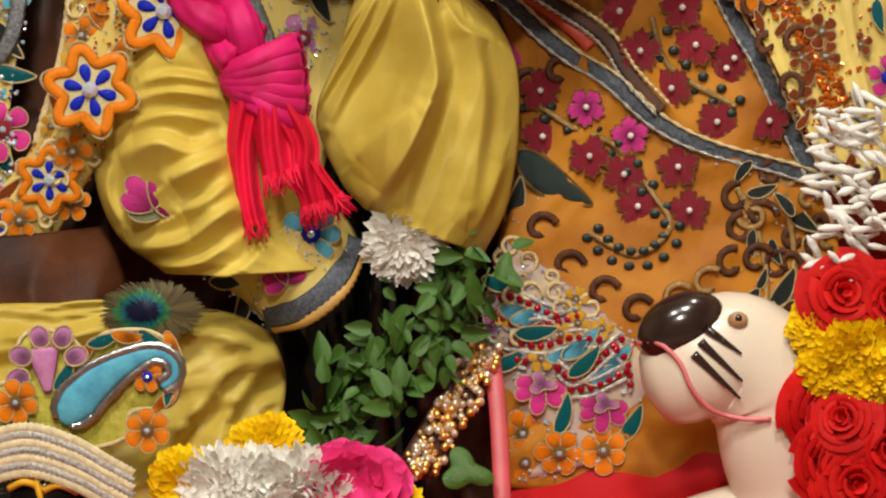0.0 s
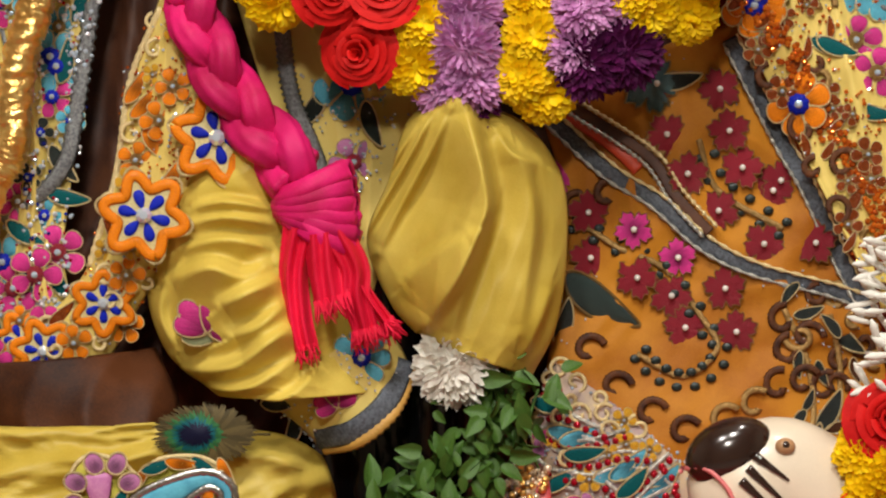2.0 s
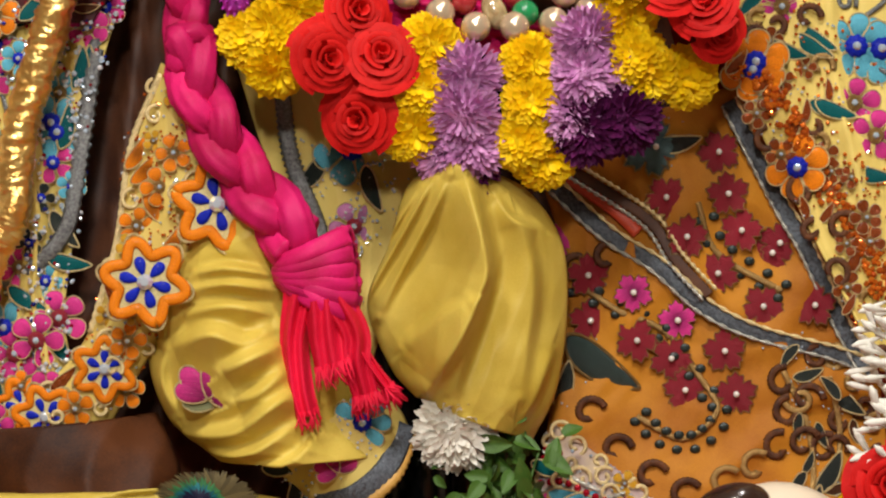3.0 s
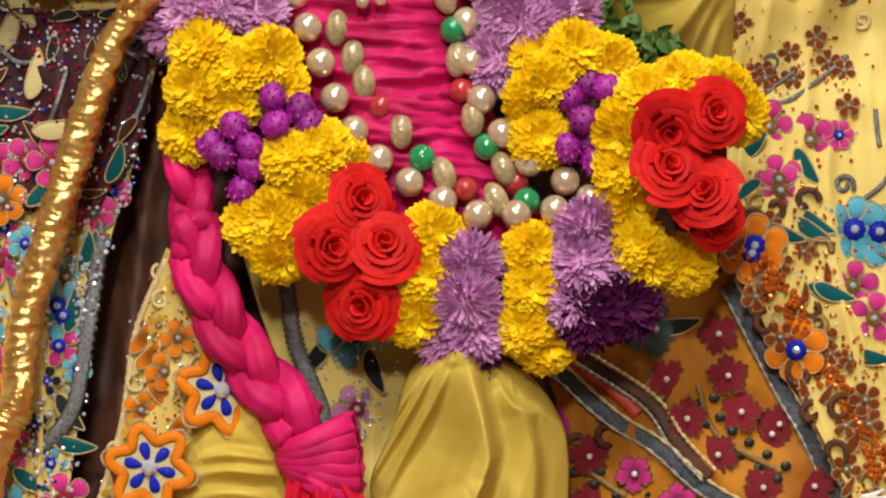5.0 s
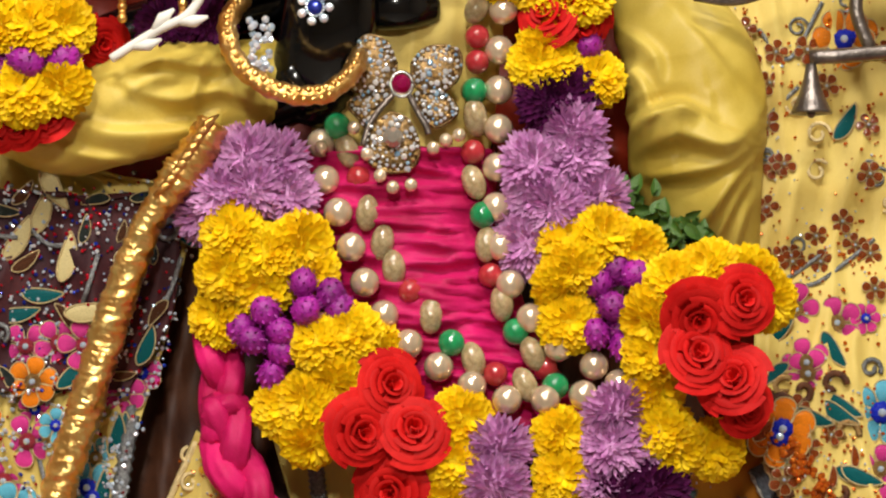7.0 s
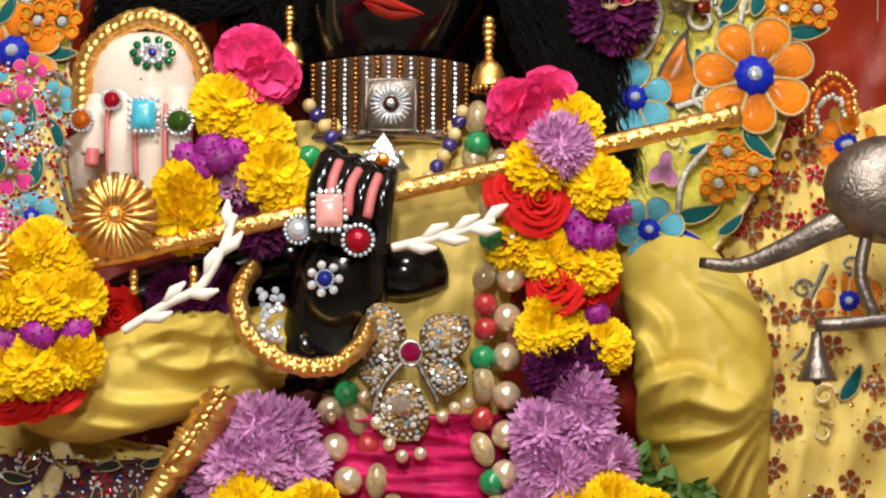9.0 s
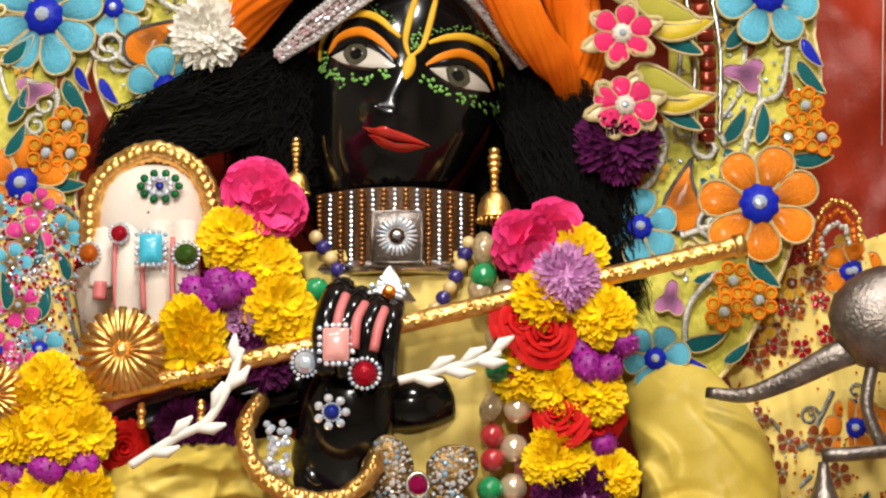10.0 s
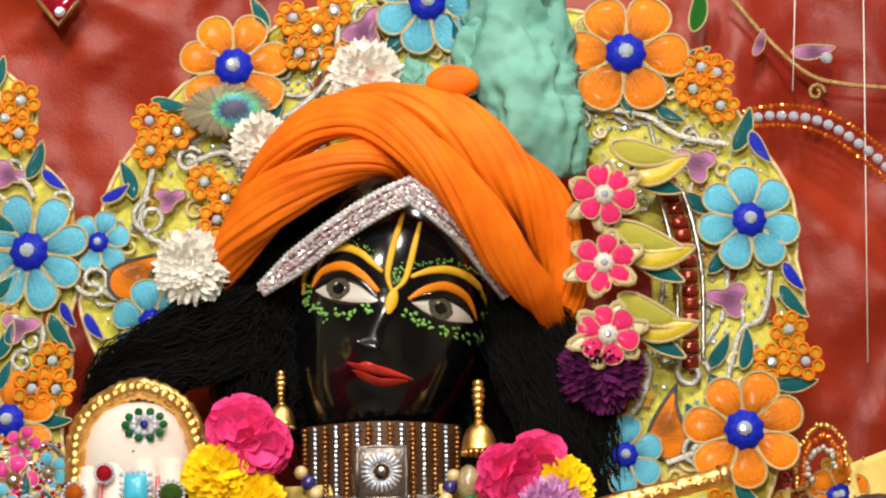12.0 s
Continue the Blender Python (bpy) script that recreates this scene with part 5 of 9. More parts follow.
def earring(place, size=1.0):
    root = thing("earring", "gold bell earring with a flower stud and chain", "earring", "earrings")
    s = Shape()
    for i in range(7):
        s.ball((0, 0, 0.0427 - 0.0054 * i), (0.0049 + 0.0013 * math.sin(i), 0.0045, 0.0036), 0, 9, 6)
    part("chain", s, GOLD, root)
    bell = Shape().grid(lathe([(0.0001, 0.0099), (0.0054, 0.0094), (0.0099, 0.0054), (0.0130, -0.0018), (0.0139, -0.0099), (0.0148, -0.0117), (0.0126, -0.0117), (0.0001, -0.0081)]), 0, True)
    for i in range(18):
        a = 2 * math.pi * i / 18
        bell.ball((0.0135 * math.cos(a), 0.0135 * math.sin(a), -0.0139), 0.0022, 0, 7, 5)
    part("bell", bell, GOLD, root)
    root.matrix_basis = pose(*place) @ Matrix.Scale(size, 4)
    return root


earring((0.024, 0.000, 1.257))
earring((-0.138, 0.030, 1.281), 0.8)

# gold cuff round the wrist
cuff = thing("bracelet", "broad hammered gold bracelet round the wrist", "bracelet")
ring = curve([(-0.162, -0.020, 1.098), (-0.172, -0.045, 1.072), (-0.161, -0.060, 1.040), (-0.130, -0.065, 1.019), (-0.097, -0.060, 1.018), (-0.076, -0.045, 1.036), (-0.070, -0.020, 1.053)], 60)
part("ring", Shape().tube(ring, 0.0076, 0, 14, 1.0, lambda s, a: 1 + 0.10 * np.sin(3 * a + 60 * s) + 0.08 * np.sin(140 * s)), GOLD, cuff)
s = Shape()
for i, q in enumerate(ring[2:-2:1]):
    s.ball(q + (0, -0.0063, 0.0036 * (-1) ** i), 0.0029, 0, 7, 5)
tagged(part("beading", s, GOLD, cuff), kind="stuff")
s = Shape()
for i in range(40):
    s.gem(np.array((-0.147, -0.035, 1.061)) + np.array((frng.uniform(-0.0090, 0.0090), frng.uniform(-0.006, 0.0), frng.uniform(-0.0225, 0.0180))), 0.0031, 0, 7, (frng.uniform(-0.4, 0.4), -1, frng.uniform(-0.4, 0.4)))
tagged(part("stone_band", s, STONES, cuff, "band of clear stones"), kind="stuff")


def ring_jewel(place, r, stone, label, square=False, petals=0):
    root = thing("ring", label, "ring", "rings")
    s = Shape()
    if square:
        s.puff((0, 0, 0), [(-r * 0.8, -r), (0, -r * 1.02), (r * 0.8, -r), (r * 0.82, 0), (r * 0.8, r), (0, r * 1.02), (-r * 0.8, r), (-r * 0.82, 0)], r * 0.35, 0)
    else:
        s.gem((0, 0, 0), r, 0, 12)
    part("stone", s, stone, root)
    s = Shape()
    n = 18
    for i in range(n):
        a = 2 * math.pi * i / n
        kx = max(abs(math.cos(a)), abs(math.sin(a))) if square else 1.0
        s.gem((r * 1.18 * math.cos(a) / kx * (0.85 if square else 1), 0.0, r * 1.18 * math.sin(a) / kx), r * 0.19, 0, 6)
    for i in range(petals):
        a = 2 * math.pi * i / petals
        s.gem((r * 1.9 * math.cos(a), 0, r * 1.9 * math.sin(a)), r * 0.62, 0, 8)
    part("stone_border", s, STONES, root)
    s = Shape().tube([(r * 1.1 * math.cos(a), 0.004 + 0.014 * math.sin(a / 2) ** 2, r * 0.3 * math.sin(a)) for a in np.linspace(0, 2 * math.pi, 20)], 0.0012, 0, 6)
    part("hoop", s, SILVER, root)
    root.location = place
    return root


ring_jewel((-0.078, -0.068, 1.114), 0.0099, RUBY, "silver ring with an oval red stone")
ring_jewel((-0.125, -0.050, 1.124), 0.0090, STONES, "silver ring with a clear oval stone")
ring_jewel((-0.100, -0.074, 1.136), 0.0126, mat("pink_enamel", (0.80, 0.36, 0.33), 0.3, coat=0.4, bump=0), "silver ring with a square pink stone", True)
ring_jewel((-0.104, -0.058, 1.085), 0.0058, SAPPHIRE, "silver flower ring with a blue centre", False, 7)

# butterfly brooch
brooch = thing("brooch", "silver butterfly brooch set with clear stones and a ruby", "brooch")
BC = np.array((-0.0378, -0.024, 1.0296))
SETTING = mat("aged_gold_setting", (0.30, 0.19, 0.08), 0.35, metal=0.9, col2=(0.14, 0.08, 0.03), scale=300, bump=0.8, bscale=600)
MIXED = jewels("mixed_pale_stones", (0.96, 0.94, 0.90), (0.62, 0.66, 0.74))
br = np.random.default_rng(17)


def inside(q, poly):
    """Whether a point of the plane lies in a polygon."""
    hit = False
    for (x0, z0), (x1, z1) in zip(poly, poly[1:] + poly[:1]):
        if (z0 > q[1]) != (z1 > q[1]) and q[0] < (x1 - x0) * (q[1] - z0) / (z1 - z0) + x0:
            hit = not hit
    return hit


for name, lift, edge in (("upper_wing", 0.0, [(-0.0041, 0.0164), (-0.0121, 0.0333), (-0.0277, 0.0386), (-0.0365, 0.0274), (-0.0439, 0.0141), (-0.0385, -0.0037), (-0.0208, -0.0058), (-0.0075, -0.0014)]), ("upper_wing", 0.0, [(0.0079, 0.0165), (0.0167, 0.0276), (0.0300, 0.0308), (0.0433, 0.0277), (0.0464, 0.0166), (0.0420, 0.0032), (0.0279, -0.0057), (0.0102, -0.0004)]),
                         ("lower_wing", 0.002, [(-0.0097, -0.0058), (-0.0296, -0.0081), (-0.0419, -0.0148), (-0.0339, -0.0258), (-0.0272, -0.0325), (-0.0163, -0.0191)]), ("lower_wing", 0.002, [(0.0102, -0.0057), (0.0323, -0.0057), (0.0434, -0.0189), (0.0368, -0.0278), (0.0258, -0.0323), (0.0147, -0.0212)]),
                         ("drop", -0.002, [(-0.0074, -0.0213), (-0.0206, -0.0302), (-0.0285, -0.0457), (-0.0240, -0.0612), (-0.0072, -0.0686), (0.0096, -0.0633), (0.0135, -0.0465), (0.0059, -0.0279)])):
    ring_ = curve([(a, 0, b) for a, b in edge + edge[:1]], 49)[:-1]
    wing = part(name, Shape().puff(BC + (0, lift + 0.004, 0), ring_[:, [0, 2]], 0.004, 0, cord=0.0015, kc=0), SETTING, brooch)
    flat_ = [(a, b) for a, _, b in ring_]
    lo, hi = np.min(flat_, 0), np.max(flat_, 0)
    s, taken = Shape(), []
    for q, size in [(q * 0.93, 0.0017) for q in np.array(flat_)[::2]] + [(lo + (hi - lo) * br.random(2), br.choice((0.0014, 0.0020, 0.0027))) for _ in range(420)]:
        if not inside(q, flat_) or any((q[0] - x) ** 2 + (q[1] - z) ** 2 < (0.85 * (size + r)) ** 2 for x, z, r in taken):
            continue
        taken.append((q[0], q[1], size))
        s.gem(BC + (q[0], lift - 0.0008, q[1]), size, int(br.choice((0, 0, 0, 0, 1, 2))), 7, (br.normal(0, 0.35), -1, br.normal(0, 0.35)))
    tagged(part("wing_stones", s, [MIXED, jewels("pale_amber_stones", (0.80, 0.55, 0.22), (0.50, 0.30, 0.10)), jewels("pale_blue_stones", (0.45, 0.70, 0.90), (0.25, 0.40, 0.60))], wing), kind="stuff")
for pts in ([(-0.0066, -0.0080), (-0.0163, -0.0191), (-0.0250, -0.0324), (-0.0294, -0.0479)], [(0.0058, -0.0080), (0.0125, -0.0212), (0.0192, -0.0323), (0.0214, -0.0389)]):
    part("silver_ribbon", Shape().tube([BC + (a, -0.003, b) for a, _, b in curve([(a, 0, b) for a, b in pts], 24)], 0.0024, 0, 8, 0.6), OLD_SILVER, brooch)
part("ruby", Shape().gem(BC + (0, -0.005, 0), 0.0078, 0, 12), jewels("purple_red_stone", (0.30, 0.004, 0.07), (0.30, 0.004, 0.07), 0.06, 0.4), brooch, "round red centre stone")
part("ruby_rim", Shape().tube([BC + (0.0085 * math.cos(a), -0.003, 0.0095 * math.sin(a)) for a in np.linspace(0, 2 * math.pi, 30)], 0.0016, 0, 8), SILVER, brooch)
part("drop_stone", Shape().gem(BC + (-0.0064, -0.007, -0.0421), 0.0085, 0, 10), jewels("smoky_stone", (0.50, 0.46, 0.40), (0.50, 0.46, 0.40), 0.05, 0.7), brooch)
for p in ((-0.054, -0.030, 0.958), (-0.044, -0.030, 0.949), (-0.030, -0.030, 0.951), (-0.013, -0.025, 0.980), (-0.003, -0.020, 0.987), (0.007, -0.020, 0.991), (-0.064, -0.025, 0.975), (-0.100, -0.020, 0.981), (-0.075, -0.020, 0.996)):
    part("hanging_pearl", small_pearl, None, brooch).location = p

# ---- flute ----
flute = thing("flute", "hammered gold flute held across the chest", "flute")
F0, F1 = np.array((-0.356, -0.045, 1.084)), np.array((0.221, -0.020, 1.220))
fl = F0 + (F1 - F0) * np.linspace(0, 1, 120)[:, None]
part("tube", Shape().tube(fl, 0.0076, 0, 16, 1.0, lambda s, a: 1 + 0.06 * np.sin(260 * s) * np.sin(3 * a) + 0.10 * (np.sin(75 * s) > 0.93)), GOLD, flute)
s = Shape()
for i, t in enumerate(np.linspace(0.02, 0.985, 150)):
    s.ball(F0 + (F1 - F0) * t + np.array((0, -0.0067, 0.0031 * math.sin(i * 1.9))), (0.0027, 0.0018, 0.0022), 0, 6, 5)
tagged(part("raised_beading", s, GOLD, flute), kind="stuff")
part("end_cap", Shape().tube([F1 - (F1 - F0) * 0.012, F1 + (F1 - F0) * 0.003], 0.0094, 0, 16), GOLD, flute)


def fan_rosette(parent, place, r):
    s, root = Shape(), None
    s.puff(np.array(place) + (0, 0.002, 0), [(r * 0.95 * math.cos(t), r * 0.95 * math.sin(t)) for t in np.linspace(0, 2 * math.pi, 40, endpoint=False)], 0.004, 0)
    s.ball(np.array(place) + (0, -0.006, 0), (r * 0.2, 0.006, r * 0.2), 0, 12, 8)
    root = part("fan_rosette", s, GOLD, parent, "fluted gold rosette")
    n = 20
    for i in range(n):
        a = 2 * math.pi * i / n
        d = np.array((math.cos(a), 0, math.sin(a)))
        s = Shape()
        s.tube([np.array(place) + d * r * 0.12 + (0, -0.007, 0), np.array(place) + d * r * 0.55 + (0, -0.008, 0), np.array(place) + d * r + (0, -0.003, 0)], [r * 0.04, r * 0.065, r * 0.105], 0, 8, 0.8)
        part("rib", s, GOLD, root)
    return root


fan_rosette(flute, (-0.266, -0.062, 1.133), 0.0333)
fan_rosette(flute, (-0.366, -0.062, 1.097), 0.0270)
for p in ((-0.253, -0.045, 1.091), (-0.207, -0.040, 1.094)):
    s = Shape()
    for j in range(4):
        s.ball(np.array(p) + (0, 0, -0.0045 * j), (0.0031 + 0.0009 * (j % 2)), 0, 8, 6)
    part("drop", s, GOLD, flute)

# ---- staff ----
staff = thing("staff", "twisted hammered gold staff leaning on the cape", "staff")
sp = curve([(-0.182, -0.035, 0.998), (-0.203, -0.030, 0.965), (-0.234, -0.025, 0.920), (-0.258, -0.020, 0.856), (-0.279, -0.020, 0.786), (-0.304, -0.020, 0.699), (-0.309, -0.020, 0.643), (-0.336, -0.020, 0.565), (-0.385, -0.02, 0.236)], 520)
sr = np.interp(np.linspace(0, 1, 520), (0, 0.06, 0.10, 0.2, 1), (0.0095, 0.0130, 0.0090, 0.0108, 0.0108))
part("shaft", Shape().tube(sp, sr, 0, 24, 1.0, lambda s, a: 1 + 0.14 * abs(np.sin(1.5 * a + 34 * s)) ** 0.7 + 0.26 * creases(a / 6.28, s, 3.0, 4.0, 90.0, 12.0)), mat("crinkled_gold_foil", (1.0, 0.66, 0.24), 0.34, metal=1.0, col2=(0.85, 0.46, 0.12), scale=90, bump=1.0, bscale=260), staff)
s = Shape()
for i in range(9):
    q = sp[4 + 5 * i]
    s.tube([q + (-0.0090, -0.012, -0.0027), q + (0, -0.017, 0.0036), q + (0.0072, -0.012, 0.0099)], [0.0013, 0.0036, 0.0009], 0, 7)
part("scroll_knob", s, GOLD, staff)

# ---- braided sash with tassel ----
sash = thing("braided_sash", "magenta silk sash, braided and knotted with loose ends", "sash")
bp = curve([(-0.183, -0.010, 0.844), (-0.175, -0.015, 0.791), (-0.172, -0.020, 0.756), (-0.174, -0.025, 0.780), (-0.168, -0.030, 0.742), (-0.151, -0.035, 0.705), (-0.134, -0.035, 0.677), (-0.112, -0.040, 0.650), (-0.088, -0.045, 0.622)], 140)
bt = np.gradient(bp, axis=0)
bs = np.cross(bt, (0, 1, 0))
bs /= np.linalg.norm(bs, axis=1)[:, None]
ss = np.linspace(0, 1, 140)
for k in range(3):
    ph = 2 * np.pi * (2.15 * ss + k / 3)
    q = bp + bs * (0.0092 * np.sin(ph) * (0.95 + 0.4 * ss))[:, None] + np.array((0, 1, 0)) * (0.0085 * np.sin(2 * ph))[:, None]
    rad = 0.0078 * (0.95 + 0.45 * ss)
    part("braid_strand", Shape().tube(q, rad, 0, 30, 0.8, lambda s, a: 1 + 0.16 * abs(np.sin(3.5 * a + 12 * s)) + 0.10 * abs(np.sin(8 * a + 30 * s + 2 * np.sin(14 * s))) + 0.10 * creases(abs(a - math.pi) / math.pi, s, 2.0 + k, 5.0, 16.0, 1.5)), MAGENTA, sash)
kn = np.array((-0.075, -0.050, 0.597))
s = Shape()
for i in range(6):
    a = radians(-28 + 11 * i)
    arc = [kn + np.array((0.0270 * math.cos(t) * math.cos(a) - 0.0054 * math.sin(a), -0.018 * math.sin(t) ** 1 + 0.006, 0.0270 * math.cos(t) * math.sin(a) + (0.0072 * (i - 2.5)))) for t in np.linspace(0.0, math.pi, 24)]
    part("knot_wrap", Shape().tube(arc, 0.0090, 0, 14, 0.8, lambda q, w: 1 + 0.12 * np.sin(5 * w + 8 * q + i)), MAGENTA, sash)
s.ball(kn, (0.0225, 0.0162, 0.0216), 0, 20, 14)
part("knot", s, MAGENTA, sash)


def ribbon_end(pts, w0, w1, seed, material, fray):
    p = curve(pts, 40)
    t = np.gradient(p, axis=0)
    side = np.cross(t, (0, 1, 0))
    side /= np.linalg.norm(side, axis=1)[:, None]
    u = np.linspace(-1, 1, 22)
    w = np.linspace(w0, w1, 40)
    g = p[:, None] + side[:, None] * (w[:, None] * u)[..., None]
    g[..., 1] -= 0.010 * (1 - u**2)[None] + 0.0035 * np.sin(7 * u + seed + 3 * np.linspace(0, 1, 40)[:, None])
    s = Shape().grid(g)
    r = np.random.default_rng(seed)
    for i in range(fray):
        a = r.integers(0, 22)
        q = g[-1, a]
        d = t[-1] / np.linalg.norm(t[-1])
        e = q + d * r.uniform(0.004, 0.016) + side[-1] * r.normal(0, 0.004) + np.array((0, r.normal(-0.003, 0.003), 0))
        s.tube([q - d * 0.004, (q + e) / 2 + r.normal(0, 0.001, 3), e], [0.0009, 0.0008, 0.0003], 0, 4)
    return part("loose_end", s, material, sash)


ribbon_end([(-0.088, -0.055, 0.584), (-0.092, -0.050, 0.550), (-0.088, -0.050, 0.516), (-0.082, -0.050, 0.492)], 0.0117, 0.0099, 3, MAGENTA_RED, 20)
ribbon_end([(-0.073, -0.060, 0.580), (-0.068, -0.060, 0.551), (-0.062, -0.060, 0.529)], 0.0117, 0.0135, 4, MAGENTA_RED, 40)
ribbon_end([(-0.062, -0.055, 0.580), (-0.047, -0.055, 0.555), (-0.045, -0.055, 0.533), (-0.037, -0.050, 0.505)], 0.0135, 0.0099, 5, MAGENTA_RED, 60)
ribbon_end([(-0.058, -0.050, 0.576), (-0.039, -0.050, 0.537), (-0.020, -0.045, 0.511)], 0.0063, 0.0054, 6, MAGENTA_RED, 50)

# ---- plume, button, feathers ----
plume = thing("turban_plume", "bunched mint green cloth plume on the turban", "plume")
for i, (pts, radii) in enumerate((([(0.092, 0.055, 1.479), (0.078, 0.045, 1.525), (0.060, 0.045, 1.575), (0.059, 0.050, 1.626), (0.067, 0.050, 1.671)], (0.0135, 0.0315, 0.0297, 0.0279, 0.0315)),
                                  ([(0.109, 0.060, 1.484), (0.100, 0.050, 1.521), (0.084, 0.050, 1.566), (0.088, 0.055, 1.607), (0.077, 0.060, 1.639)], (0.0090, 0.0180, 0.0234, 0.0225, 0.0180)),
                                  ([(0.036, 0.050, 1.552), (0.032, 0.050, 1.582), (0.042, 0.055, 1.608), (0.052, 0.060, 1.639)], (0.0135, 0.0198, 0.0216, 0.0180)),
                                  ([(-0.041, 0.060, 1.566), (-0.024, 0.055, 1.570), (-0.007, 0.055, 1.559)], (0.0081, 0.0135, 0.0063)))):
    p = curve(pts, 50)
    r = np.interp(np.linspace(0, 1, 50), np.linspace(0, 1, len(radii)), radii)
    part("puff", Shape().tube(p, r, 0, 60, 0.7, lambda s, a: 1 + 0.10 * np.sin(3 * a + 17 * s + i) + 0.22 * creases(abs(a - math.pi) / math.pi, s, i + 0.5, 4.0, 6.0, 0.7) + 0.14 * creases(abs(a - math.pi) / math.pi, s, i + 4.5, 3.0, 9.0, -0.8)), MINT, plume)
tagged(part("cloth_button", Shape().ball((0.008, 0.015, 1.556), (0.0225, 0.0099, 0.0144), 0, 24, 14), TURBAN), "round orange cloth button on the turban top", "button")

BARB = mat("feather_barbs", (0.12, 0.09, 0.035), 0.4, metal=0.3, island=0.5, scale=200)
F_TEAL = mat("feather_teal", (0.01, 0.16, 0.20), 0.3, metal=0.4, island=0.3, scale=200)
F_GREEN = mat("feather_green", (0.05, 0.22, 0.08), 0.3, metal=0.4, island=0.3, scale=200)
F_DARK = mat("feather_dark_eye", (0.006, 0.008, 0.04), 0.3, metal=0.3, scale=200)


def feather(place, deg, size, label):
    root = thing("peacock_feather", label, "feather", "peacock feathers")
    r = np.random.default_rng(3)
    for name, m, rx, rz, y, cnt in (("barbs", BARB, 1.0, 0.62, 0.0, 150), ("green_ring", F_GREEN, 0.62, 0.46, -0.0012, 90), ("teal_eye", F_TEAL, 0.46, 0.36, -0.0022, 80), ("dark_eye", F_DARK, 0.37, 0.28, -0.0032, 50)):
        s = Shape()
        cx = 0.18 if name != "barbs" else 0.0
        for i in range(cnt):
            a = 2 * math.pi * (i + r.uniform(-0.4, 0.4)) / cnt
            e = np.array((cx + rx * math.cos(a) * r.uniform(0.9, 1.06), y / size + r.uniform(-0.01, 0.01), rz * math.sin(a) * r.uniform(0.9, 1.06)))
            b = np.array((cx - 0.2 * rx, y / size - 0.04, 0))
            s.petal(b, (e - b) / np.linalg.norm(e - b), np.array((0, -1.0, 0)), np.linalg.norm(e - b), 0.10 * rx, 0.02, 0, 4, 2, 0.9)
        part(name, s, m, root)
    part("quill", Shape().tube([(-1.3, 0.02, 0), (-0.5, 0, 0), (0.1, -0.01, 0)], [0.03, 0.02, 0.01], 0, 5), BARB, root)
    return facing(root, place, deg, size)


feather((-0.184, 0.045, 1.543), 0, 0.0382, "peacock feather with a dark eye beside the turban")
feather((-0.158, -0.060, 0.429), 180, 0.0382, "peacock feather with a teal eye on the seat cloth")

# ---- tuberose buds ----
for pts in ([(-0.259, -0.060, 1.044), (-0.226, -0.065, 1.064), (-0.199, -0.070, 1.078), (-0.182, -0.070, 1.107), (-0.174, -0.065, 1.134)], [(-0.052, -0.050, 1.110), (-0.021, -0.055, 1.117), (0.005, -0.055, 1.124), (0.027, -0.050, 1.132)]):
    sprig = thing("tuberose_sprig", "sprig of slender white tuberose buds", "flower", "tuberose sprigs")
    p = curve(pts, 40)
    part("stem", Shape().tube(p, 0.0036, 0, 8), P_WHITE, sprig)
    for i in range(5, 40, 6):
        d = (p[min(i + 3, 39)] - p[i - 3])
        d /= np.linalg.norm(d)
        sd = np.cross(d, (0, 1, 0)) * (1 if (i // 6) % 2 else -1)
        part("bud", Shape().tube([p[i], p[i] + d * 0.0126 + sd * 0.0063, p[i] + d * 0.0234 + sd * 0.0081], [0.0027, 0.0049, 0.0013], 0, 10), P_WHITE, sprig)


AMB = mat("amber_bead_flower", (0.50, 0.11, 0.015), 0.22, metal=0.35, coat=0.4, col2=(0.22, 0.03, 0.008), scale=200, bump=0.9, bscale=600)

CREAM = mat("cream_stitching", (0.66, 0.55, 0.26), 0.5, spec=0.2)

# ---- embroidery motifs, modelled one unit across in the x-z plane ----
def drop_outline(r0, r1, w, n=22, sharp=0.8):
    t = np.linspace(0, 2 * np.pi, n, endpoint=False)
    s = (1 - np.cos(t)) / 2
    return np.stack([r0 + (r1 - r0) * s, w * np.sin(t) * (0.35 + 0.65 * s**sharp)], 1)


def leaf_outline(n=24):
    t = np.linspace(0, 2 * np.pi, n, endpoint=False)
    return np.stack([0.5 * np.cos(t), 0.17 * np.sin(t) * (1 - 0.35 * np.cos(t)) * abs(np.sin(t)) ** 0.25 + 0.06 * np.cos(t) ** 2], 1)


def paisley_outline(n=40):
    t = np.linspace(0, 1, n, endpoint=False)
    a = 2 * np.pi * t
    x, z = 0.30 * np.cos(a), 0.30 * np.sin(a)
    up = np.clip(np.sin(a), 0, 1) ** 1.5
    return np.stack([x * (1 - 0.85 * up) + 0.22 * up**2, z - 0.2 + 0.45 * up], 1)


def lobes_outline(n=48, lobes=3):
    t = np.linspace(0, 2 * np.pi, n, endpoint=False)
    r = 0.36 + 0.12 * np.cos(lobes * t)
    return np.stack([r * np.cos(t), r * np.sin(t) * 0.8], 1)


def lotus_mesh():
    s = Shape()
    for deg, size in ((90, 0.5), (140, 0.46), (40, 0.46), (170, 0.40), (10, 0.40)):
        ux, uz = turned(deg)
        s.puff((0, -0.02 if deg == 90 else 0, 0), drop_outline(0.0, size, 0.15, 24, 0.5), 0.03, 0, ux, uz, cord=0.012)
    return s.data("pink_lotus", [E_PINK, GOLD_CORD])


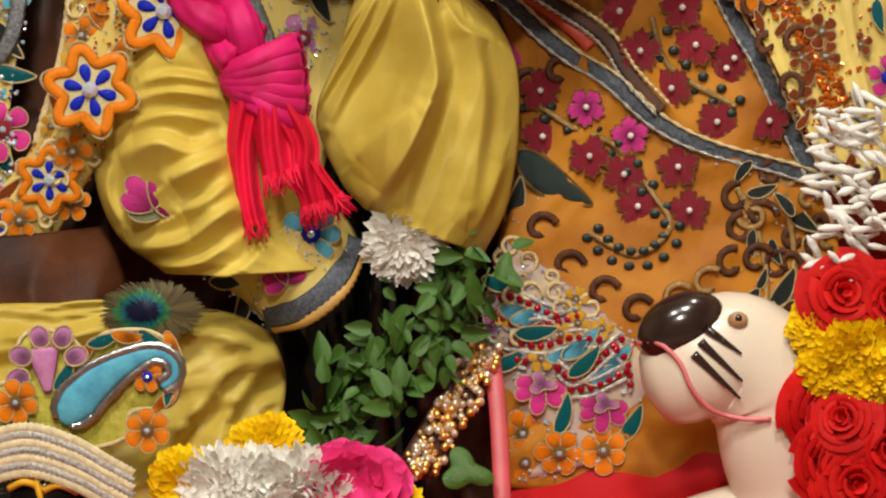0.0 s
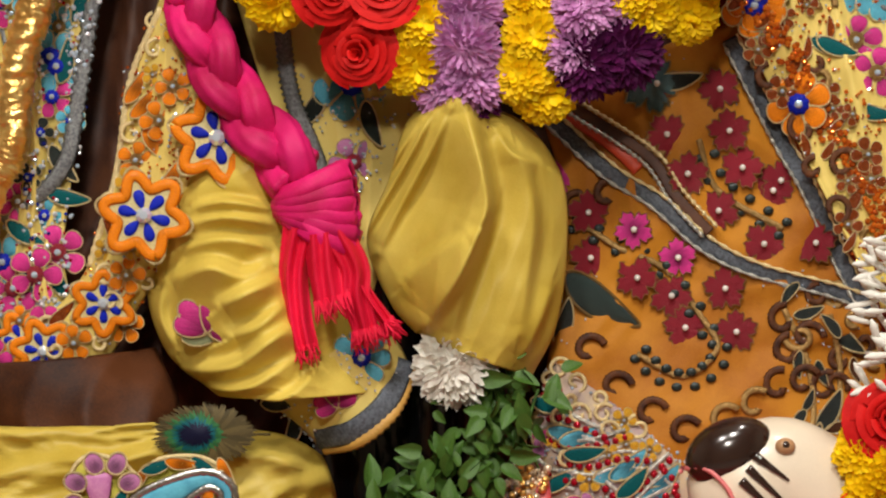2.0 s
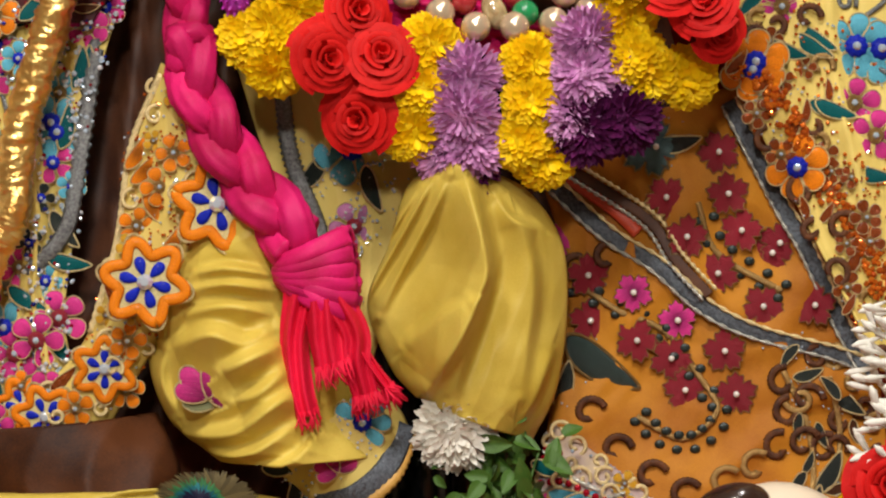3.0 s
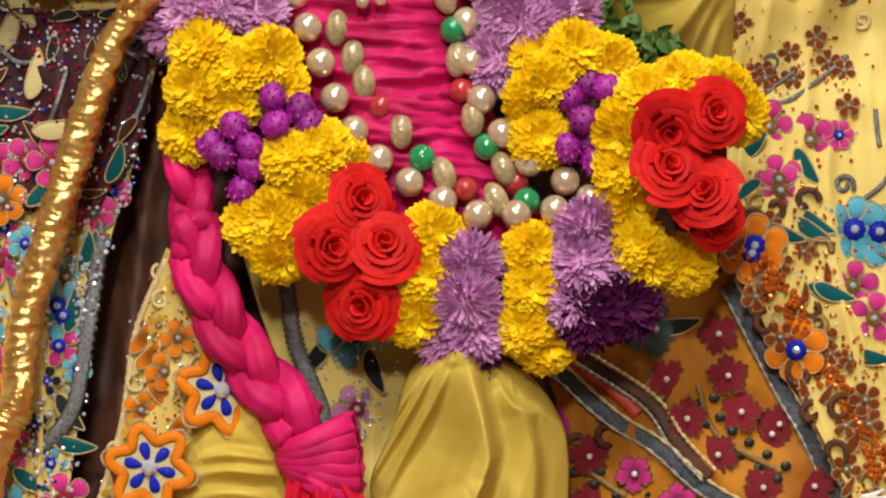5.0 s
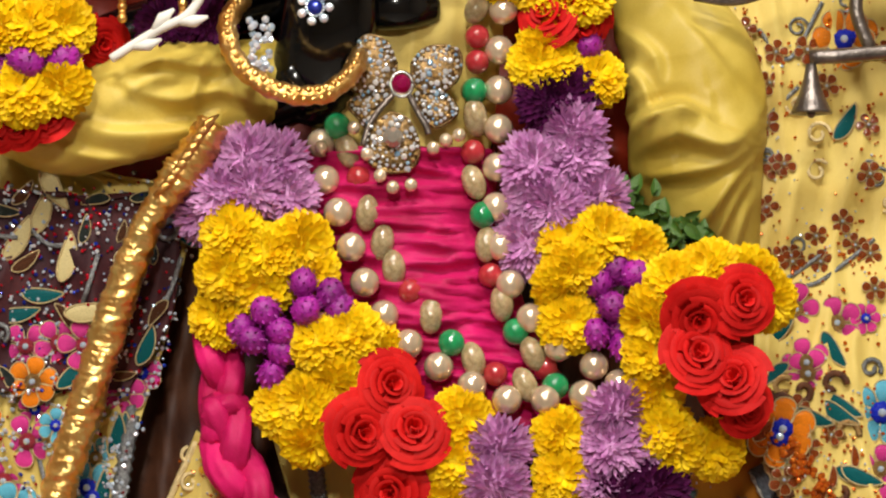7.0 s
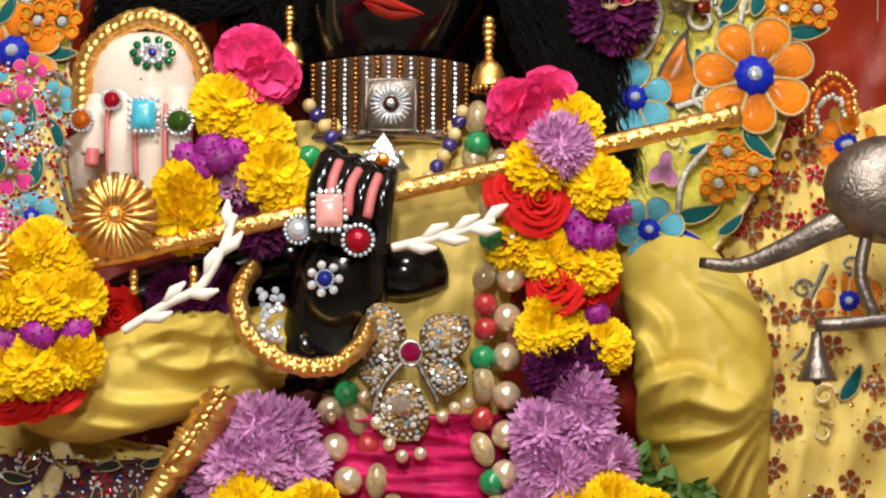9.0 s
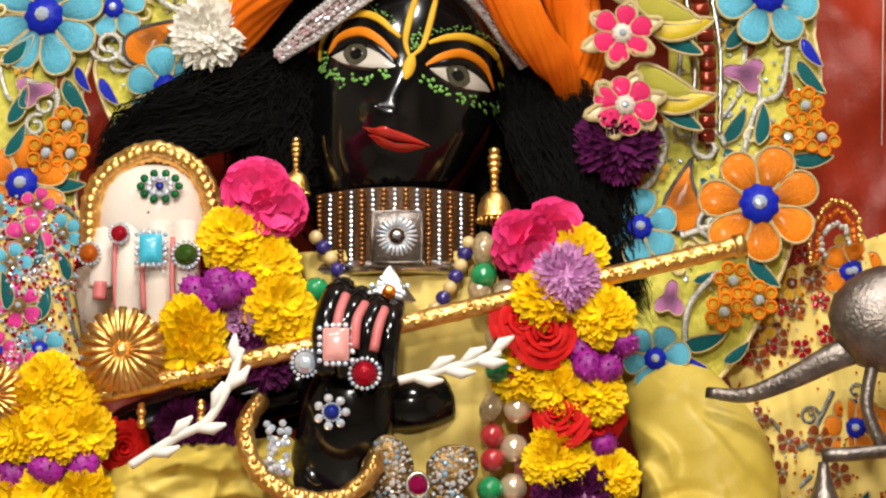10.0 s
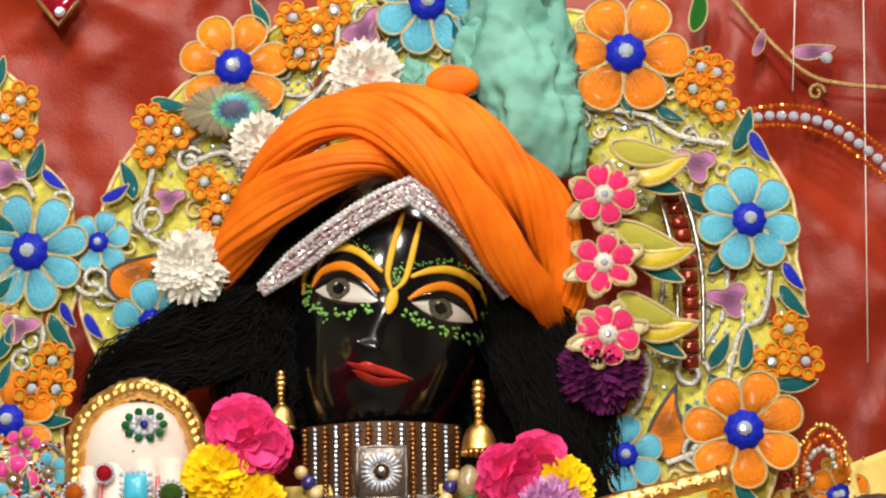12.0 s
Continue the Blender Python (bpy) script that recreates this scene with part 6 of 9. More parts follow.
def jag_outline(n=50, tips=5):
    t = np.linspace(0, 2 * np.pi, n, endpoint=False)
    r = 0.33 + 0.15 * abs(np.cos(tips * t / 2)) ** 0.8 + 0.05 * np.cos(3 * tips * t)
    return np.stack([r * np.cos(t), r * np.sin(t)], 1)


PETAL, LEAFM = {}, {}


def petal_mesh(material, cordm, n):
    key = (material.name, n)
    if key not in PETAL:
        w = min(0.22, 0.43 * math.tan(math.pi / n) * 0.92)
        PETAL[key] = Shape().puff((0, 0, 0), drop_outline(0.10, 0.5, w, 26, 0.7), 0.028, 0, cord=0.013).data("petal", [material, cordm])
    return PETAL[key]


def motif(name, material, outline, h=0.03, cord=0.022, cordm=GOLD_CORD):
    key = (name, material.name, cordm.name)
    if key not in LEAFM:
        LEAFM[key] = Shape().puff((0, 0, 0), outline, h, 0, cord=cord).data(name, [material, cordm])
    return LEAFM[key]


CENTRE = {}


def flower_motif(parent, place, radius, petals=7, material=E_BLUE, heart=E_NAVY, stone=STONES, cordm=GOLD_CORD, deg=None):
    key = (heart.name, stone.name)
    if key not in CENTRE:
        s = Shape().puff((0, -0.03, 0), [(0.16 * math.cos(t) * (1 + 0.06 * math.cos(9 * t)), 0.16 * math.sin(t) * (1 + 0.06 * math.cos(9 * t))) for t in np.linspace(0, 2 * math.pi, 40, endpoint=False)], 0.06, 0)
        s.gem((0, -0.09, 0), 0.065, 1, 8)
        CENTRE[key] = s.data("flower_centre", [heart, stone])
    f = part("enamel_flower", CENTRE[key], None, parent)
    facing(f, place, frng.uniform(0, 360) if deg is None else deg, radius * 2, frng.uniform(-5, 5), frng.uniform(-6, 6))
    m = petal_mesh(material, cordm, petals)
    for i in range(petals):
        p = part("petal", m, None, f)
        p.matrix_basis = pose(0, 0, 0, 0, 360 / petals * i + frng.uniform(-4, 4), 0) @ Matrix.Scale(frng.uniform(0.94, 1.05), 4)
    return f


def stick(parent, name, mesh, place, deg, size):
    return facing(part(name, mesh, None, parent), place, -deg, size, frng.uniform(-4, 4), frng.uniform(-5, 5))


def leaves(parent, rows, material=E_TEAL):
    for place, deg, size in rows:
        stick(parent, "enamel_leaf", motif("enamel_leaf", material, leaf_outline()), place, deg, size)


def loop_flower_mesh(material):
    """A cluster of stitched cord loops round a clear stone."""
    t = np.linspace(0, 2 * np.pi, 17)
    shape = Shape()
    for i in range(6):
        a = 2 * math.pi * i / 6 + 0.3
        shape.tube(np.stack([0.36 * math.cos(a) + 0.15 * np.cos(t), np.full(17, -0.04), 0.36 * math.sin(a) + 0.15 * np.sin(t)], 1), 0.044, 0, 6, 0.8)
        shape.puff((0.36 * math.cos(a), 0, 0.36 * math.sin(a)), [(0.12 * math.cos(q), 0.12 * math.sin(q)) for q in t[:-1]], 0.02, 2)
    shape.gem((0, -0.05, 0), 0.14, 1, 8)
    return shape.data("loop_flower", [material, STONES, E_GOLD])


LOOPS = {}


def small_flowers(parent, radius, *places, material=E_ORANGE):
    if material.name not in LOOPS:
        LOOPS[material.name] = loop_flower_mesh(material)
    for p in places:
        facing(part("loop_flower", LOOPS[material.name], None, parent), np.array(p) + (0, -0.003, 0), frng.uniform(0, 360), radius * 2.0, frng.uniform(-5, 5), frng.uniform(-6, 6))


def cord(parent, pts, r=0.0022, material=SILVER_CORD, name="sequin_cord"):
    p = curve(pts, 60)
    return part(name, Shape().tube(p, r, 0, 8, 0.35, lambda s, a: 1 + 0.2 * np.sin(190 * s)), material, parent)


def curl(parent, place, r, deg, turns=1.3, material=SILVER_CORD, w=0.0020, name="curl"):
    t = np.linspace(0, 1, 40)
    a = np.radians(deg) + turns * 2 * np.pi * t
    q = np.stack([r * (1 - 0.72 * t) * np.cos(a), 0 * t, r * (1 - 0.72 * t) * np.sin(a)], 1) + np.array(place)
    return part(name, Shape().tube(q, w, 0, 6, 0.4, lambda s, b: 1 + 0.2 * np.sin(120 * s)), material, parent)


def scatter(parent, grid, count, r, material, name, label, seed, lo=(0.02, 0.02), hi=(0.98, 0.98)):
    g = np.asarray(grid)
    q = np.random.default_rng(seed)
    s = Shape()
    near = [c.matrix_basis.translation for c in parent.children if c.name.split(".")[0] in ("enamel_flower", "enamel_leaf")]
    for i in range(count):
        if near and i % 8:
            m = near[q.integers(len(near))]
            a, d = q.uniform(0, 6.283), abs(q.normal(0.0180, 0.0054))
            s.gem(front_of(g, m.x + d * math.cos(a), m.z + d * math.sin(a), 0.002), r * q.uniform(0.45, 0.9), 0, 6, (q.normal(0, 0.4), -1, q.normal(0, 0.4)))
            continue
        u, v = int(q.uniform(lo[0], hi[0]) * (g.shape[0] - 1)), int(q.uniform(lo[1], hi[1]) * (g.shape[1] - 1))
        s.gem(g[u, v] + np.array((q.normal(0, 0.002), -0.001, q.normal(0, 0.002))), r * q.uniform(0.35, 0.8), 0, 6, (q.normal(0, 0.35), -1, q.normal(0, 0.35)))
    return tagged(part(name, s, material, parent, label), kind="stuff")


def fill(parent, grid, count, seed, gap, lo=(0, 0), hi=(1, 1), choices="lpbocs"):
    """More of the same embroidery between the large motifs, clear of one another."""
    r = random.Random(seed)
    taken = [c.matrix_basis.translation for c in parent.children if c.type == "MESH" and c.name.split(".")[0] in ("enamel_flower", "enamel_leaf", "curl", "loop_flower")]
    taken = [(t.x, t.z) for t in taken]
    g = np.asarray(grid)
    cordm = HALO_CORD if parent in (halo, side_halo) else SILVER_CORD
    for i in range(count * 6):
        q = g[int(r.uniform(lo[0], hi[0]) * (g.shape[0] - 1)), int(r.uniform(lo[1], hi[1]) * (g.shape[1] - 1))]
        if count <= 0 or any((q[0] - x) ** 2 + (q[2] - z) ** 2 < gap * gap for x, z in taken):
            continue
        taken.append((q[0], q[2]))
        count -= 1
        p = q + np.array((0, -0.003, 0))
        k = r.choice(choices)
        if k == "l":
            leaves(parent, ((p, r.uniform(0, 360), r.uniform(0.0225, 0.0360)),), r.choice((E_TEAL, E_TEAL, E_BLACKGREEN)))
        elif k == "c":
            curl(parent, p, r.uniform(0.0072, 0.0126), r.uniform(0, 360), 1.2, cordm)
        elif k == "s":
            d = r.uniform(0, 6.28)
            e = np.array((math.cos(d), 0, math.sin(d))) * 0.0225
            cord(parent, [front_of(grid, *(p - e)[[0, 2]], 0.002), p, front_of(grid, *(p + e * 0.8 + np.array((0, 0, 0.0099)))[[0, 2]], 0.002)], 0.0019, cordm)
        elif k == "g":
            curl(parent, p, r.uniform(0.0063, 0.0108), r.uniform(0, 360), 1.1, GOLD_CORD, 0.0016)
        elif k == "t":
            leaves(parent, ((p, r.uniform(40, 140), r.uniform(0.0180, 0.0270)),), AMB)
        elif k == "y":
            flower_motif(parent, p, r.uniform(0.0080, 0.0110), 5, E_GOLD, E_BRASS)
        elif k == "d":
            curl(parent, p, r.uniform(0.0081, 0.0135), r.uniform(0, 360), 0.8, r.choice((E_BRASS, E_BROWN, E_BROWN)), 0.0028)
        elif k == "e":
            leaves(parent, ((p, r.uniform(0, 360), r.uniform(0.0180, 0.0270)),), r.choice((E_BLACKGREEN, E_BROWN)))
        elif k == "a":
            flower_motif(parent, p, r.uniform(0.0090, 0.0135), 5, AMB, E_BRASS)
        else:
            flower_motif(parent, p, r.uniform(0.0117, 0.0180), r.choice((5, 6)), {"p": E_PINK, "b": E_BLUE, "o": E_ORANGE}[k], r.choice((E_NAVY, E_BRASS)))


LOTUS = lotus_mesh()

# ---- halo panel ----
flower_motif(halo, (0.156, 0.060, 1.589), 0.0531, 6, E_ORANGE)
flower_motif(halo, (0.255, 0.058, 1.442), 0.0450, 7, E_BLUE)
flower_motif(halo, (0.243, 0.046, 1.263), 0.0504, 7, E_ORANGE)
flower_motif(halo, (0.144, 0.044, 1.244), 0.0324, 6, E_BLUE)
flower_motif(halo, (-0.013, 0.060, 1.638), 0.0495, 7, E_BLUE)
flower_motif(halo, (-0.179, 0.060, 1.584), 0.0504, 7, E_ORANGE)
flower_motif(halo, (-0.247, 0.052, 1.363), 0.0360, 6, E_BLUE)
flower_motif(halo, (-0.294, 0.060, 1.434), 0.0270, 6, E_BLUE)
flower_motif(halo, (0.155, 0.040, 1.135), 0.0279, 6, E_BLUE)
leaves(halo, (((0.123, 0.060, 1.579), 20, 0.0427), ((0.211, 0.060, 1.583), 25, 0.0405), ((0.156, 0.060, 1.552), -88, 0.0427), ((0.192, 0.060, 1.534), -30, 0.0279), ((0.217, 0.060, 1.455), -25, 0.0414),
              ((0.232, 0.060, 1.411), 55, 0.0369), ((0.255, 0.060, 1.520), 68, 0.0405), ((0.289, 0.060, 1.371), -50, 0.0360)))
leaves(halo, (((0.227, 0.056, 1.330), 58, 0.0351), ((0.249, 0.056, 1.332), 82, 0.0360), ((0.289, 0.056, 1.301), 4, 0.0360), ((0.227, 0.054, 1.293), -52, 0.0414), ((0.203, 0.054, 1.277), -45, 0.0234),
              ((0.245, 0.046, 1.205), -45, 0.0360), ((0.196, 0.044, 1.148), 16, 0.0382), ((0.199, 0.046, 1.202), 24, 0.0225), ((0.223, 0.044, 1.139), 40, 0.0270)))
leaves(halo, (((-0.268, 0.060, 1.488), 110, 0.0360), ((-0.289, 0.060, 1.330), 55, 0.0337), ((-0.142, 0.060, 1.548), 70, 0.0270), ((-0.156, 0.060, 1.629), 110, 0.0360), ((-0.234, 0.060, 1.552), -12, 0.0324),
              ((-0.036, 0.060, 1.611), 62, 0.0450), ((0.006, 0.060, 1.615), -60, 0.0405), ((-0.269, 0.060, 1.370), 20, 0.0225), ((-0.274, 0.060, 1.409), 18, 0.0270)))
leaves(halo, (((0.266, 0.058, 1.504), -60, 0.0324), ((0.290, 0.058, 1.392), -55, 0.0297), ((-0.279, 0.058, 1.475), 30, 0.0279), ((-0.298, 0.058, 1.361), -55, 0.0279), ((0.183, 0.044, 1.131), -20, 0.0315)), E_NAVY)
small_flowers(halo, 0.0153, (0.212, 0.060, 1.556), (0.235, 0.060, 1.541), (0.220, 0.060, 1.575), (0.284, 0.056, 1.347), (0.269, 0.056, 1.320), (0.297, 0.056, 1.320), (0.233, 0.060, 1.570))
small_flowers(halo, 0.0153, (0.220, 0.045, 1.199), (0.212, 0.044, 1.173), (0.241, 0.045, 1.183), (-0.251, 0.060, 1.538), (-0.227, 0.060, 1.528), (-0.250, 0.060, 1.512), (-0.186, 0.058, 1.468), (-0.204, 0.058, 1.483), (-0.193, 0.056, 1.450))
small_flowers(halo, 0.0153, (-0.128, 0.060, 1.626), (-0.107, 0.060, 1.615), (-0.123, 0.060, 1.595), (-0.093, 0.060, 1.632), (-0.089, 0.060, 1.587))
for p, d, s in (((0.213, 0.060, 1.492), 150, 0.0427), ((0.236, 0.060, 1.375), 170, 0.0427), ((-0.234, 0.058, 1.470), 20, 0.0315), ((-0.067, 0.060, 1.614), 60, 0.0495), ((-0.200, 0.056, 1.446), 60, 0.0270), ((0.168, 0.042, 1.183), 80, 0.0360)):
    stick(halo, "bud", motif("bud", E_MAUVE, lobes_outline()), p, d, s)
for p, d, s in (((0.179, 0.052, 1.269), 5, 0.0585), ((-0.262, 0.058, 1.408), -40, 0.0540)):
    stick(halo, "paisley", motif("paisley", E_ORANGE, paisley_outline(), 0.05, 0.03, SILVER_CORD), p, d, s)
for pts in ([(0.122, 0.060, 1.543), (0.170, 0.060, 1.535), (0.198, 0.060, 1.517), (0.241, 0.060, 1.508)], [(0.272, 0.058, 1.398), (0.264, 0.058, 1.360), (0.244, 0.058, 1.346), (0.230, 0.056, 1.298)],
            [(0.124, 0.050, 1.276), (0.152, 0.050, 1.280), (0.167, 0.050, 1.313), (0.163, 0.052, 1.332)], [(0.179, 0.044, 1.146), (0.184, 0.044, 1.179), (0.208, 0.046, 1.207)],
            [(-0.138, 0.058, 1.538), (-0.118, 0.058, 1.552), (-0.094, 0.058, 1.582), (-0.088, 0.058, 1.642)], [(-0.300, 0.058, 1.400), (-0.272, 0.058, 1.385), (-0.233, 0.056, 1.408)], [(-0.248, 0.058, 1.496), (-0.258, 0.058, 1.447), (-0.233, 0.056, 1.427)],
            [(0.178, 0.048, 1.237), (0.211, 0.048, 1.246), (0.222, 0.048, 1.232)], [(-0.219, 0.058, 1.500), (-0.186, 0.056, 1.509), (-0.171, 0.056, 1.489)]):
    cord(halo, pts, 0.0026, HALO_CORD)
for p, r, d in (((0.201, 0.050, 1.312), 0.0153, 0), ((-0.250, 0.057, 1.454), 0.0162, 90), ((-0.116, 0.058, 1.590), 0.0135, 0), ((-0.298, 0.058, 1.402), 0.0153, 180), ((0.204, 0.048, 1.246), 0.0135, 60), ((-0.217, 0.058, 1.503), 0.0117, 30)):
    curl(halo, p, r, d, 1.3, HALO_CORD, 0.0024)
s = Shape()
hq = np.random.default_rng(8)
for i in range(1500):
    a = hq.uniform(radians(-50), radians(200))
    j = np.argmin(abs(ang - a))
    r = inner[j] + (outer[j] - inner[j]) * hq.uniform(0.05, 0.95)
    s.gem(HALO + np.array((r * math.cos(a), -0.009 - 0.02 * max(0, -math.sin(a)), r * math.sin(a))), hq.uniform(0.0009, 0.0025), 0, 6, (hq.normal(0, 0.3), -1, hq.normal(0, 0.3)))
tagged(part("rhinestones", s, STONES, halo), kind="stuff")
# band of square red stones
rb = curve([(0.187, 0.054, 1.474), (0.197, 0.052, 1.437), (0.203, 0.050, 1.388), (0.201, 0.050, 1.321)], 14)
for q in rb:
    part("red_stone", Shape().puff(q, [(-0.0067, -0.0054), (0, -0.0058), (0.0067, -0.0054), (0.0072, 0), (0.0067, 0.0054), (0, 0.0058), (-0.0067, 0.0054), (-0.0072, 0)], 0.004, 0), jewels("brown_red_stones", (0.36, 0.05, 0.015), (0.16, 0.015, 0.008), 0.12, 0.5), halo)
for off in (-0.0108, 0.0108):
    part("stone_row", Shape().tube(curve(rb + (off, 0, 0), 50), 0.0022, 0, 7, 1.0, lambda s, a: 1 + 0.35 * np.sin(150 * s)), SILVER, halo)

# pink flower plaques on lime leaves, standing out beside the turban
plq = motif("plaque_base", mat("cream_padding", (0.80, 0.70, 0.46), 0.45), lobes_outline(48, 6), 0.05, 0.035)
for p, q, d in (((0.131, 0.005, 1.455), (0.166, 0.015, 1.490), 30), ((0.129, 0.005, 1.398), (0.166, 0.015, 1.418), 20), ((0.131, 0.008, 1.339), (0.166, 0.018, 1.357), 15)):
    root = thing("flower_plaque", "padded plaque with a crimson pink flower on lime leaves", "ornament", "flower plaques")
    stick(root, "base", plq, np.array(p) + (0, 0.004, 0), d, 0.0720)
    flower_motif(root, p, 0.0255, 6, E_ROSE, mat("pale_heart", (0.7, 0.6, 0.5), 0.4), STONES)
    stick(root, "lime_leaf", motif("lime_leaf", E_LIME, leaf_outline(), 0.05, 0.03), np.array(q), d - 40, 0.0585)
    stick(root, "lime_leaf", motif("lime_leaf", mat("yellow_enamel", (0.75, 0.55, 0.03), 0.25, coat=0.4), leaf_outline(), 0.05, 0.03), np.array(q) + (0.0135, 0.002, -0.0135), d - 10, 0.0540)
    stick(root, "dark_leaf", motif("enamel_leaf", E_TEAL, leaf_outline()), np.array(q) + (0.0081, 0.006, -0.0225), d - 55, 0.0495)

# ---- companion's panel, palm and sleeve ----
flower_motif(side_halo, (-0.352, 0.060, 1.427), 0.0504, 8, E_BLUE)
flower_motif(side_halo, (-0.368, 0.060, 1.284), 0.0427, 6, E_ORANGE)
leaves(side_halo, (((-0.347, 0.060, 1.506), 70, 0.0360), ((-0.326, 0.060, 1.356), -55, 0.0382), ((-0.371, 0.060, 1.351), 65, 0.0360), ((-0.373, 0.060, 1.321), 60, 0.0315), ((-0.378, 0.060, 1.452), -30, 0.0405), ((-0.380, 0.060, 1.583), 70, 0.0315), ((-0.333, 0.060, 1.283), -5, 0.0360), ((-0.373, 0.060, 1.397), 40, 0.0360)))
leaves(side_halo, (((-0.333, 0.060, 1.488), -40, 0.0270), ((-0.320, 0.060, 1.372), -60, 0.0252)), E_NAVY)
small_flowers(side_halo, 0.0162, (-0.361, 0.060, 1.558), (-0.362, 0.060, 1.529), (-0.331, 0.060, 1.333), (-0.348, 0.060, 1.310), (-0.374, 0.060, 1.543), (-0.328, 0.060, 1.309))
for p, d, s in (((-0.361, 0.060, 1.363), 10, 0.0405), ((-0.371, 0.060, 1.494), -10, 0.0360)):
    stick(side_halo, "bud", motif("bud", E_MAUVE, lobes_outline()), p, d, s)
for pts in ([(-0.367, 0.060, 1.372), (-0.341, 0.060, 1.362), (-0.347, 0.060, 1.324), (-0.366, 0.060, 1.305)], [(-0.388, 0.060, 1.504), (-0.359, 0.060, 1.489), (-0.349, 0.060, 1.474)]):
    cord(side_halo, pts, 0.0026, HALO_CORD)

g_halo = np.stack([HALO + np.stack([(inner + (outer - inner) * t) * np.cos(ang), -0.008 - 0.02 * np.clip(-np.sin(ang), 0, 1), (inner + (outer - inner) * t) * np.sin(ang)], 1) for t in np.linspace(0.06, 0.94, 24)])
fill(halo, g_halo, 150, 21, 0.0140, (0, 0.05), (1, 1), "ccssggty")
g_side = np.stack([o_ + (-0.008 - 0.011 * i, -0.006, 0) for i in range(9)])
fill(side_halo, g_side, 46, 22, 0.0150, (0, 0.05), (1, 1), "ccsggty")
palm = Shape()
pc = np.array((-0.253, 0.012, 1.244))
po = [(0.0450 * math.copysign(abs(math.cos(t)) ** 0.75, math.cos(t)), 0.0486 * (math.sin(t) if math.sin(t) > 0 else 0.75 * math.sin(t))) for t in np.linspace(0, 2 * math.pi, 60, endpoint=False)]
palm.puff(pc, po, 0.030, 0, rings=12)
palm.tube(curve([(-0.268, -0.006, 1.239), (-0.268, -0.016, 1.201), (-0.269, -0.012, 1.161)], 16), 0.0112, 0, 14)
palm.tube(curve([(-0.244, -0.010, 1.238), (-0.244, -0.020, 1.201), (-0.244, -0.016, 1.156)], 16), 0.0117, 0, 14)
palm.tube(curve([(-0.224, -0.008, 1.239), (-0.222, -0.018, 1.201), (-0.220, -0.012, 1.161)], 16), 0.0108, 0, 14)
palm.tube(curve([(-0.288, 0.000, 1.235), (-0.291, -0.006, 1.212), (-0.292, -0.006, 1.189)], 16), 0.0099, 0, 14)
for a_ in ((-0.256, -0.026, 1.218), (-0.232, -0.028, 1.213), (-0.279, -0.018, 1.219), (-0.213, -0.018, 1.219)):
    palm.tube(curve([np.array(a_) + (0, 0, 0.0135), np.array(a_) + (0, -0.003, -0.0180), np.array(a_) + (0.0013, 0.0, -0.0495)], 12), 0.0020, 1, 6)
palm.tube(curve([np.array((-0.291, -0.012, 1.193)), np.array((-0.292, -0.012, 1.179))], 6), 0.0058, 1, 12)
# arm and body of the companion behind the panel's edge
palm.tube(curve([(-0.255, 0.030, 1.207), (-0.331, 0.080, 1.176), (-0.449, 0.100, 1.127), (-0.48, 0.10, 0.9)], 14), 0.032, 0, 14)
palm.tube(curve([(-0.52, 0.10, 1.15), (-0.52, 0.10, 0.7), (-0.50, 0.10, 0.24)], 12), [0.05, 0.08, 0.08, 0.08, 0.08, 0.08, 0.09, 0.09, 0.09, 0.1, 0.1, 0.1], 0, 20)
tagged(part("companion_statue", palm, [WHITE_STONE, PINK_PAINT]), "white marble statue with a raised palm painted with pink lines", "statue")

arch = thing("palm_arch", "hammered gold arch framing the raised palm", "ornament")
ap = curve([(-0.302, 0.000, 1.226), (-0.300, 0.000, 1.263), (-0.282, 0.000, 1.288), (-0.250, 0.000, 1.301), (-0.218, 0.000, 1.286), (-0.204, 0.000, 1.258), (-0.201, 0.000, 1.226)], 60)
part("arch_band", Shape().tube(ap, 0.0090, 0, 12, 0.7, lambda s, a: 1 + 0.16 * np.sin(70 * s) * np.sin(2 * a) + 0.1 * np.sin(160 * s)), GOLD, arch)
s = Shape()
for i, q in enumerate(ap[::2]):
    s.ball(q + (0, -0.0054, 0), (0.0054, 0.0040, 0.0054), 0, 8, 6)
tagged(part("arch_beading", s, GOLD, arch), kind="stuff")
ring_jewel((-0.275, -0.028, 1.230), 0.0067, RUBY, "gold ring with a round red stone")
ring_jewel((-0.248, -0.040, 1.216), 0.0112, mat("turquoise", (0.05, 0.45, 0.62), 0.35, coat=0.3), "ring with a square turquoise stone", True)
ring_jewel((-0.221, -0.034, 1.212), 0.0090, jewels("olive_stone", (0.08, 0.16, 0.03), (0.03, 0.09, 0.01), 0.06, 0.5), "ring with a round green stone")
ring_jewel((-0.300, -0.020, 1.215), 0.0076, AMBER, "ring with a round amber stone")
js = thing("palm_jewel", "cluster jewel of green and clear stones on the palm", "jewel")
s, s2 = Shape(), Shape()
jc = np.array((-0.244, -0.020, 1.269))
for i in range(10):
    a = 2 * math.pi * i / 10
    s.gem(jc + (0.0153 * math.cos(a), 0, 0.0108 * math.sin(a)), 0.0036, 0, 7)
    s2.gem(jc + (0.0090 * math.cos(a + 0.3), -0.001, 0.0067 * math.sin(a + 0.3)), 0.0027, 0, 7)
part("green_stones", s, jewels("emeralds", (0.01, 0.22, 0.07), (0.01, 0.10, 0.03), 0.08, 0.4), js)
part("clear_stones", s2, STONES, js)
part("centre_stone", Shape().gem(jc + (0, -0.002, 0), 0.0036, 0, 8), SAPPHIRE, js)

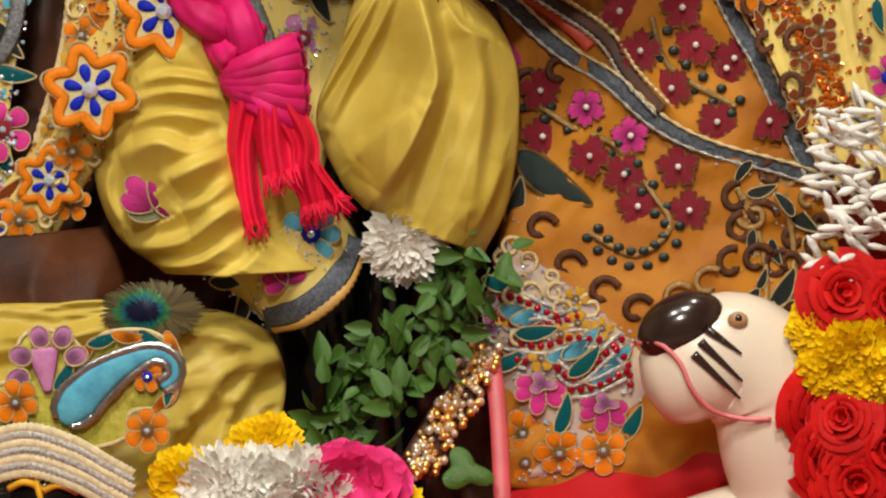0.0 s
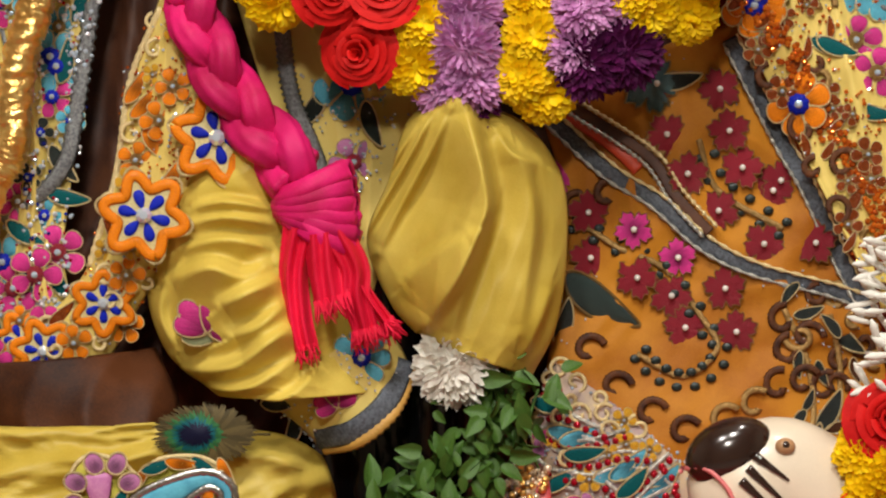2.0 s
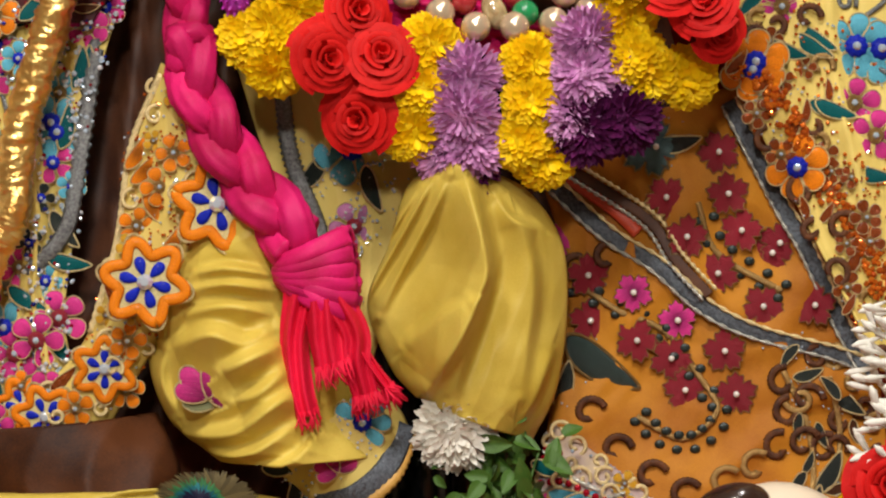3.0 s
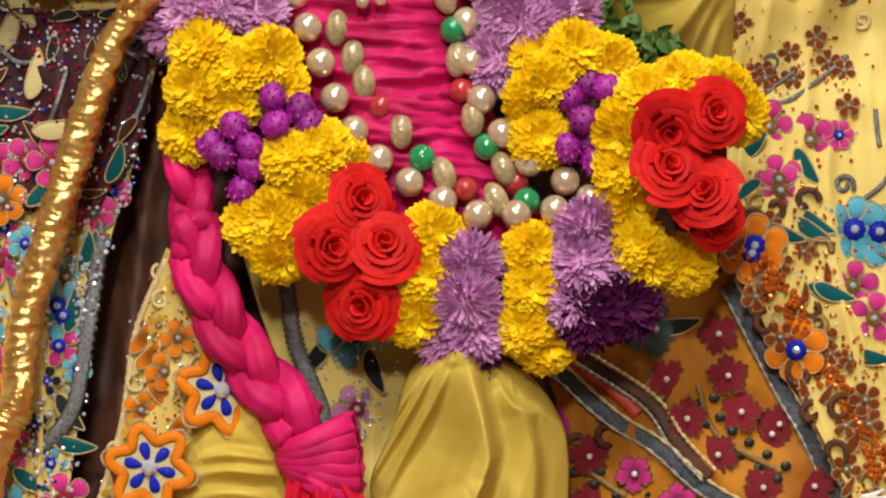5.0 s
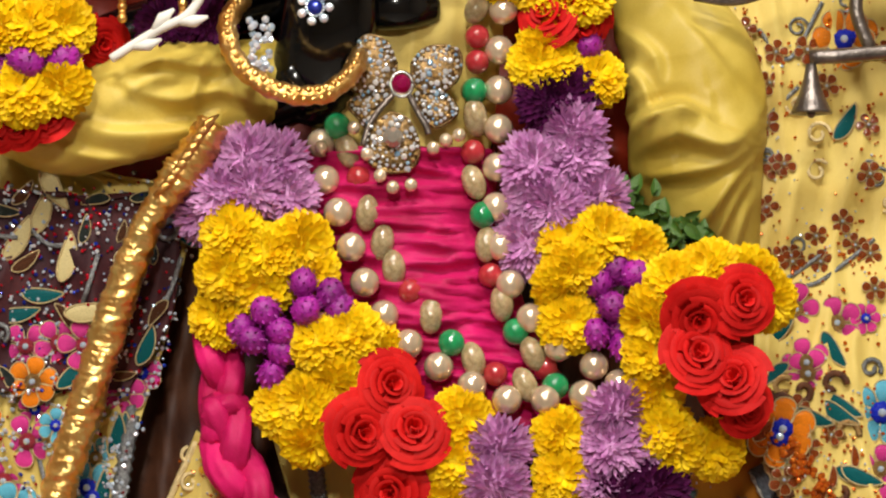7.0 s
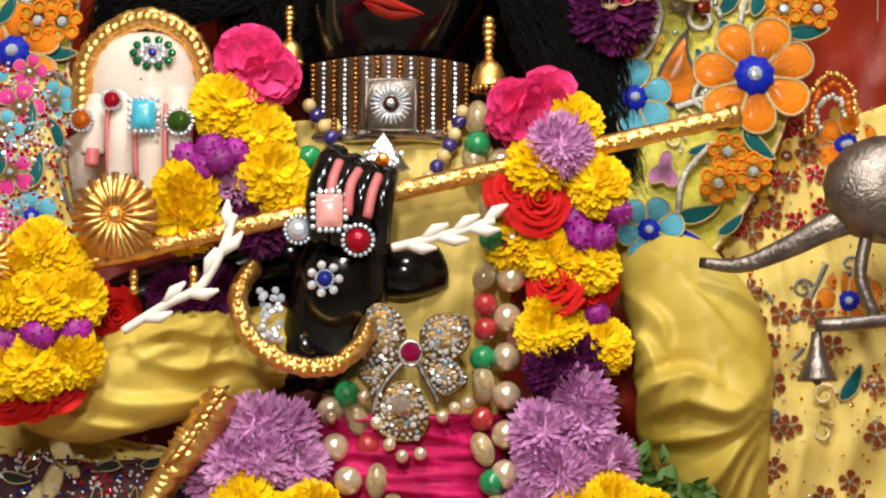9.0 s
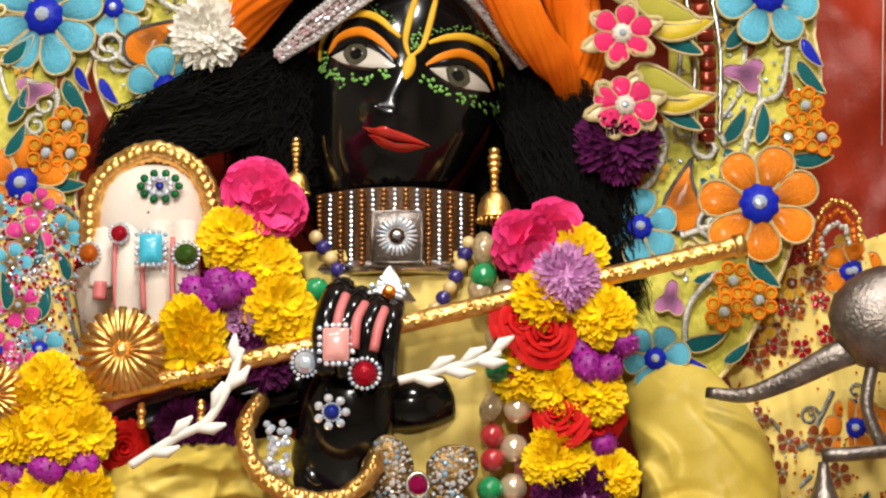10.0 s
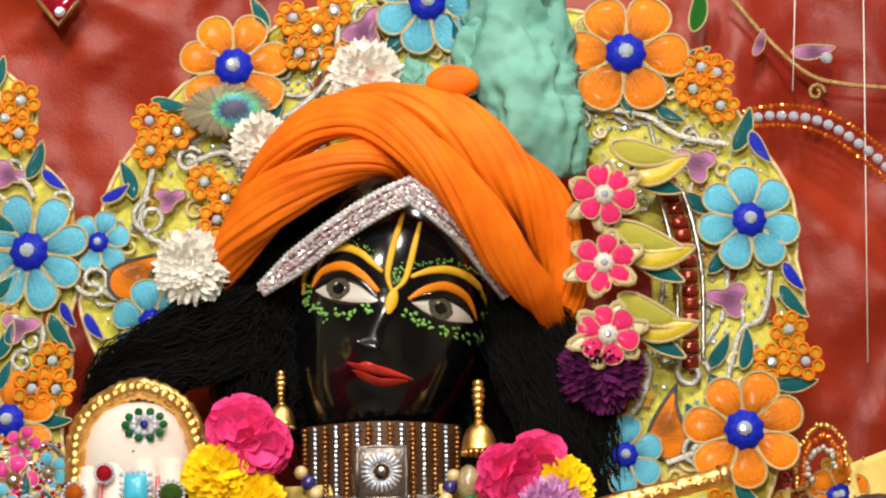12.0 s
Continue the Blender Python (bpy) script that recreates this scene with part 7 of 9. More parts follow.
g_csl = drape([(-0.410, 0.035, 1.264), (-0.407, 0.030, 1.189), (-0.405, 0.030, 1.106)], [(-0.311, 0.030, 1.256), (-0.316, 0.020, 1.197), (-0.304, 0.030, 1.110)], 40, 40, bulge=0.02, folds=((2, 0.005, 0.2),), rumple=0.004, seed=12)
csl = cloth("companion_sleeve", g_csl, PALE, "cream sleeve embroidered with pink flowers and sequins", "sleeve")

# ---- capes: flowers, leaves, sequins ----
def on(grid, place, lift=0.002):
    return front_of(grid, place[0], place[2], lift)


for places, r, n, m, h in ((((-0.359, 0.020, 1.176), (-0.353, 0.020, 1.229)), 0.0198, 5, E_PINK, E_BRASS), (((-0.342, 0.020, 1.141),), 0.0207, 6, E_BLUE, E_NAVY)):
    for p in places:
        flower_motif(csl, on(g_csl, p), r, n, m, h)
leaves(csl, [(on(g_csl, p), d, 0.0315) for p, d in (((-0.344, 0.020, 1.220), 80), ((-0.368, 0.020, 1.188), 100), ((-0.338, 0.020, 1.178), 75))])
fill(csl, g_csl, 20, 5, 0.0198, (0.2, 0), (1, 1), "lpbs")
scatter(csl, g_csl, 600, 0.0024, RUBY, "red_sequins", "", 1)
scatter(csl, g_csl, 700, 0.0024, STONES, "clear_sequins", "", 2)


def spray(parent, grid, rows, r, n, material, heart=E_BRASS, stone=STONES, cordm=GOLD_CORD):
    for p in rows:
        flower_motif(parent, on(grid, p), r, n, material, heart, stone, cordm)


# cape on the sleeve's side
spray(cape, g_cape, ((0.266, 0.070, 1.069), (0.272, 0.070, 0.977), (0.299, 0.070, 0.919), (0.320, 0.070, 0.931), (0.342, 0.070, 1.010), (0.261, 0.070, 1.044), (0.278, 0.070, 0.903), (0.343, 0.070, 0.905), (0.245, 0.070, 1.065), (0.258, 0.070, 0.942)), 0.0100, 5, AMB)
spray(cape, g_cape, ((0.263, 0.060, 0.901), (0.302, 0.060, 0.898), (0.331, 0.060, 0.912), (0.345, 0.060, 0.876), (0.265, 0.060, 0.974), (0.279, 0.060, 0.898), (0.251, 0.060, 0.939)), 0.0105, 5, AMB)
spray(cape, g_cape, ((0.234, 0.080, 1.155), (0.258, 0.080, 1.159), (0.275, 0.070, 1.182), (0.243, 0.080, 1.136), (0.289, 0.060, 1.204), (0.259, 0.070, 1.148), (0.240, 0.070, 1.087)), 0.0105, 5, AMB)
spray(cape, g_cape, ((0.322, 0.060, 1.080), (0.325, 0.050, 1.212), (0.299, 0.030, 0.680), (0.266, 0.040, 0.763), (0.264, 0.040, 0.757)), 0.0261, 6, E_ORANGE, E_NAVY)
spray(cape, g_cape, ((0.280, 0.050, 0.859), (0.287, 0.050, 0.816), (0.314, 0.050, 0.848), (0.362, 0.040, 0.705), (0.346, 0.040, 0.731), (0.288, 0.040, 0.807)), 0.0207, 5, E_PINK, E_BRASS)
spray(cape, g_cape, ((0.348, 0.050, 0.776), (0.368, 0.040, 0.774)), 0.0279, 7, E_BLUE, E_NAVY)
leaves(cape, [(on(g_cape, p), d, 0.0351) for p, d in (((0.309, 0.050, 0.825), -55), ((0.266, 0.050, 0.841), 40), ((0.316, 0.050, 0.780), -30), ((0.291, 0.050, 0.771), -20), ((0.313, 0.040, 0.774), -30), ((0.326, 0.040, 0.725), -15),
                                                 ((0.360, 0.040, 0.673), -10), ((0.330, 0.040, 0.724), -20), ((0.325, 0.050, 1.012), 60))])
for pts in ([(0.249, 0.070, 0.986), (0.259, 0.070, 1.014), (0.285, 0.060, 1.041)], [(0.252, 0.070, 1.088), (0.277, 0.065, 1.064), (0.305, 0.065, 1.111)], [(0.265, 0.060, 0.875), (0.297, 0.060, 0.880), (0.325, 0.060, 0.899), (0.347, 0.060, 0.917)],
            [(0.238, 0.060, 0.875), (0.274, 0.060, 0.884), (0.307, 0.060, 0.907)]):
    cord(cape, [on(g_cape, p) for p in pts], 0.0018)
for p, r, d in (((0.285, 0.070, 1.090), 0.0108, 0), ((0.258, 0.070, 0.986), 0.0099, 90), ((0.324, 0.065, 1.111), 0.0117, 180), ((0.342, 0.060, 0.972), 0.0117, 60), ((0.258, 0.060, 0.981), 0.0090, 0), ((0.350, 0.060, 0.967), 0.0117, 40), ((0.283, 0.060, 0.912), 0.0099, 200)):
    curl(cape, on(g_cape, p), r * 0.8, d, 1.3, SILVER_CORD, 0.0013)
s = Shape()
for i, q in enumerate(along([on(g_cape, p) for p in ((0.261, 0.040, 0.763), (0.291, 0.040, 0.718), (0.318, 0.040, 0.669), (0.354, 0.040, 0.620), (0.368, 0.040, 0.577))], 0.0040)[0]):
    for j in range(4):
        s.gem(q + np.array((frng.uniform(-0.0099, 0.0099), -0.002, frng.uniform(-0.0045, 0.0045))), 0.0027, 0, 6, (frng.uniform(-0.4, 0.4), -1, frng.uniform(-0.4, 0.4)))
tagged(part("amber_bead_band", s, AMBER, cape), kind="stuff")
spray(cape, g_cape, ((0.313, 0.080, 1.267), (0.273, 0.080, 1.201), (0.244, 0.080, 1.163)), 0.0150, 6, E_GOLD, AMB)
spray(cape, g_cape, ((0.321, 0.070, 1.211), (0.326, 0.070, 1.082)), 0.0260, 6, E_ORANGE, E_NAVY)
for p in ((0.296, 0.080, 1.186), (0.283, 0.080, 1.224), (0.263, 0.080, 1.182), (0.229, 0.080, 1.139), (0.300, 0.080, 1.158), (0.252, 0.080, 1.150), (0.280, 0.080, 1.146)):
    flower_motif(cape, on(g_cape, p), 0.0085, 5, RUBY, AMB)
for off, m, name in ((0.0, GOLD, "gold_bead_arch"), (-0.009, AMBER, "amber_bead_arch"), (-0.018, HALO_CORD, "silver_bead_arch")):
    s = Shape()
    mid_c = np.array((0.308, 0.060, 1.228))
    for q in along([mid_c + (np.array(w) - mid_c) * (1 + off / 0.038) for w in ((0.286, 0.060, 1.216), (0.287, 0.060, 1.242), (0.298, 0.060, 1.261), (0.312, 0.060, 1.267), (0.325, 0.060, 1.256), (0.328, 0.060, 1.235))], 0.0036)[0]:
        s.ball(q + np.array((frng.gauss(0, 0.0009), -0.002, frng.gauss(0, 0.0009))), 0.0027, 0, 7, 5)
    tagged(part(name, s, m, cape), kind="stuff")
fill(cape, g_cape, 16, 1, 0.0260, (0, 0.2), (0.55, 0.5), "aaag")
fill(cape, g_cape, 46, 44, 0.0125, (0, 0.58), (0.30, 1), "tadtad")
fill(cape, g_cape, 26, 2, 0.0225, (0, 0.5), (0.6, 1), "lpaocs")
scatter(cape, g_cape, 700, 0.0022, AMBER, "amber_sequins", "", 3, (0.0, 0.0), (0.5, 0.35))
scatter(cape, g_cape, 260, 0.0016, STONES, "clear_sequins", "", 4, (0.0, 0.4), (0.5, 1.0))

# cape on the staff's side
spray(lcape, g_lcape, ((-0.333, 0.030, 0.797), (-0.345, 0.030, 0.656)), 0.0207, 6, E_ORANGE, E_BRASS)
spray(lcape, g_lcape, ((-0.313, 0.030, 0.828), (-0.333, 0.030, 0.750), (-0.312, 0.020, 0.534), (-0.277, 0.020, 0.562), (-0.352, 0.030, 0.718), (-0.322, 0.020, 0.664), (-0.294, 0.020, 0.545), (-0.264, 0.030, 0.831), (-0.340, 0.030, 0.830)), 0.0216, 5, E_PINK, E_CRIMSON)
spray(lcape, g_lcape, ((-0.285, 0.030, 0.714), (-0.280, 0.020, 0.706), (-0.321, 0.020, 0.554), (-0.343, 0.030, 0.696)), 0.0225, 6, E_BLUE, E_NAVY)
leaves(lcape, [(on(g_lcape, p), d, 0.0360) for p, d in (((-0.300, 0.030, 0.804), 50), ((-0.303, 0.020, 0.575), -30), ((-0.277, 0.020, 0.538), -60), ((-0.252, 0.020, 0.599), -10), ((-0.256, 0.020, 0.756), 80), ((-0.302, 0.020, 0.802), 60), ((-0.327, 0.030, 0.893), 10), ((-0.314, 0.030, 0.862), -5),
                                                   ((-0.261, 0.030, 0.755), 80), ((-0.272, 0.030, 0.710), 80), ((-0.337, 0.030, 0.911), 70), ((-0.327, 0.020, 0.505), -70), ((-0.239, 0.030, 0.831), 60))])
spray(lcape, g_lcape, ((-0.323, 0.030, 0.853), (-0.350, 0.030, 0.862), (-0.300, 0.030, 0.871), (-0.327, 0.030, 0.884), (-0.310, 0.030, 0.911), (-0.292, 0.020, 0.655), (-0.301, 0.020, 0.620), (-0.242, 0.030, 0.889)), 0.0117, 5, E_BLACKGREEN, E_NAVY)
fill(lcape, g_lcape, 70, 3, 0.0198, (0.4, 0.1), (1, 1))
scatter(lcape, g_lcape, 1300, 0.0029, STONES, "clear_sequins", "", 5, (0.45, 0.1), (1.0, 1.0))
scatter(lcape, g_lcape, 260, 0.0022, RUBY, "red_sequins", "", 6, (0.45, 0.1), (1.0, 1.0))
scatter(lcape, g_lcape, 120, 0.0027, SAPPHIRE, "blue_sequins", "", 7, (0.45, 0.1), (1.0, 1.0))
cord(lcape, [on(g_lcape, p, 0.004) for p in ((-0.248, 0.030, 0.773), (-0.250, 0.020, 0.774), (-0.263, 0.020, 0.677), (-0.276, 0.020, 0.624), (-0.320, 0.020, 0.584))], 0.0065)

g_shawl = drape([(-0.463, 0.030, 0.963), (-0.454, 0.030, 0.929), (-0.452, 0.030, 0.825), (-0.452, 0.030, 0.789)], [(-0.280, 0.025, 0.941), (-0.220, 0.030, 0.939), (-0.219, 0.025, 0.853), (-0.253, 0.020, 0.791)],
                60, 50, folds=((2.3, 0.014, 0.15),), crease=((0.006, 4, 2, 0.3),), rumple=0.004, seed=7)
shawl = cloth("dark_shawl", g_shawl, mat("dark_maroon_cloth", (0.075, 0.018, 0.020), 0.6, spec=0.2, col2=(0.03, 0.010, 0.014), scale=30), "dark maroon shawl with cream, navy and pink embroidery", "shawl")
spray(shawl, g_shawl, ((-0.309, 0.000, 0.828), (-0.335, 0.000, 0.825), (-0.287, 0.000, 0.826)), 0.0207, 5, E_PINK, E_CRIMSON)
spray(shawl, g_shawl, ((-0.328, 0.000, 0.797),), 0.0207, 6, E_ORANGE, E_BRASS)
leaves(shawl, [(on(g_shawl, p), d, 0.0405) for p, d in (((-0.301, 0.000, 0.896), 80), ((-0.323, 0.000, 0.932), 70), ((-0.341, 0.000, 0.910), 60), ((-0.314, 0.000, 0.950), -60), ((-0.282, 0.000, 0.852), 10))], CREAM)
leaves(shawl, [(on(g_shawl, p), d, 0.0337) for p, d in (((-0.295, 0.000, 0.804), 50), ((-0.340, 0.000, 0.850), 10), ((-0.238, 0.000, 0.826), 70), ((-0.322, 0.000, 0.865), 0))])
fill(shawl, g_shawl, 50, 23, 0.0190, (0.35, 0.05), (1, 1), "eecse")
scatter(shawl, g_shawl, 420, 0.0022, STONES, "clear_sequins", "", 31, (0.35, 0.05), (1, 1))
scatter(shawl, g_shawl, 300, 0.0022, RUBY, "red_sequins", "", 32, (0.35, 0.05), (1, 1))
scatter(shawl, g_shawl, 160, 0.0022, SAPPHIRE, "blue_sequins", "", 33, (0.35, 0.05), (1, 1))

def ring_flower(parent, place, radius, lobes=6):
    """A wavy loop of padded orange cord round a cream ground, with a small navy star and a stone."""
    t = np.linspace(0, 2 * np.pi, 72, endpoint=False)
    rr = 0.40 + 0.085 * np.cos(lobes * t)
    o = np.stack([rr * np.cos(t), rr * np.sin(t)], 1)
    f = part("ring_flower", Shape().puff((0, 0, 0), o, 0.012, 0), CREAM, parent)
    loop = np.stack([o[:, 0], np.full(72, -0.02), o[:, 1]], 1)
    part("orange_loop", Shape().tube(np.concatenate([loop, loop[:1]]), 0.066, 0, 8, 0.4), E_ORANGE, f)
    part("edge_cord", Shape().tube(np.concatenate([loop, loop[:1]]) * (1.2, 0.2, 1.2), 0.018, 0, 6), GOLD_CORD, f)
    s = Shape()
    for i in range(lobes):
        ux, uz = turned(360 / lobes * i)
        s.puff((0, -0.02, 0), drop_outline(0.08, 0.31, 0.085), 0.03, 0, ux, uz)
    part("navy_star", s, E_NAVY, f)
    part("stone", Shape().gem((0, -0.05, 0), 0.10, 0, 8), STONES, f)
    return facing(f, place, frng.uniform(0, 360), radius * 2, frng.uniform(-5, 5), frng.uniform(-6, 6))


# apron with orange flowers
for p, r in (((-0.205, -0.010, 0.592), 0.0324), ((-0.151, -0.010, 0.651), 0.0333), ((-0.239, 0.000, 0.524), 0.0243), ((-0.285, 0.000, 0.487), 0.0243), ((-0.315, 0.000, 0.469), 0.0225)):
    ring_flower(lskirt, on(g_lskirt, p, 0.022 if p[2] > 0.55 else 0.002), r)
spray(lskirt, g_lskirt, ((-0.181, -0.010, 0.595), (-0.197, 0.000, 0.664), (-0.261, 0.000, 0.494), (-0.221, 0.000, 0.546), (-0.215, 0.000, 0.634), (-0.224, 0.000, 0.507), (-0.186, 0.000, 0.690)), 0.0150, 5, E_ORANGE)
leaves(lskirt, [(on(g_lskirt, p), d, 0.0315) for p, d in (((-0.202, 0.000, 0.647), -60), ((-0.215, 0.000, 0.690), 60), ((-0.186, 0.000, 0.621), 60), ((-0.208, 0.000, 0.677), 50))], E_ORANGE)
fill(lskirt, g_lskirt, 36, 4, 0.0150, (0, 0.05), (1, 1), "yyggty")
scatter(lskirt, g_lskirt, 300, 0.0018, AMBER, "amber_sequins", "", 8)
scatter(lskirt, g_lskirt, 160, 0.0018, STONES, "clear_sequins", "", 9)
cord(lskirt, [on(g_lskirt, p, 0.003) for p in ((-0.197, 0.000, 0.751), (-0.221, 0.000, 0.695), (-0.232, 0.000, 0.621), (-0.252, 0.000, 0.551))], 0.0026, GOLD_CORD)

# inner skirt
inner_skirt = bpy.data.objects["inner_skirt"]
spray(inner_skirt, g_mid, ((-0.051, 0.020, 0.694),), 0.0297, 6, E_BLUE, E_NAVY)
spray(inner_skirt, g_mid, ((-0.049, 0.020, 0.633),), 0.0198, 5, E_MAUVE, E_CRIMSON)
leaves(inner_skirt, [(on(g_mid, p), d, 0.0382) for p, d in (((-0.036, 0.020, 0.662), -70), ((-0.078, 0.020, 0.678), 60))], E_BLACKGREEN)
cord(inner_skirt, [on(g_mid, p, 0.005) for p in ((-0.105, 0.020, 0.735), (-0.098, 0.020, 0.686), (-0.080, 0.020, 0.642), (-0.065, 0.020, 0.598))], 0.0065)
scatter(inner_skirt, g_mid, 160, 0.0018, STONES, "clear_sequins", "", 10, (0.2, 0.2), (1, 1))

# ---- skirt embroidery ----
crim = motif("crimson_flower", E_CRIMSON, jag_outline(), 0.03, 0.016, E_BRASS)
pinkf = motif("pink_flower", E_PINK, jag_outline(), 0.03, 0.016, E_BRASS)
bead_s = Shape().ball((0, 0, 0), 0.0027, 0, 8, 6).data("bead", mat("white_bead", (0.75, 0.68, 0.62), 0.2, coat=0.5))
for p in ((0.213, 0.050, 0.625), (0.257, 0.050, 0.630), (0.238, 0.050, 0.596), (0.282, 0.050, 0.612), (0.274, 0.050, 0.570), (0.315, 0.050, 0.571), (0.197, 0.050, 0.656), (0.246, 0.050, 0.659), (0.136, 0.050, 0.594), (0.174, 0.050, 0.543), (0.201, 0.050, 0.529),
          (0.243, 0.050, 0.535), (0.212, 0.050, 0.504), (0.252, 0.050, 0.501), (0.138, 0.050, 0.558), (0.189, 0.050, 0.696), (0.239, 0.050, 0.692), (0.288, 0.050, 0.620)):
    q = on(g_skirt, p)
    stick(skirt, "crimson_flower", crim, q, frng.uniform(0, 72), 0.0351)
    part("bead", bead_s, None, skirt).location = q + (0, -0.004, 0)
for p in ((0.171, 0.050, 0.581), (0.206, 0.050, 0.559), (0.111, 0.050, 0.621)):
    q = on(g_skirt, p)
    stick(skirt, "pink_flower", pinkf, q, frng.uniform(0, 72), 0.0315)
    part("bead", bead_s, None, skirt).location = q + (0, -0.004, 0)
seed_mesh = Shape().ball((0, 0, 0), (0.0045, 0.0018, 0.0036), 0, 9, 6).data("dark_bead", E_BLACKGREEN)


def bead_row(parent, grid, pts, step, off):
    q, t = along([on(grid, p, 0.002) for p in pts], step)
    for i, c in enumerate(q):
        n = np.cross(t[i], (0, 1, 0))
        n /= np.linalg.norm(n) + 1e-9
        for sgn in (-1, 1):
            part("dark_bead", seed_mesh, None, parent).location = c + n * sgn * off


bead_row(skirt, g_skirt, ((0.177, 0.050, 0.483), (0.192, 0.050, 0.468), (0.215, 0.050, 0.463), (0.235, 0.050, 0.475), (0.239, 0.050, 0.490)), 0.0117, 0.0058)
bead_row(skirt, g_skirt, ((0.229, 0.050, 0.639), (0.238, 0.050, 0.617), (0.262, 0.050, 0.599), (0.289, 0.050, 0.582)), 0.0189, 0.0063)
bead_row(skirt, g_skirt, ((0.125, 0.050, 0.585), (0.156, 0.050, 0.570), (0.187, 0.050, 0.555), (0.205, 0.050, 0.537), (0.219, 0.050, 0.519), (0.230, 0.050, 0.501)), 0.0198, 0.0054)
for pts in ([(0.125, 0.050, 0.590), (0.160, 0.050, 0.566), (0.196, 0.050, 0.550), (0.223, 0.050, 0.515), (0.237, 0.050, 0.488), (0.210, 0.050, 0.466), (0.174, 0.050, 0.483)], [(0.222, 0.050, 0.652), (0.238, 0.050, 0.612), (0.289, 0.050, 0.582)],
            [(0.290, 0.050, 0.519), (0.308, 0.050, 0.479), (0.313, 0.050, 0.435), (0.304, 0.050, 0.408)], [(0.326, 0.050, 0.515), (0.335, 0.050, 0.471), (0.331, 0.050, 0.426)]):
    cord(skirt, [on(g_skirt, p, 0.002) for p in pts], 0.0024, E_BRASS, "stem")
for p, d in (((0.136, 0.050, 0.486), 20), ((0.157, 0.050, 0.457), 10), ((0.184, 0.050, 0.437), 20), ((0.210, 0.050, 0.423), 30), ((0.242, 0.050, 0.432), 40), ((0.290, 0.050, 0.510), 80), ((0.294, 0.050, 0.486), 90), ((0.285, 0.050, 0.459), 70), ((0.266, 0.050, 0.444), 50),
             ((0.151, 0.050, 0.608), 30), ((0.191, 0.050, 0.645), 60), ((0.125, 0.050, 0.599), 0), ((0.308, 0.050, 0.497), 0), ((0.322, 0.050, 0.457), 60)):
    curl(skirt, on(g_skirt, p, 0.002), 0.0135, d, 0.75, E_BRASS if frng.random() < 0.3 else E_BROWN, 0.0030)
eye = motif("dark_eye", mat("petrol_stitching", (0.03, 0.055, 0.05), 0.4, scale=120, bump=0.7), leaf_outline(), 0.05, 0.02, E_BRASS)
stick(skirt, "feather_motif", eye, on(g_skirt, (0.145, 0.050, 0.522)), -35, 0.0720)
stick(skirt, "feather_motif", motif("dark_eye_heart", E_BLACKGREEN, leaf_outline(), 0.06, 0.02, E_BRASS), on(g_skirt, (0.136, 0.050, 0.530), 0.005), -30, 0.0360)
leaves(skirt, [(on(g_skirt, p), d, 0.0382) for p, d in (((0.339, 0.050, 0.495), -40), ((0.327, 0.050, 0.439), 60), ((0.118, 0.050, 0.508), 75), ((0.207, 0.050, 0.698), 10), ((0.313, 0.050, 0.412), 70))], E_BLACKGREEN)
stick(skirt, "teal_flower", motif("teal_flower", mat("grey_teal_stitching", (0.06, 0.13, 0.14), 0.4, scale=120, bump=0.6), jag_outline(), 0.06, 0.02, E_BRASS), on(g_skirt, (0.185, 0.050, 0.696)), 0, 0.0495)
# sequin trims across the skirt
for i, (pts, w) in enumerate(((((0.097, 0.050, 0.676), (0.151, 0.050, 0.627), (0.189, 0.050, 0.603), (0.227, 0.050, 0.570), (0.267, 0.050, 0.550), (0.330, 0.050, 0.533), (0.359, 0.050, 0.522)), 0.0060),
                              (((0.247, 0.050, 0.732), (0.288, 0.050, 0.652), (0.309, 0.050, 0.615), (0.334, 0.050, 0.562), (0.359, 0.050, 0.513)), 0.0062),
                              (((0.122, 0.050, 0.678), (0.182, 0.050, 0.639), (0.204, 0.050, 0.608), (0.231, 0.050, 0.579)), 0.0045))):
    p = curve([on(g_skirt, q, 0.004) for q in pts], 90)
    t = part("trim_band", Shape().tube(p, w * 0.95, 0, 10, 0.14, lambda s, a: 1 + 0.06 * np.sin(160 * s)), TRIM if i < 2 else BROWN, skirt)
    for dx in (-0.0052, 0.0055):
        part("trim_bead_row", Shape().tube(p + (dx, -0.002, dx * 0.75), 0.0014, 0, 6, 1.0, lambda s, a: 1 + 0.5 * np.sin(400 * s)), GOLD_CORD if dx > 0 else HALO_CORD, skirt)
part("red_strip", Shape().tube(curve([on(g_skirt, q, 0.003) for q in ((0.111, 0.050, 0.678), (0.155, 0.050, 0.647), (0.175, 0.050, 0.628))], 30), 0.0055, 0, 10, 0.4), mat("vermilion_cloth", (0.60, 0.06, 0.02), 0.5), skirt)
fill(skirt, g_skirt, 34, 7, 0.0135, (0.72, 0.45), (0.98, 0.8), "dde")
scatter(skirt, g_skirt, 160, 0.0013, STONES, "clear_sequins", "", 11)

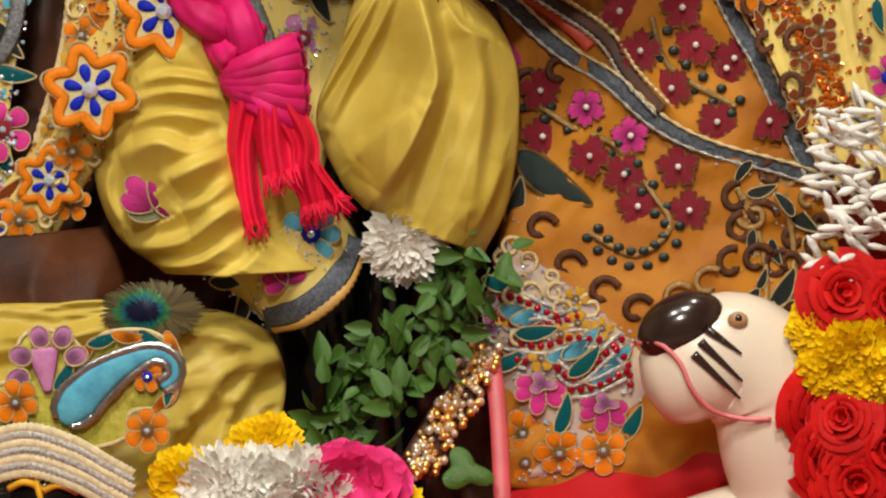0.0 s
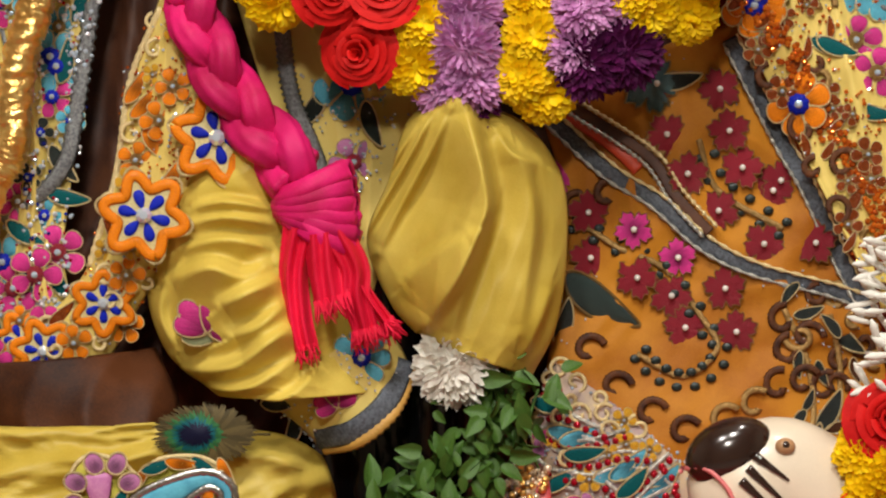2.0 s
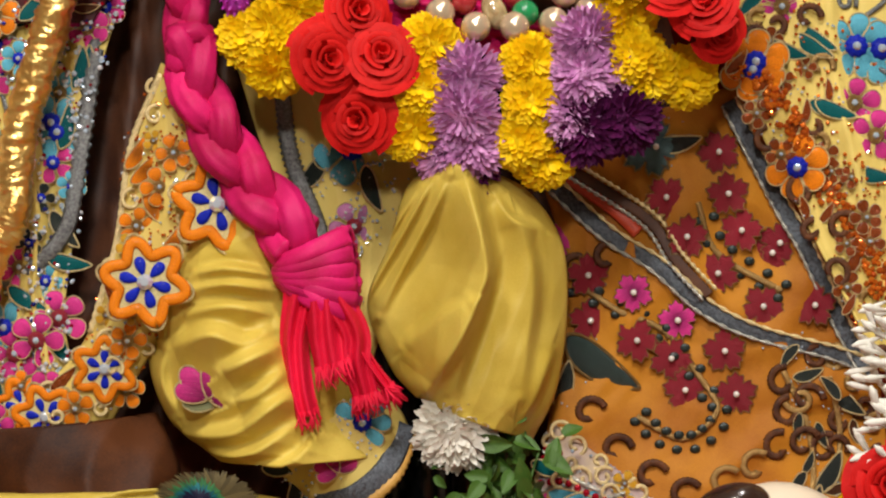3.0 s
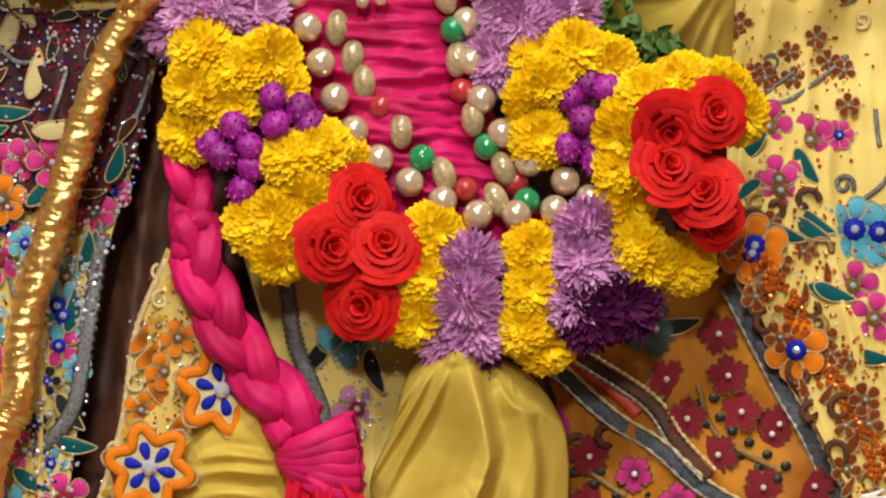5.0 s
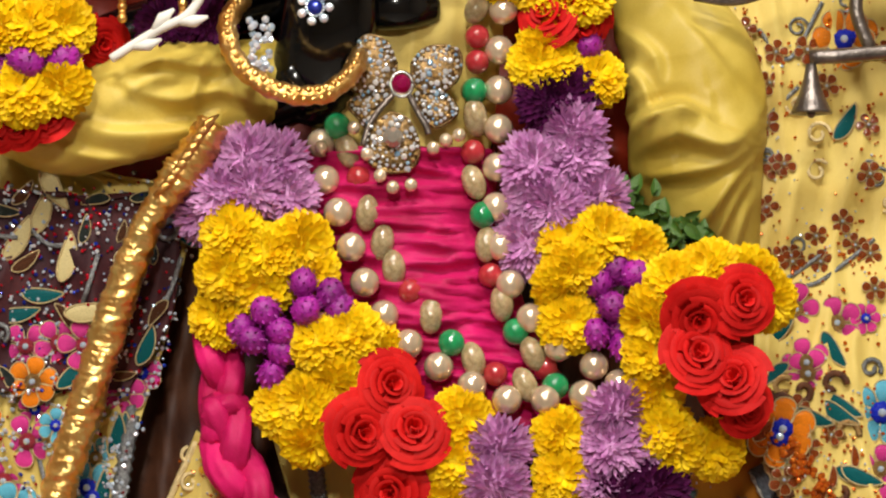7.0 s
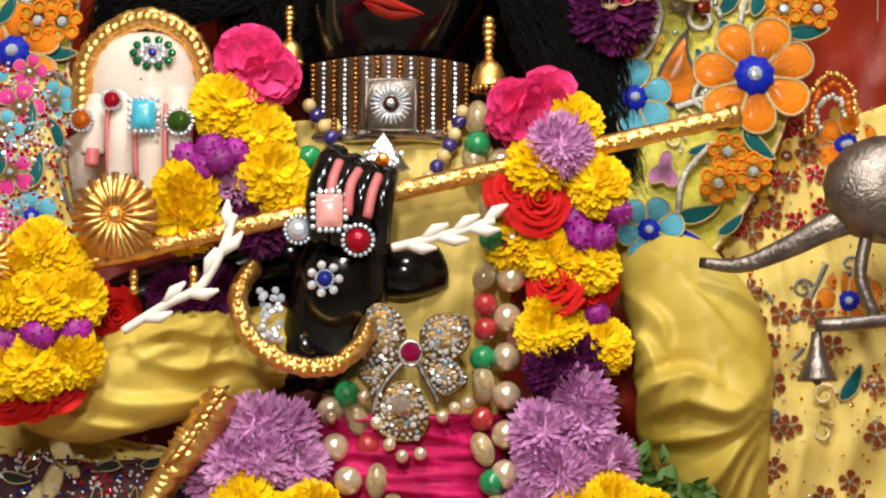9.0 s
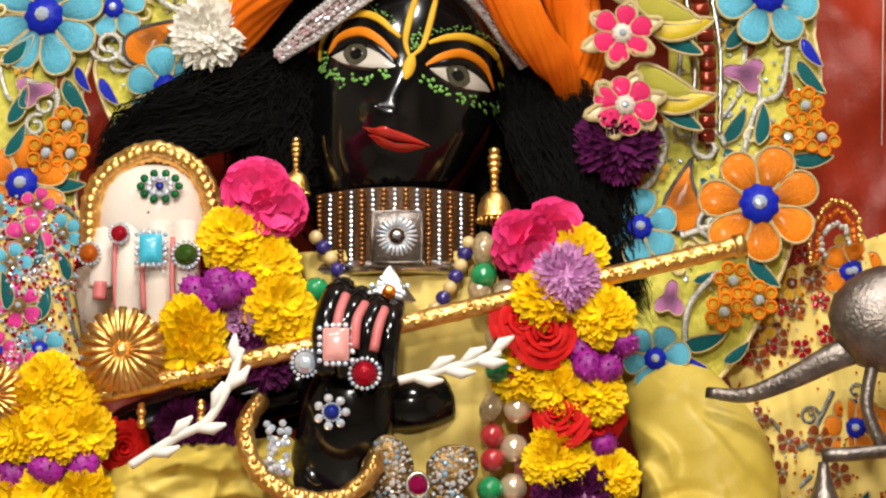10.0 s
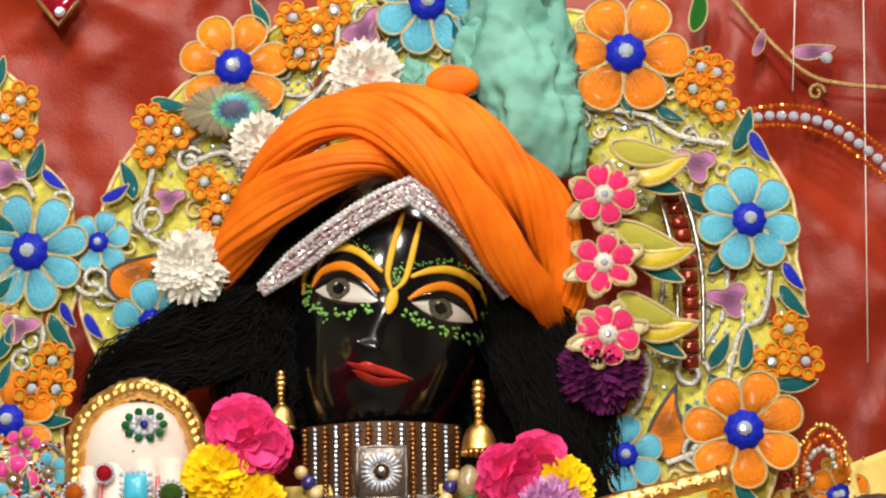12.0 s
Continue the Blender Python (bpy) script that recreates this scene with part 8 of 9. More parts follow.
# embroidered hem at the skirt's foot
g_hem = drape([(0.107, 0.030, 0.478), (0.096, 0.025, 0.427), (0.098, 0.020, 0.384), (0.113, 0.020, 0.340), (0.124, 0.015, 0.292)], [(0.113, 0.030, 0.475), (0.155, 0.020, 0.445), (0.194, 0.015, 0.411), (0.221, 0.015, 0.376), (0.217, 0.015, 0.318)], 40, 40, bulge=0.008, rumple=0.003)
hem = cloth("embroidered_hem", g_hem, mat("lilac_grey_silk", (0.62, 0.48, 0.30), 0.5, spec=0.25, col2=(0.44, 0.32, 0.36), scale=30), "cream hem with pink blossoms, blue petals and red beads", "skirt hem")
for p, d, size in (((0.096, 0.010, 0.409), 100, 0.0400), ((0.136, 0.010, 0.368), -10, 0.0500), ((0.185, 0.010, 0.353), -8, 0.0480)):
    stick(hem, "pink_blossom", LOTUS, on(g_hem, p), d + 180, size)
    stick(hem, "pink_bud", motif("bud", E_MAUVE, lobes_outline()), on(g_hem, p, 0.005), d, size * 0.5)
leaves(hem, [(on(g_hem, p), d, 0.038) for p, d in (((0.121, 0.010, 0.421), -8), ((0.130, 0.010, 0.420), 20), ((0.156, 0.010, 0.393), 25), ((0.167, 0.010, 0.398), 40), ((0.186, 0.010, 0.375), 20), ((0.194, 0.010, 0.385), 45))], E_BLUE)
leaves(hem, [(on(g_hem, p, 0.004), d, 0.034) for p, d in (((0.106, 0.010, 0.443), -12), ((0.132, 0.010, 0.407), 8), ((0.170, 0.010, 0.384), 45), ((0.154, 0.010, 0.344), 75), ((0.207, 0.010, 0.336), 60), ((0.113, 0.010, 0.385), 30))])
spray(hem, g_hem, ((0.150, 0.010, 0.314), (0.184, 0.010, 0.316), (0.122, 0.010, 0.328), (0.124, 0.010, 0.306),), 0.0185, 6, E_ORANGE, E_BRASS)
bead_r = Shape().ball((0, 0, 0), (0.0030, 0.0020, 0.0030), 0, 8, 6).data("red_bead", RUBY)
for row in (((0.095, 0.010, 0.459), (0.101, 0.010, 0.450), (0.112, 0.010, 0.456),),
            ((0.098, 0.010, 0.432), (0.115, 0.010, 0.434), (0.132, 0.010, 0.426), (0.147, 0.010, 0.420),),
            ((0.106, 0.010, 0.417), (0.123, 0.010, 0.411), (0.147, 0.010, 0.415), (0.163, 0.010, 0.420),),
            ((0.113, 0.010, 0.400), (0.137, 0.010, 0.397), (0.158, 0.010, 0.403), (0.180, 0.010, 0.402),),
            ((0.148, 0.010, 0.380), (0.159, 0.010, 0.372), (0.172, 0.010, 0.378), (0.185, 0.010, 0.391), (0.198, 0.010, 0.402),),
            ((0.159, 0.010, 0.363), (0.176, 0.010, 0.365), (0.202, 0.010, 0.378),),
            ((0.093, 0.010, 0.398), (0.106, 0.010, 0.389), (0.124, 0.010, 0.385),),
            ((0.194, 0.010, 0.394), (0.202, 0.010, 0.385), (0.205, 0.010, 0.367),)):
    for q in along([on(g_hem, p, 0.003) for p in row], 0.0078)[0]:
        part("red_bead", bead_r, None, hem).location = q
    cord(hem, [on(g_hem, np.array(p) + (0, 0, 0.006), 0.003) for p in row], 0.0016, HALO_CORD)
    cord(hem, [on(g_hem, np.array(p) - (0, 0, 0.006), 0.003) for p in row], 0.0016, HALO_CORD)
fill(hem, g_hem, 26, 6, 0.0110, (0, 0.0), (1, 0.55), "gyg")
scatter(hem, g_hem, 420, 0.0020, STONES, "clear_sequins", "", 13)

# hem of the leg wrap
g_lhem = drape([(-0.118, 0.000, 0.450), (-0.096, 0.000, 0.433), (-0.070, 0.000, 0.409)], [(-0.031, 0.000, 0.512), (-0.011, 0.000, 0.490), (-0.002, 0.000, 0.468)], 40, 30, bulge=0.035, rumple=0.003, seed=3)
lhem = cloth("leg_hem", g_lhem, PALE, "cream leg hem with peacock motifs and a grey sequin band", "leg hem")
p = curve([on(g_lhem, q, 0.003) for q in ((-0.076, 0.000, 0.420), (-0.048, 0.000, 0.429), (-0.022, 0.000, 0.451), (-0.008, 0.000, 0.481))], 40)
part("trim_band", Shape().tube(p, 0.0085, 0, 10, 0.14), TRIM, lhem)
part("edge_cord", Shape().tube(p + (0.006, 0.001, -0.008), 0.0045, 0, 8, 0.6, lambda s, a: 1 + 0.15 * np.sin(120 * s)), mat("ochre_lace", (0.60, 0.33, 0.07), 0.5, bump=0.8), lhem)
spray(lhem, g_lhem, ((-0.041, 0.000, 0.485),), 0.0225, 7, E_BLUE, E_NAVY)
stick(lhem, "pink_petal", LOTUS, on(g_lhem, (-0.059, 0.000, 0.447)), 25, 0.0427)
leaves(lhem, [(on(g_lhem, p), d, 0.0315) for p, d in (((-0.103, 0.000, 0.447), 5), ((-0.093, 0.000, 0.429), 80))], E_BLACKGREEN)
scatter(lhem, g_lhem, 90, 0.0018, STONES, "clear_sequins", "", 14)
stick(leg_cloth, "pink_flower", LOTUS, on(g_leg, (-0.157, -0.040, 0.504)), -8, 0.0675)
leaves(leg_cloth, [(on(g_leg, (-0.160, -0.040, 0.500)), 10, 0.0337)], mat("sage_stitching", (0.30, 0.33, 0.18), 0.5))

# ---- jewels on the curtain ----
strand = thing("jewel_swag", "swag of clear round stones edged with amber beads on the curtain", "swag")
sw = [(0.262, 0.200, 1.561), (0.298, 0.200, 1.566), (0.339, 0.200, 1.560), (0.374, 0.200, 1.538), (0.403, 0.200, 1.509), (0.431, 0.200, 1.461)]
for q in along(sw, 0.0108)[0]:
    part("clear_stone", Shape().gem(q, 0.0049, 0, 8), STONES, strand)
s = Shape()
for off in (0.0090, -0.0090):
    for q in along([np.array(w) + (off * 0.5, 0, off) for w in sw], 0.0049)[0]:
        s.gem(q, 0.0027, 0, 6, (frng.uniform(-0.4, 0.4), -1, frng.uniform(-0.4, 0.4)))
tagged(part("amber_edge", s, AMBER, strand), kind="stuff")
vine = thing("beaded_vine", "thin beaded vine stitched on the curtain", "embroidery")
cord(vine, [(0.262, 0.205, 1.683), (0.292, 0.205, 1.644), (0.331, 0.205, 1.606), (0.367, 0.205, 1.595), (0.418, 0.205, 1.590)], 0.0022, E_BRASS, "stem")
curl(vine, (0.338, 0.205, 1.588), 0.0081, 0, 1.2, E_BRASS)
leaves(vine, (((0.289, 0.205, 1.636), 70, 0.0270), ((0.337, 0.205, 1.626), 5, 0.0405)), E_MAUVE)
part("clear_stone", Shape().gem((0.348, 0.200, 1.619), 0.0058, 0, 8), STONES, vine)
for a_, b_ in (((0.323, 0.200, 1.696), (0.316, 0.200, 1.589)), ((0.385, 0.200, 1.695), (0.372, 0.200, 1.339))):
    tagged(part("thread", Shape().tube([a_, b_], 0.0006, 0, 5), P_WHITE), "thin white thread hanging before the curtain", "thread", "threads")
pd = thing("curtain_pendant", "diamond pendant of dark red beads on the curtain", "pendant")
part("beads", Shape().puff((-0.354, 0.205, 1.690), [(-0.0225, 0.0045), (0, -0.0247), (0.0225, 0.0045), (0, 0.0315)], 0.006, 0, cord=0.003), [RUBY, E_BRASS], pd)
part("centre_stone", Shape().gem((-0.352, 0.198, 1.677), 0.0054, 0, 8), STONES, pd)
gp = thing("leaf_pendant", "green sequin leaf pendant on the curtain", "pendant")
stick(gp, "leaf", motif("green_sequin_leaf", mat("green_sequins", (0.03, 0.25, 0.03), 0.3, metal=0.4, bump=1.0), leaf_outline(), 0.05, 0.02), (0.234, 0.200, 1.668), 80, 0.0450)

# ---- silver peacock lamp with a bell ----
bird = Shape()
bird.ball((0.336, -0.030, 1.159), (0.0495, 0.0270, 0.0427), 0, 26, 18, rough=0.04, rng=np.random.default_rng(1))
bird.tube(curve([(0.328, -0.030, 1.143), (0.292, -0.030, 1.130), (0.257, -0.020, 1.113), (0.223, -0.010, 1.101), (0.192, 0.000, 1.104)], 24), [0.0135 - 0.0004 * i for i in range(24)], 0, 12, 0.5)
bird.tube(curve([(0.321, -0.030, 1.126), (0.315, -0.030, 1.090), (0.326, -0.030, 1.059)], 12), 0.0054, 0, 10)
bird.tube(curve([(0.279, -0.030, 1.052), (0.307, -0.035, 1.053), (0.352, -0.030, 1.058), (0.398, -0.020, 1.066)], 16), 0.0058, 0, 10)
bird.tube(curve([(0.371, -0.020, 1.052), (0.394, 0.000, 0.909), (0.412, 0.000, 0.678), (0.42, 0.0, 0.236)], 20), 0.0099, 0, 12)
bird.tube(curve([(0.346, -0.030, 1.161), (0.374, -0.030, 1.188), (0.379, -0.030, 1.224)], 12), [0.0225, 0.0207, 0.0189, 0.0171, 0.0153, 0.0135, 0.0126, 0.0117, 0.0108, 0.0108, 0.0117, 0.0090], 0, 14)
tagged(part("peacock_stand", bird, [OLD_SILVER]), "dull silver bird-shaped stand on a slender pole", "statue")
bell = thing("hand_bell", "small dull silver bell hanging from the stand", "bell")
bc = np.array((0.280, -0.030, 1.027))
part("body", Shape().grid(lathe([(0.0001, 0.0202), (0.0040, 0.0198), (0.0058, 0.0090), (0.0099, -0.0045), (0.0153, -0.0162), (0.0162, -0.0189), (0.0126, -0.0189), (0.0001, -0.0135)]) + bc, 0, True), OLD_SILVER, bell)
part("clapper", Shape().ball(bc + (0, 0, -0.0189), 0.0036, 0, 10, 7), OLD_SILVER, bell)
part("hook", Shape().tube([bc + (0, 0, 0.0180), bc + (0.0018, 0, 0.0252), bc + (0, 0, 0.0288)], 0.0018, 0, 7), OLD_SILVER, bell)

# ---- leaves ----
leaf_a = Shape()
leaf_a.petal((0, 0, 0), (1, 0, 0), (0, -1, 0), 1.0, 0.55, -0.15, 0, 7, 5, 0.35)
leaf_mesh = leaf_a.data("leaf", LEAF)


def leafy(name, label, path, spread, count, size, seed):
    root = thing(name, label, "leaves")
    r = random.Random(seed)
    p = curve(path, 60)
    for k in range(5):
        o = np.array([r.uniform(-spread, spread) * 0.6, r.uniform(0, 0.01), r.uniform(-spread, spread) * 0.4])
        part("stem", Shape().tube(p[5 * k:] + o, 0.0011, 0, 6), LEAF, root)
    for i in range(count):
        q = p[r.randrange(60)] + np.array((r.gauss(0, spread * 0.55), -r.uniform(0, 0.03), r.gauss(0, spread * 0.5)))
        ob = part("leaf", leaf_mesh, None, root)
        ob.matrix_basis = pose(*q, r.uniform(-70, 70), r.uniform(0, 360), r.uniform(-60, 60)) @ Matrix.Scale(size * r.uniform(0.6, 1.3), 4)
    return root


leafy("basil_bunch", "bunch of fresh green basil leaves below the skirt", [(0.079, 0.000, 0.468), (0.062, -0.010, 0.421), (0.032, -0.020, 0.388), (-0.003, -0.030, 0.363), (-0.019, -0.040, 0.325), (-0.040, -0.050, 0.297)], 0.0300, 250, 0.0200, 2)
leafy("basil_sprig", "sprig of green basil tucked beside the sleeve", [(0.132, 0.015, 0.956), (0.156, 0.012, 0.931), (0.183, 0.010, 0.915), (0.207, 0.010, 0.907)], 0.0117, 90, 0.0135, 3)
big = thing("round_leaf", "single broad rounded green leaf lying on red cloth", "leaf")
facing(part("blade", Shape().puff((0, 0, 0), lobes_outline(48, 3), 0.08, 0), LEAF, big), (0.075, -0.070, 0.311), 20, 0.0472, -20, 10)

# jewelled strap
strap = thing("jewelled_strap", "hanging strap crusted with clear and gold beads", "strap")
sp_ = along([(0.090, 0.000, 0.399), (0.079, -0.020, 0.370), (0.057, -0.030, 0.337), (0.038, -0.040, 0.306)], 0.0045)[0]
s, s2 = Shape(), Shape()
for i, q in enumerate(sp_):
    for j in range(7):
        c = q + np.array((frng.uniform(-0.0153, 0.0153), frng.uniform(-0.008, 0), frng.uniform(-0.0036, 0.0036)))
        (s if frng.random() < 0.5 else s2).ball(c, frng.uniform(0.0022, 0.0040), 0, 7, 5)
tagged(part("gold_beads", s, GOLD, strap), kind="stuff")
tagged(part("clear_beads", s2, PEARL, strap), kind="stuff")
part("backing", Shape().tube(sp_ + (0, 0.006, 0), 0.0144, 0, 10, 0.3), BROWN, strap)

# red cloth under the cow
g_red = drape([(0.103, 0.030, 0.298), (0.105, 0.020, 0.282), (0.108, -0.020, 0.266)], [(0.236, 0.030, 0.338), (0.288, 0.020, 0.313), (0.324, -0.030, 0.268)], 40, 30, bulge=0.01, folds=((2, 0.006, 0.2),), rumple=0.003)
cloth("red_altar_cloth", g_red, RED_CLOTH, "plain red altar cloth hanging behind the cow", "cloth")
p = curve([(0.097, -0.010, 0.387), (0.101, -0.030, 0.346), (0.103, -0.060, 0.286)], 30)
tagged(part("red_ribbon", Shape().tube(p, 0.0067, 0, 14, 0.4), mat("rose_red_satin", (0.62, 0.08, 0.09), 0.45)), "rose red satin ribbon hanging beside the leaves", "ribbon")

# ---- cow statue: one mesh ----
cow = Shape()
cp = curve([(0.206, -0.080, 0.373), (0.225, -0.080, 0.381), (0.248, -0.080, 0.394), (0.274, -0.075, 0.397), (0.302, -0.070, 0.372), (0.309, -0.070, 0.330), (0.314, -0.065, 0.274), (0.26, -0.05, 0.237)], 60)
cr = np.interp(np.linspace(0, 1, 60), (0, 0.015, 0.04, 0.08, 0.14, 0.25, 0.38, 0.5, 0.65, 0.85, 1), (0.0036, 0.0216, 0.0315, 0.0378, 0.0423, 0.0477, 0.0504, 0.0468, 0.0423, 0.0468, 0.0540))
cow.tube(cp, cr, 0, 40, 0.8)
cow_skin = np.concatenate(cow.v)


def on_cow(p, lift=0.001):
    """The cow's front surface behind a point."""
    near = cow_skin[(abs(cow_skin[:, 0] - p[0]) < 0.008) & (abs(cow_skin[:, 2] - p[2]) < 0.008)]
    return np.array((p[0], near[:, 1].min() - lift if len(near) else p[1], p[2]))


for a_, b_ in (((0.248, -0.117, 0.421), (0.273, -0.115, 0.403)), ((0.243, -0.118, 0.412), (0.274, -0.115, 0.383)), ((0.238, -0.118, 0.403), (0.273, -0.115, 0.370))):
    cow.tube([on_cow(np.array(a_) + (np.array(b_) - np.array(a_)) * t) for t in np.linspace(0, 1, 16)], np.linspace(0.0034, 0.0010, 16), 1, 8, 0.5)
cow.ball(on_cow((0.232, -0.100, 0.421), -0.0153), (0.0342, 0.0198, 0.0243), 1, 34, 22, turn=Matrix.Rotation(radians(-25), 3, "Y"))
cow.tube([on_cow(q) for q in curve([(0.195, -0.105, 0.408), (0.213, -0.115, 0.410), (0.228, -0.122, 0.397), (0.237, -0.122, 0.378), (0.252, -0.118, 0.362), (0.273, -0.112, 0.355), (0.296, -0.107, 0.355)], 40)], 0.0018, 2, 8)
cow.ball(on_cow((0.271, -0.112, 0.427), -0.002), (0.0076, 0.0054, 0.0063), 3, 16, 10)
cow.ball(on_cow((0.271, -0.118, 0.428), 0.003), (0.0045, 0.0036, 0.0040), 1, 12, 8)
cow.tube(curve([(0.316, -0.070, 0.410), (0.335, -0.060, 0.426), (0.353, -0.050, 0.425)], 10), 0.0117, 0, 12, 0.6)
tagged(part("cow_statue", cow, [COW_WHITE, COW_BROWN, PINK_PAINT, mat("tan_paint", (0.45, 0.25, 0.12), 0.35)]), "glossy ivory cow statue with dark brown painted markings", "statue")
cg = thing("cow_garland", "garland of white, red and yellow flowers on the cow", "garland")
blooms(cg, "r", 1.15, (0.346, -0.110, 0.447), (0.375, -0.110, 0.440), (0.348, -0.120, 0.355), (0.375, -0.120, 0.337), (0.331, -0.110, 0.327), (0.355, -0.120, 0.312), (0.329, -0.100, 0.363))
blooms(cg, "y", 1.05, (0.331, -0.105, 0.421), (0.350, -0.115, 0.408), (0.369, -0.115, 0.410), (0.363, -0.115, 0.387), (0.339, -0.110, 0.393), (0.376, -0.110, 0.381))
q_ = random.Random(9)
bud = Shape().tube([(0, 0, 0), (0, -0.006, 0.010), (0, -0.010, 0.024), (0, -0.010, 0.030)], [0.0014, 0.0022, 0.0032, 0.0008], 0, 8).data("tuberose_bud", P_WHITE)
for i in range(90):
    c = np.array((0.366, -0.090, 0.524)) + np.array((q_.uniform(-0.0292, 0.0270), q_.uniform(-0.02, 0.0), q_.uniform(-0.0630, 0.0585)))
    ob = part("tuberose_bud", bud, None, cg)
    ob.matrix_basis = pose(*c, q_.uniform(-40, 30), q_.uniform(-110, -20), 0) @ Matrix.Scale(q_.uniform(0.75, 1.05), 4)

# ---- small crowned statue and offerings in front ----
crown = thing("headdress", "embroidered fan crown with a blue paisley and sequin bands", "headdress")
rim = curve([(-0.285, -0.128, 0.341), (-0.273, -0.128, 0.366), (-0.260, -0.128, 0.382), (-0.244, -0.128, 0.386), (-0.248, -0.128, 0.407), (-0.236, -0.128, 0.421), (-0.212, -0.128, 0.417), (-0.200, -0.128, 0.407), (-0.183, -0.128, 0.419), (-0.151, -0.128, 0.419),
             (-0.131, -0.128, 0.399), (-0.137, -0.128, 0.368), (-0.167, -0.128, 0.362), (-0.173, -0.128, 0.342), (-0.228, -0.128, 0.329)], 70)
mid_ = np.array((-0.214, -0.128, 0.362))
part("base", Shape().puff(mid_, [(q[0] - mid_[0], q[2] - mid_[2]) for q in rim[::-1]], 0.004, 0, cord=0.002), [E_LIME, GOLD_CORD], crown)
bpth = curve([(-0.214, -0.139, 0.355), (-0.204, -0.139, 0.369), (-0.188, -0.139, 0.385), (-0.168, -0.139, 0.398), (-0.149, -0.139, 0.405), (-0.136, -0.139, 0.399), (-0.135, -0.139, 0.388), (-0.144, -0.139, 0.381)], 60)
bw = np.interp(np.linspace(0, 1, 60), (0, 0.06, 0.16, 0.34, 0.55, 0.7, 1), (0.0030, 0.0100, 0.0128, 0.0105, 0.0060, 0.0030, 0.0020))
part("blue_paisley", Shape().tube(bpth, bw, 0, 16, 0.3), E_BLUE, crown)
bside = np.cross(np.gradient(bpth, axis=0), (0, 1, 0))
bside /= np.linalg.norm(bside, axis=1)[:, None]
for sg in (-1, 1):
    part("sequin_edge", Shape().tube(bpth + bside * (sg * (bw + 0.0026))[:, None], 0.0030, 0, 8, 0.5, lambda q, a: 1 + 0.2 * np.sin(160 * q)), SILVER, crown)
part("pink_drop", Shape().tube(curve([(-0.225, -0.136, 0.377), (-0.227, -0.138, 0.398), (-0.228, -0.137, 0.410)], 20), np.interp(np.linspace(0, 1, 20), (0, 0.5, 0.9, 1), (0.0027, 0.0081, 0.0108, 0.0045)), 0, 14, 0.3), E_MAUVE, crown)
for q, d in (((-0.243, -0.139, 0.388), 200), ((-0.241, -0.139, 0.402), 160), ((-0.229, -0.139, 0.414), 115), ((-0.215, -0.139, 0.414), 65), ((-0.207, -0.139, 0.402), 20)):
    stick(crown, "pink_petal", motif("pink_petal", E_MAUVE, lobes_outline(48, 1), 0.05, 0.04), q, d, 0.0230)
for p in ((-0.154, -0.140, 0.350), (-0.247, -0.140, 0.370)):
    flower_motif(crown, p, 0.0165, 6, E_ORANGE, E_BRASS)
flower_motif(crown, (-0.154, -0.138, 0.388), 0.0117, 6, E_ORANGE, E_NAVY)
leaves(crown, [(p, d, 0.0261) for p, d in (((-0.184, -0.138, 0.414), 20), ((-0.150, -0.138, 0.413), -30), ((-0.137, -0.138, 0.399), -70), ((-0.138, -0.138, 0.379), -110), ((-0.184, -0.138, 0.373), 20), ((-0.212, -0.138, 0.389), 60))])
leaves(crown, [(p, d, 0.0252) for p, d in (((-0.167, -0.138, 0.416), -5), ((-0.136, -0.138, 0.409), -60), ((-0.135, -0.138, 0.388), -90), ((-0.144, -0.138, 0.369), 220), ((-0.198, -0.138, 0.405), 50))], E_ORANGE)
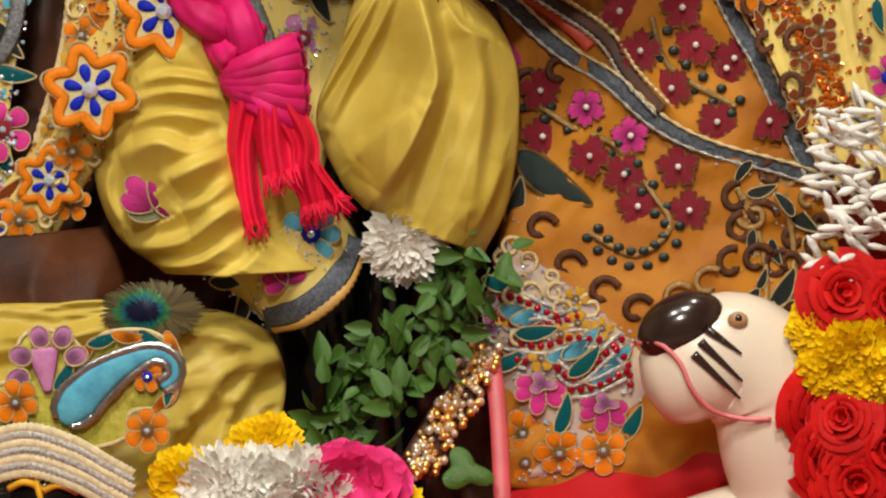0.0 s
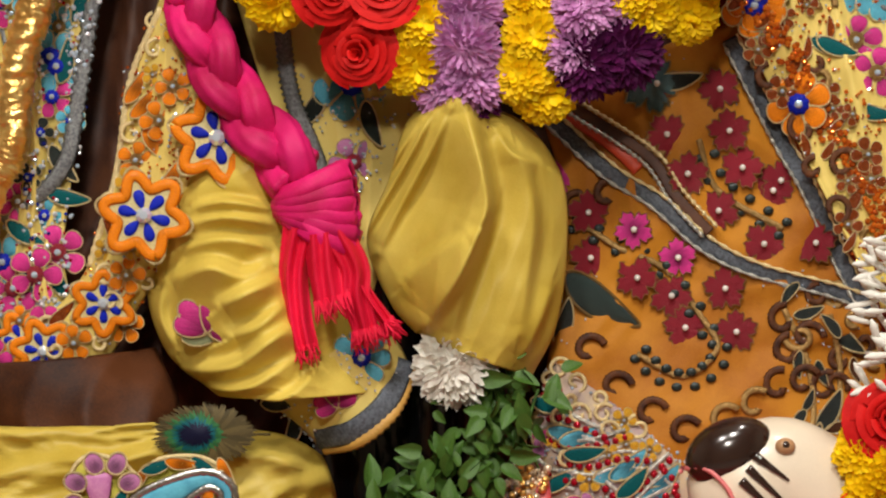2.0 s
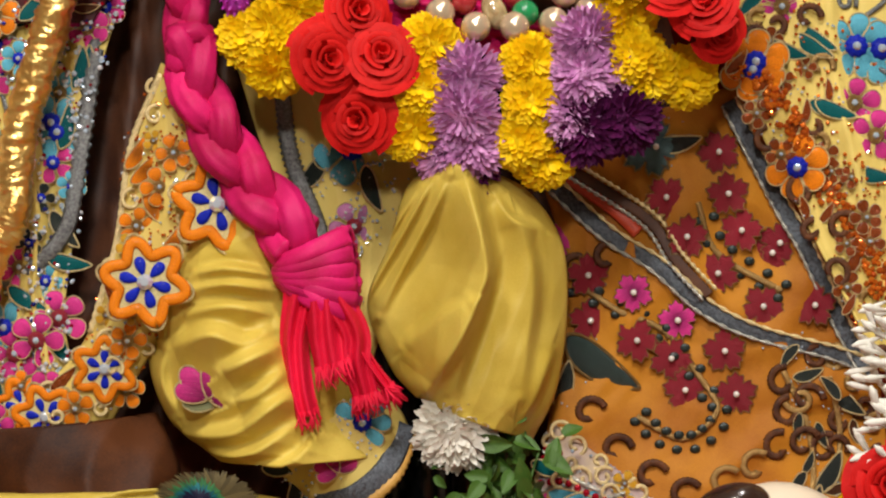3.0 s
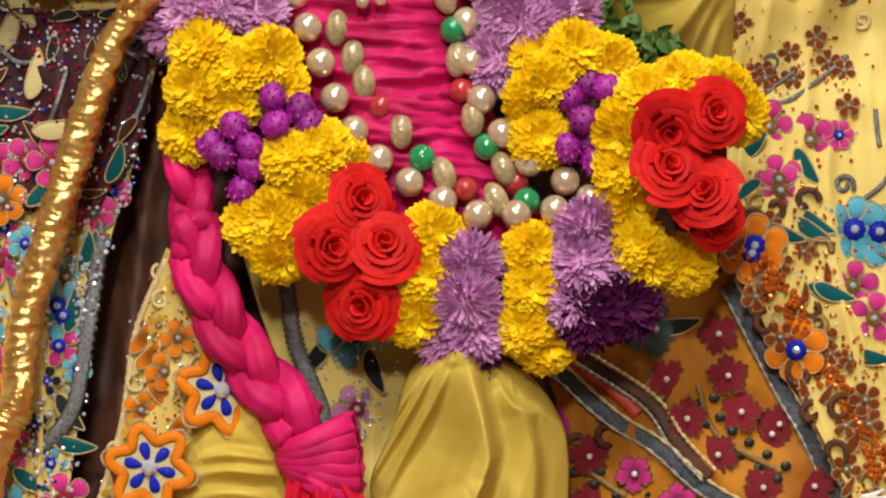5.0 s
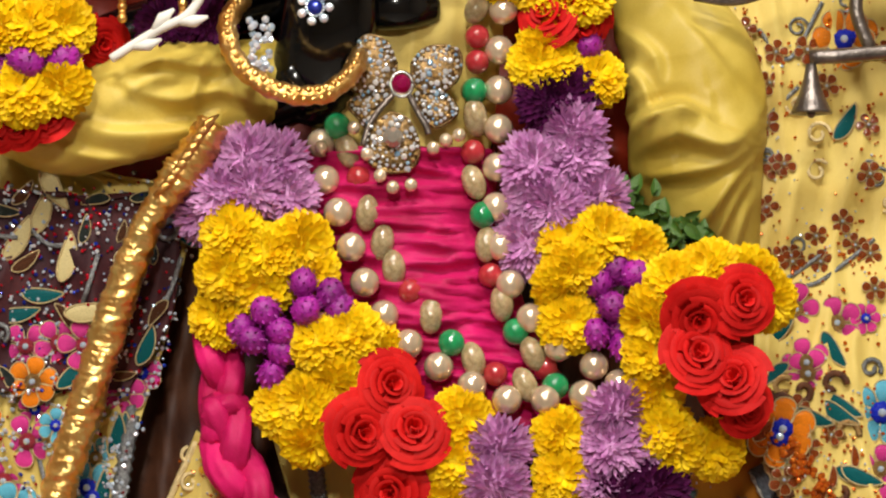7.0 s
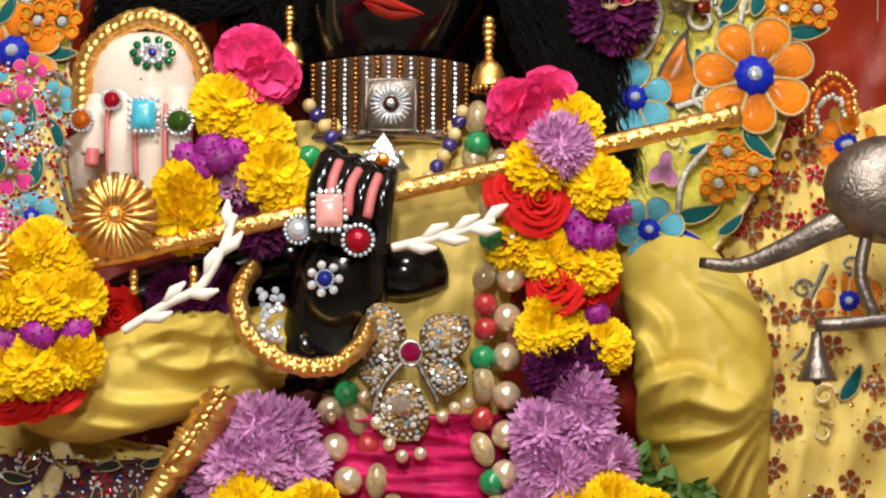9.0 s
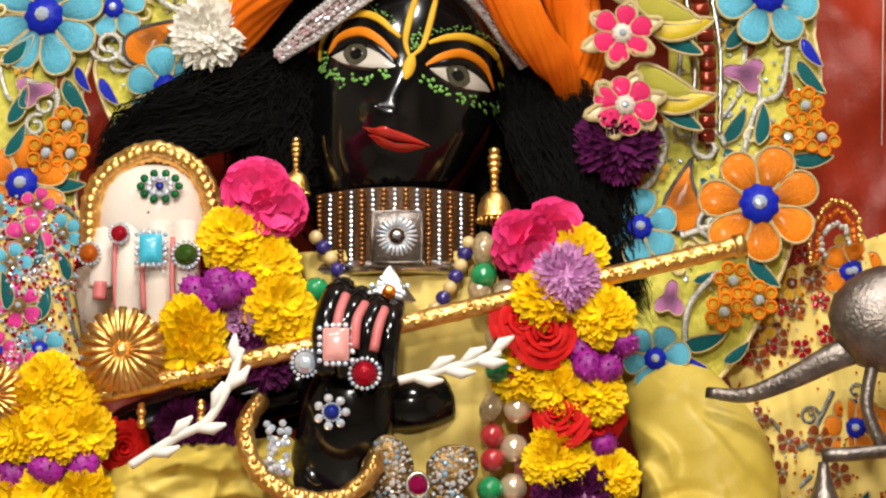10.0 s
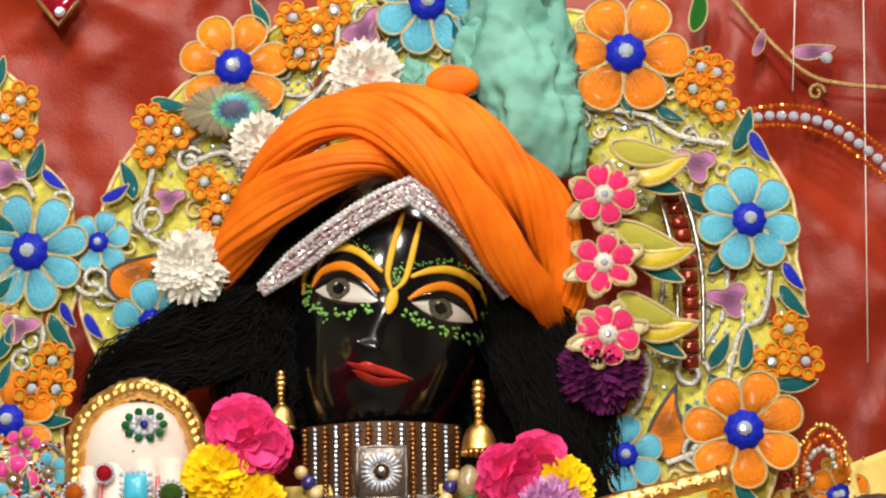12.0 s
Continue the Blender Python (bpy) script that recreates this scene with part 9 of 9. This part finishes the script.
for i in range(7):
    d = -0.0055 * i
    cord(crown, [np.array(p) + (0, 0, d) for p in ((-0.270, -0.142, 0.346), (-0.238, -0.145, 0.353), (-0.206, -0.146, 0.344), (-0.182, -0.144, 0.330), (-0.164, -0.140, 0.319))], 0.0034, HALO_CORD if i % 2 else E_CREAM, "sequin_band")
small = Shape().ball((-0.231, -0.105, 0.286), (0.0472, 0.0360, 0.0562), 0, 34, 22)
small.tube(curve([(-0.232, -0.100, 0.263), (-0.26, -0.10, 0.26), (-0.26, -0.10, 0.236)], 10), 0.055, 0, 20)
for a_ in ((-0.240, -0.142, 0.310), (-0.216, -0.142, 0.308)):
    small.tube(curve([np.array(a_) + (-0.0126, 0.004, -0.0018), np.array(a_) + (0, -0.002, 0.0036), np.array(a_) + (0.0126, 0.003, -0.0027)], 12), 0.0027, 1, 7)
small.tube(curve([(-0.233, -0.142, 0.317), (-0.231, -0.144, 0.308), (-0.229, -0.144, 0.301)], 8), 0.0022, 1, 7)
tagged(part("small_statue", small, [BLACK, PAINT_YELLOW]), "small dark polished statue head under the crown", "statue")
off = thing("offering_garland", "low garland of white, pink and yellow flowers in front", "garland")
blooms(off, "y", 1.0, (-0.128, -0.140, 0.314), (-0.067, -0.120, 0.336), (-0.079, -0.120, 0.332))
blooms(off, "w", 1.05, (-0.101, -0.150, 0.309), (-0.075, -0.150, 0.311), (-0.045, -0.150, 0.311), (-0.033, -0.150, 0.304))
blooms(off, "k", 1.05, (-0.017, -0.150, 0.316), (0.003, -0.150, 0.310))
blooms(off, "y", 0.9, (-0.090, -0.140, 0.294), (0.023, -0.140, 0.292))

# every gathered thing stands at the foot of its parts
for ob in [o for o in scene.objects if o.type == "EMPTY" and o.parent is None and o.location.length == 0]:
    bpy.context.view_layer.update()
    pts = [c.matrix_world @ Vector(v) for c in ob.children_recursive if c.type == "MESH" for v in c.bound_box]
    base = Vector(((min(p.x for p in pts) + max(p.x for p in pts)) / 2, (min(p.y for p in pts) + max(p.y for p in pts)) / 2, min(p.z for p in pts)))
    ob.location = base
    for c in ob.children:
        c.matrix_parent_inverse = Matrix.Translation(-base)
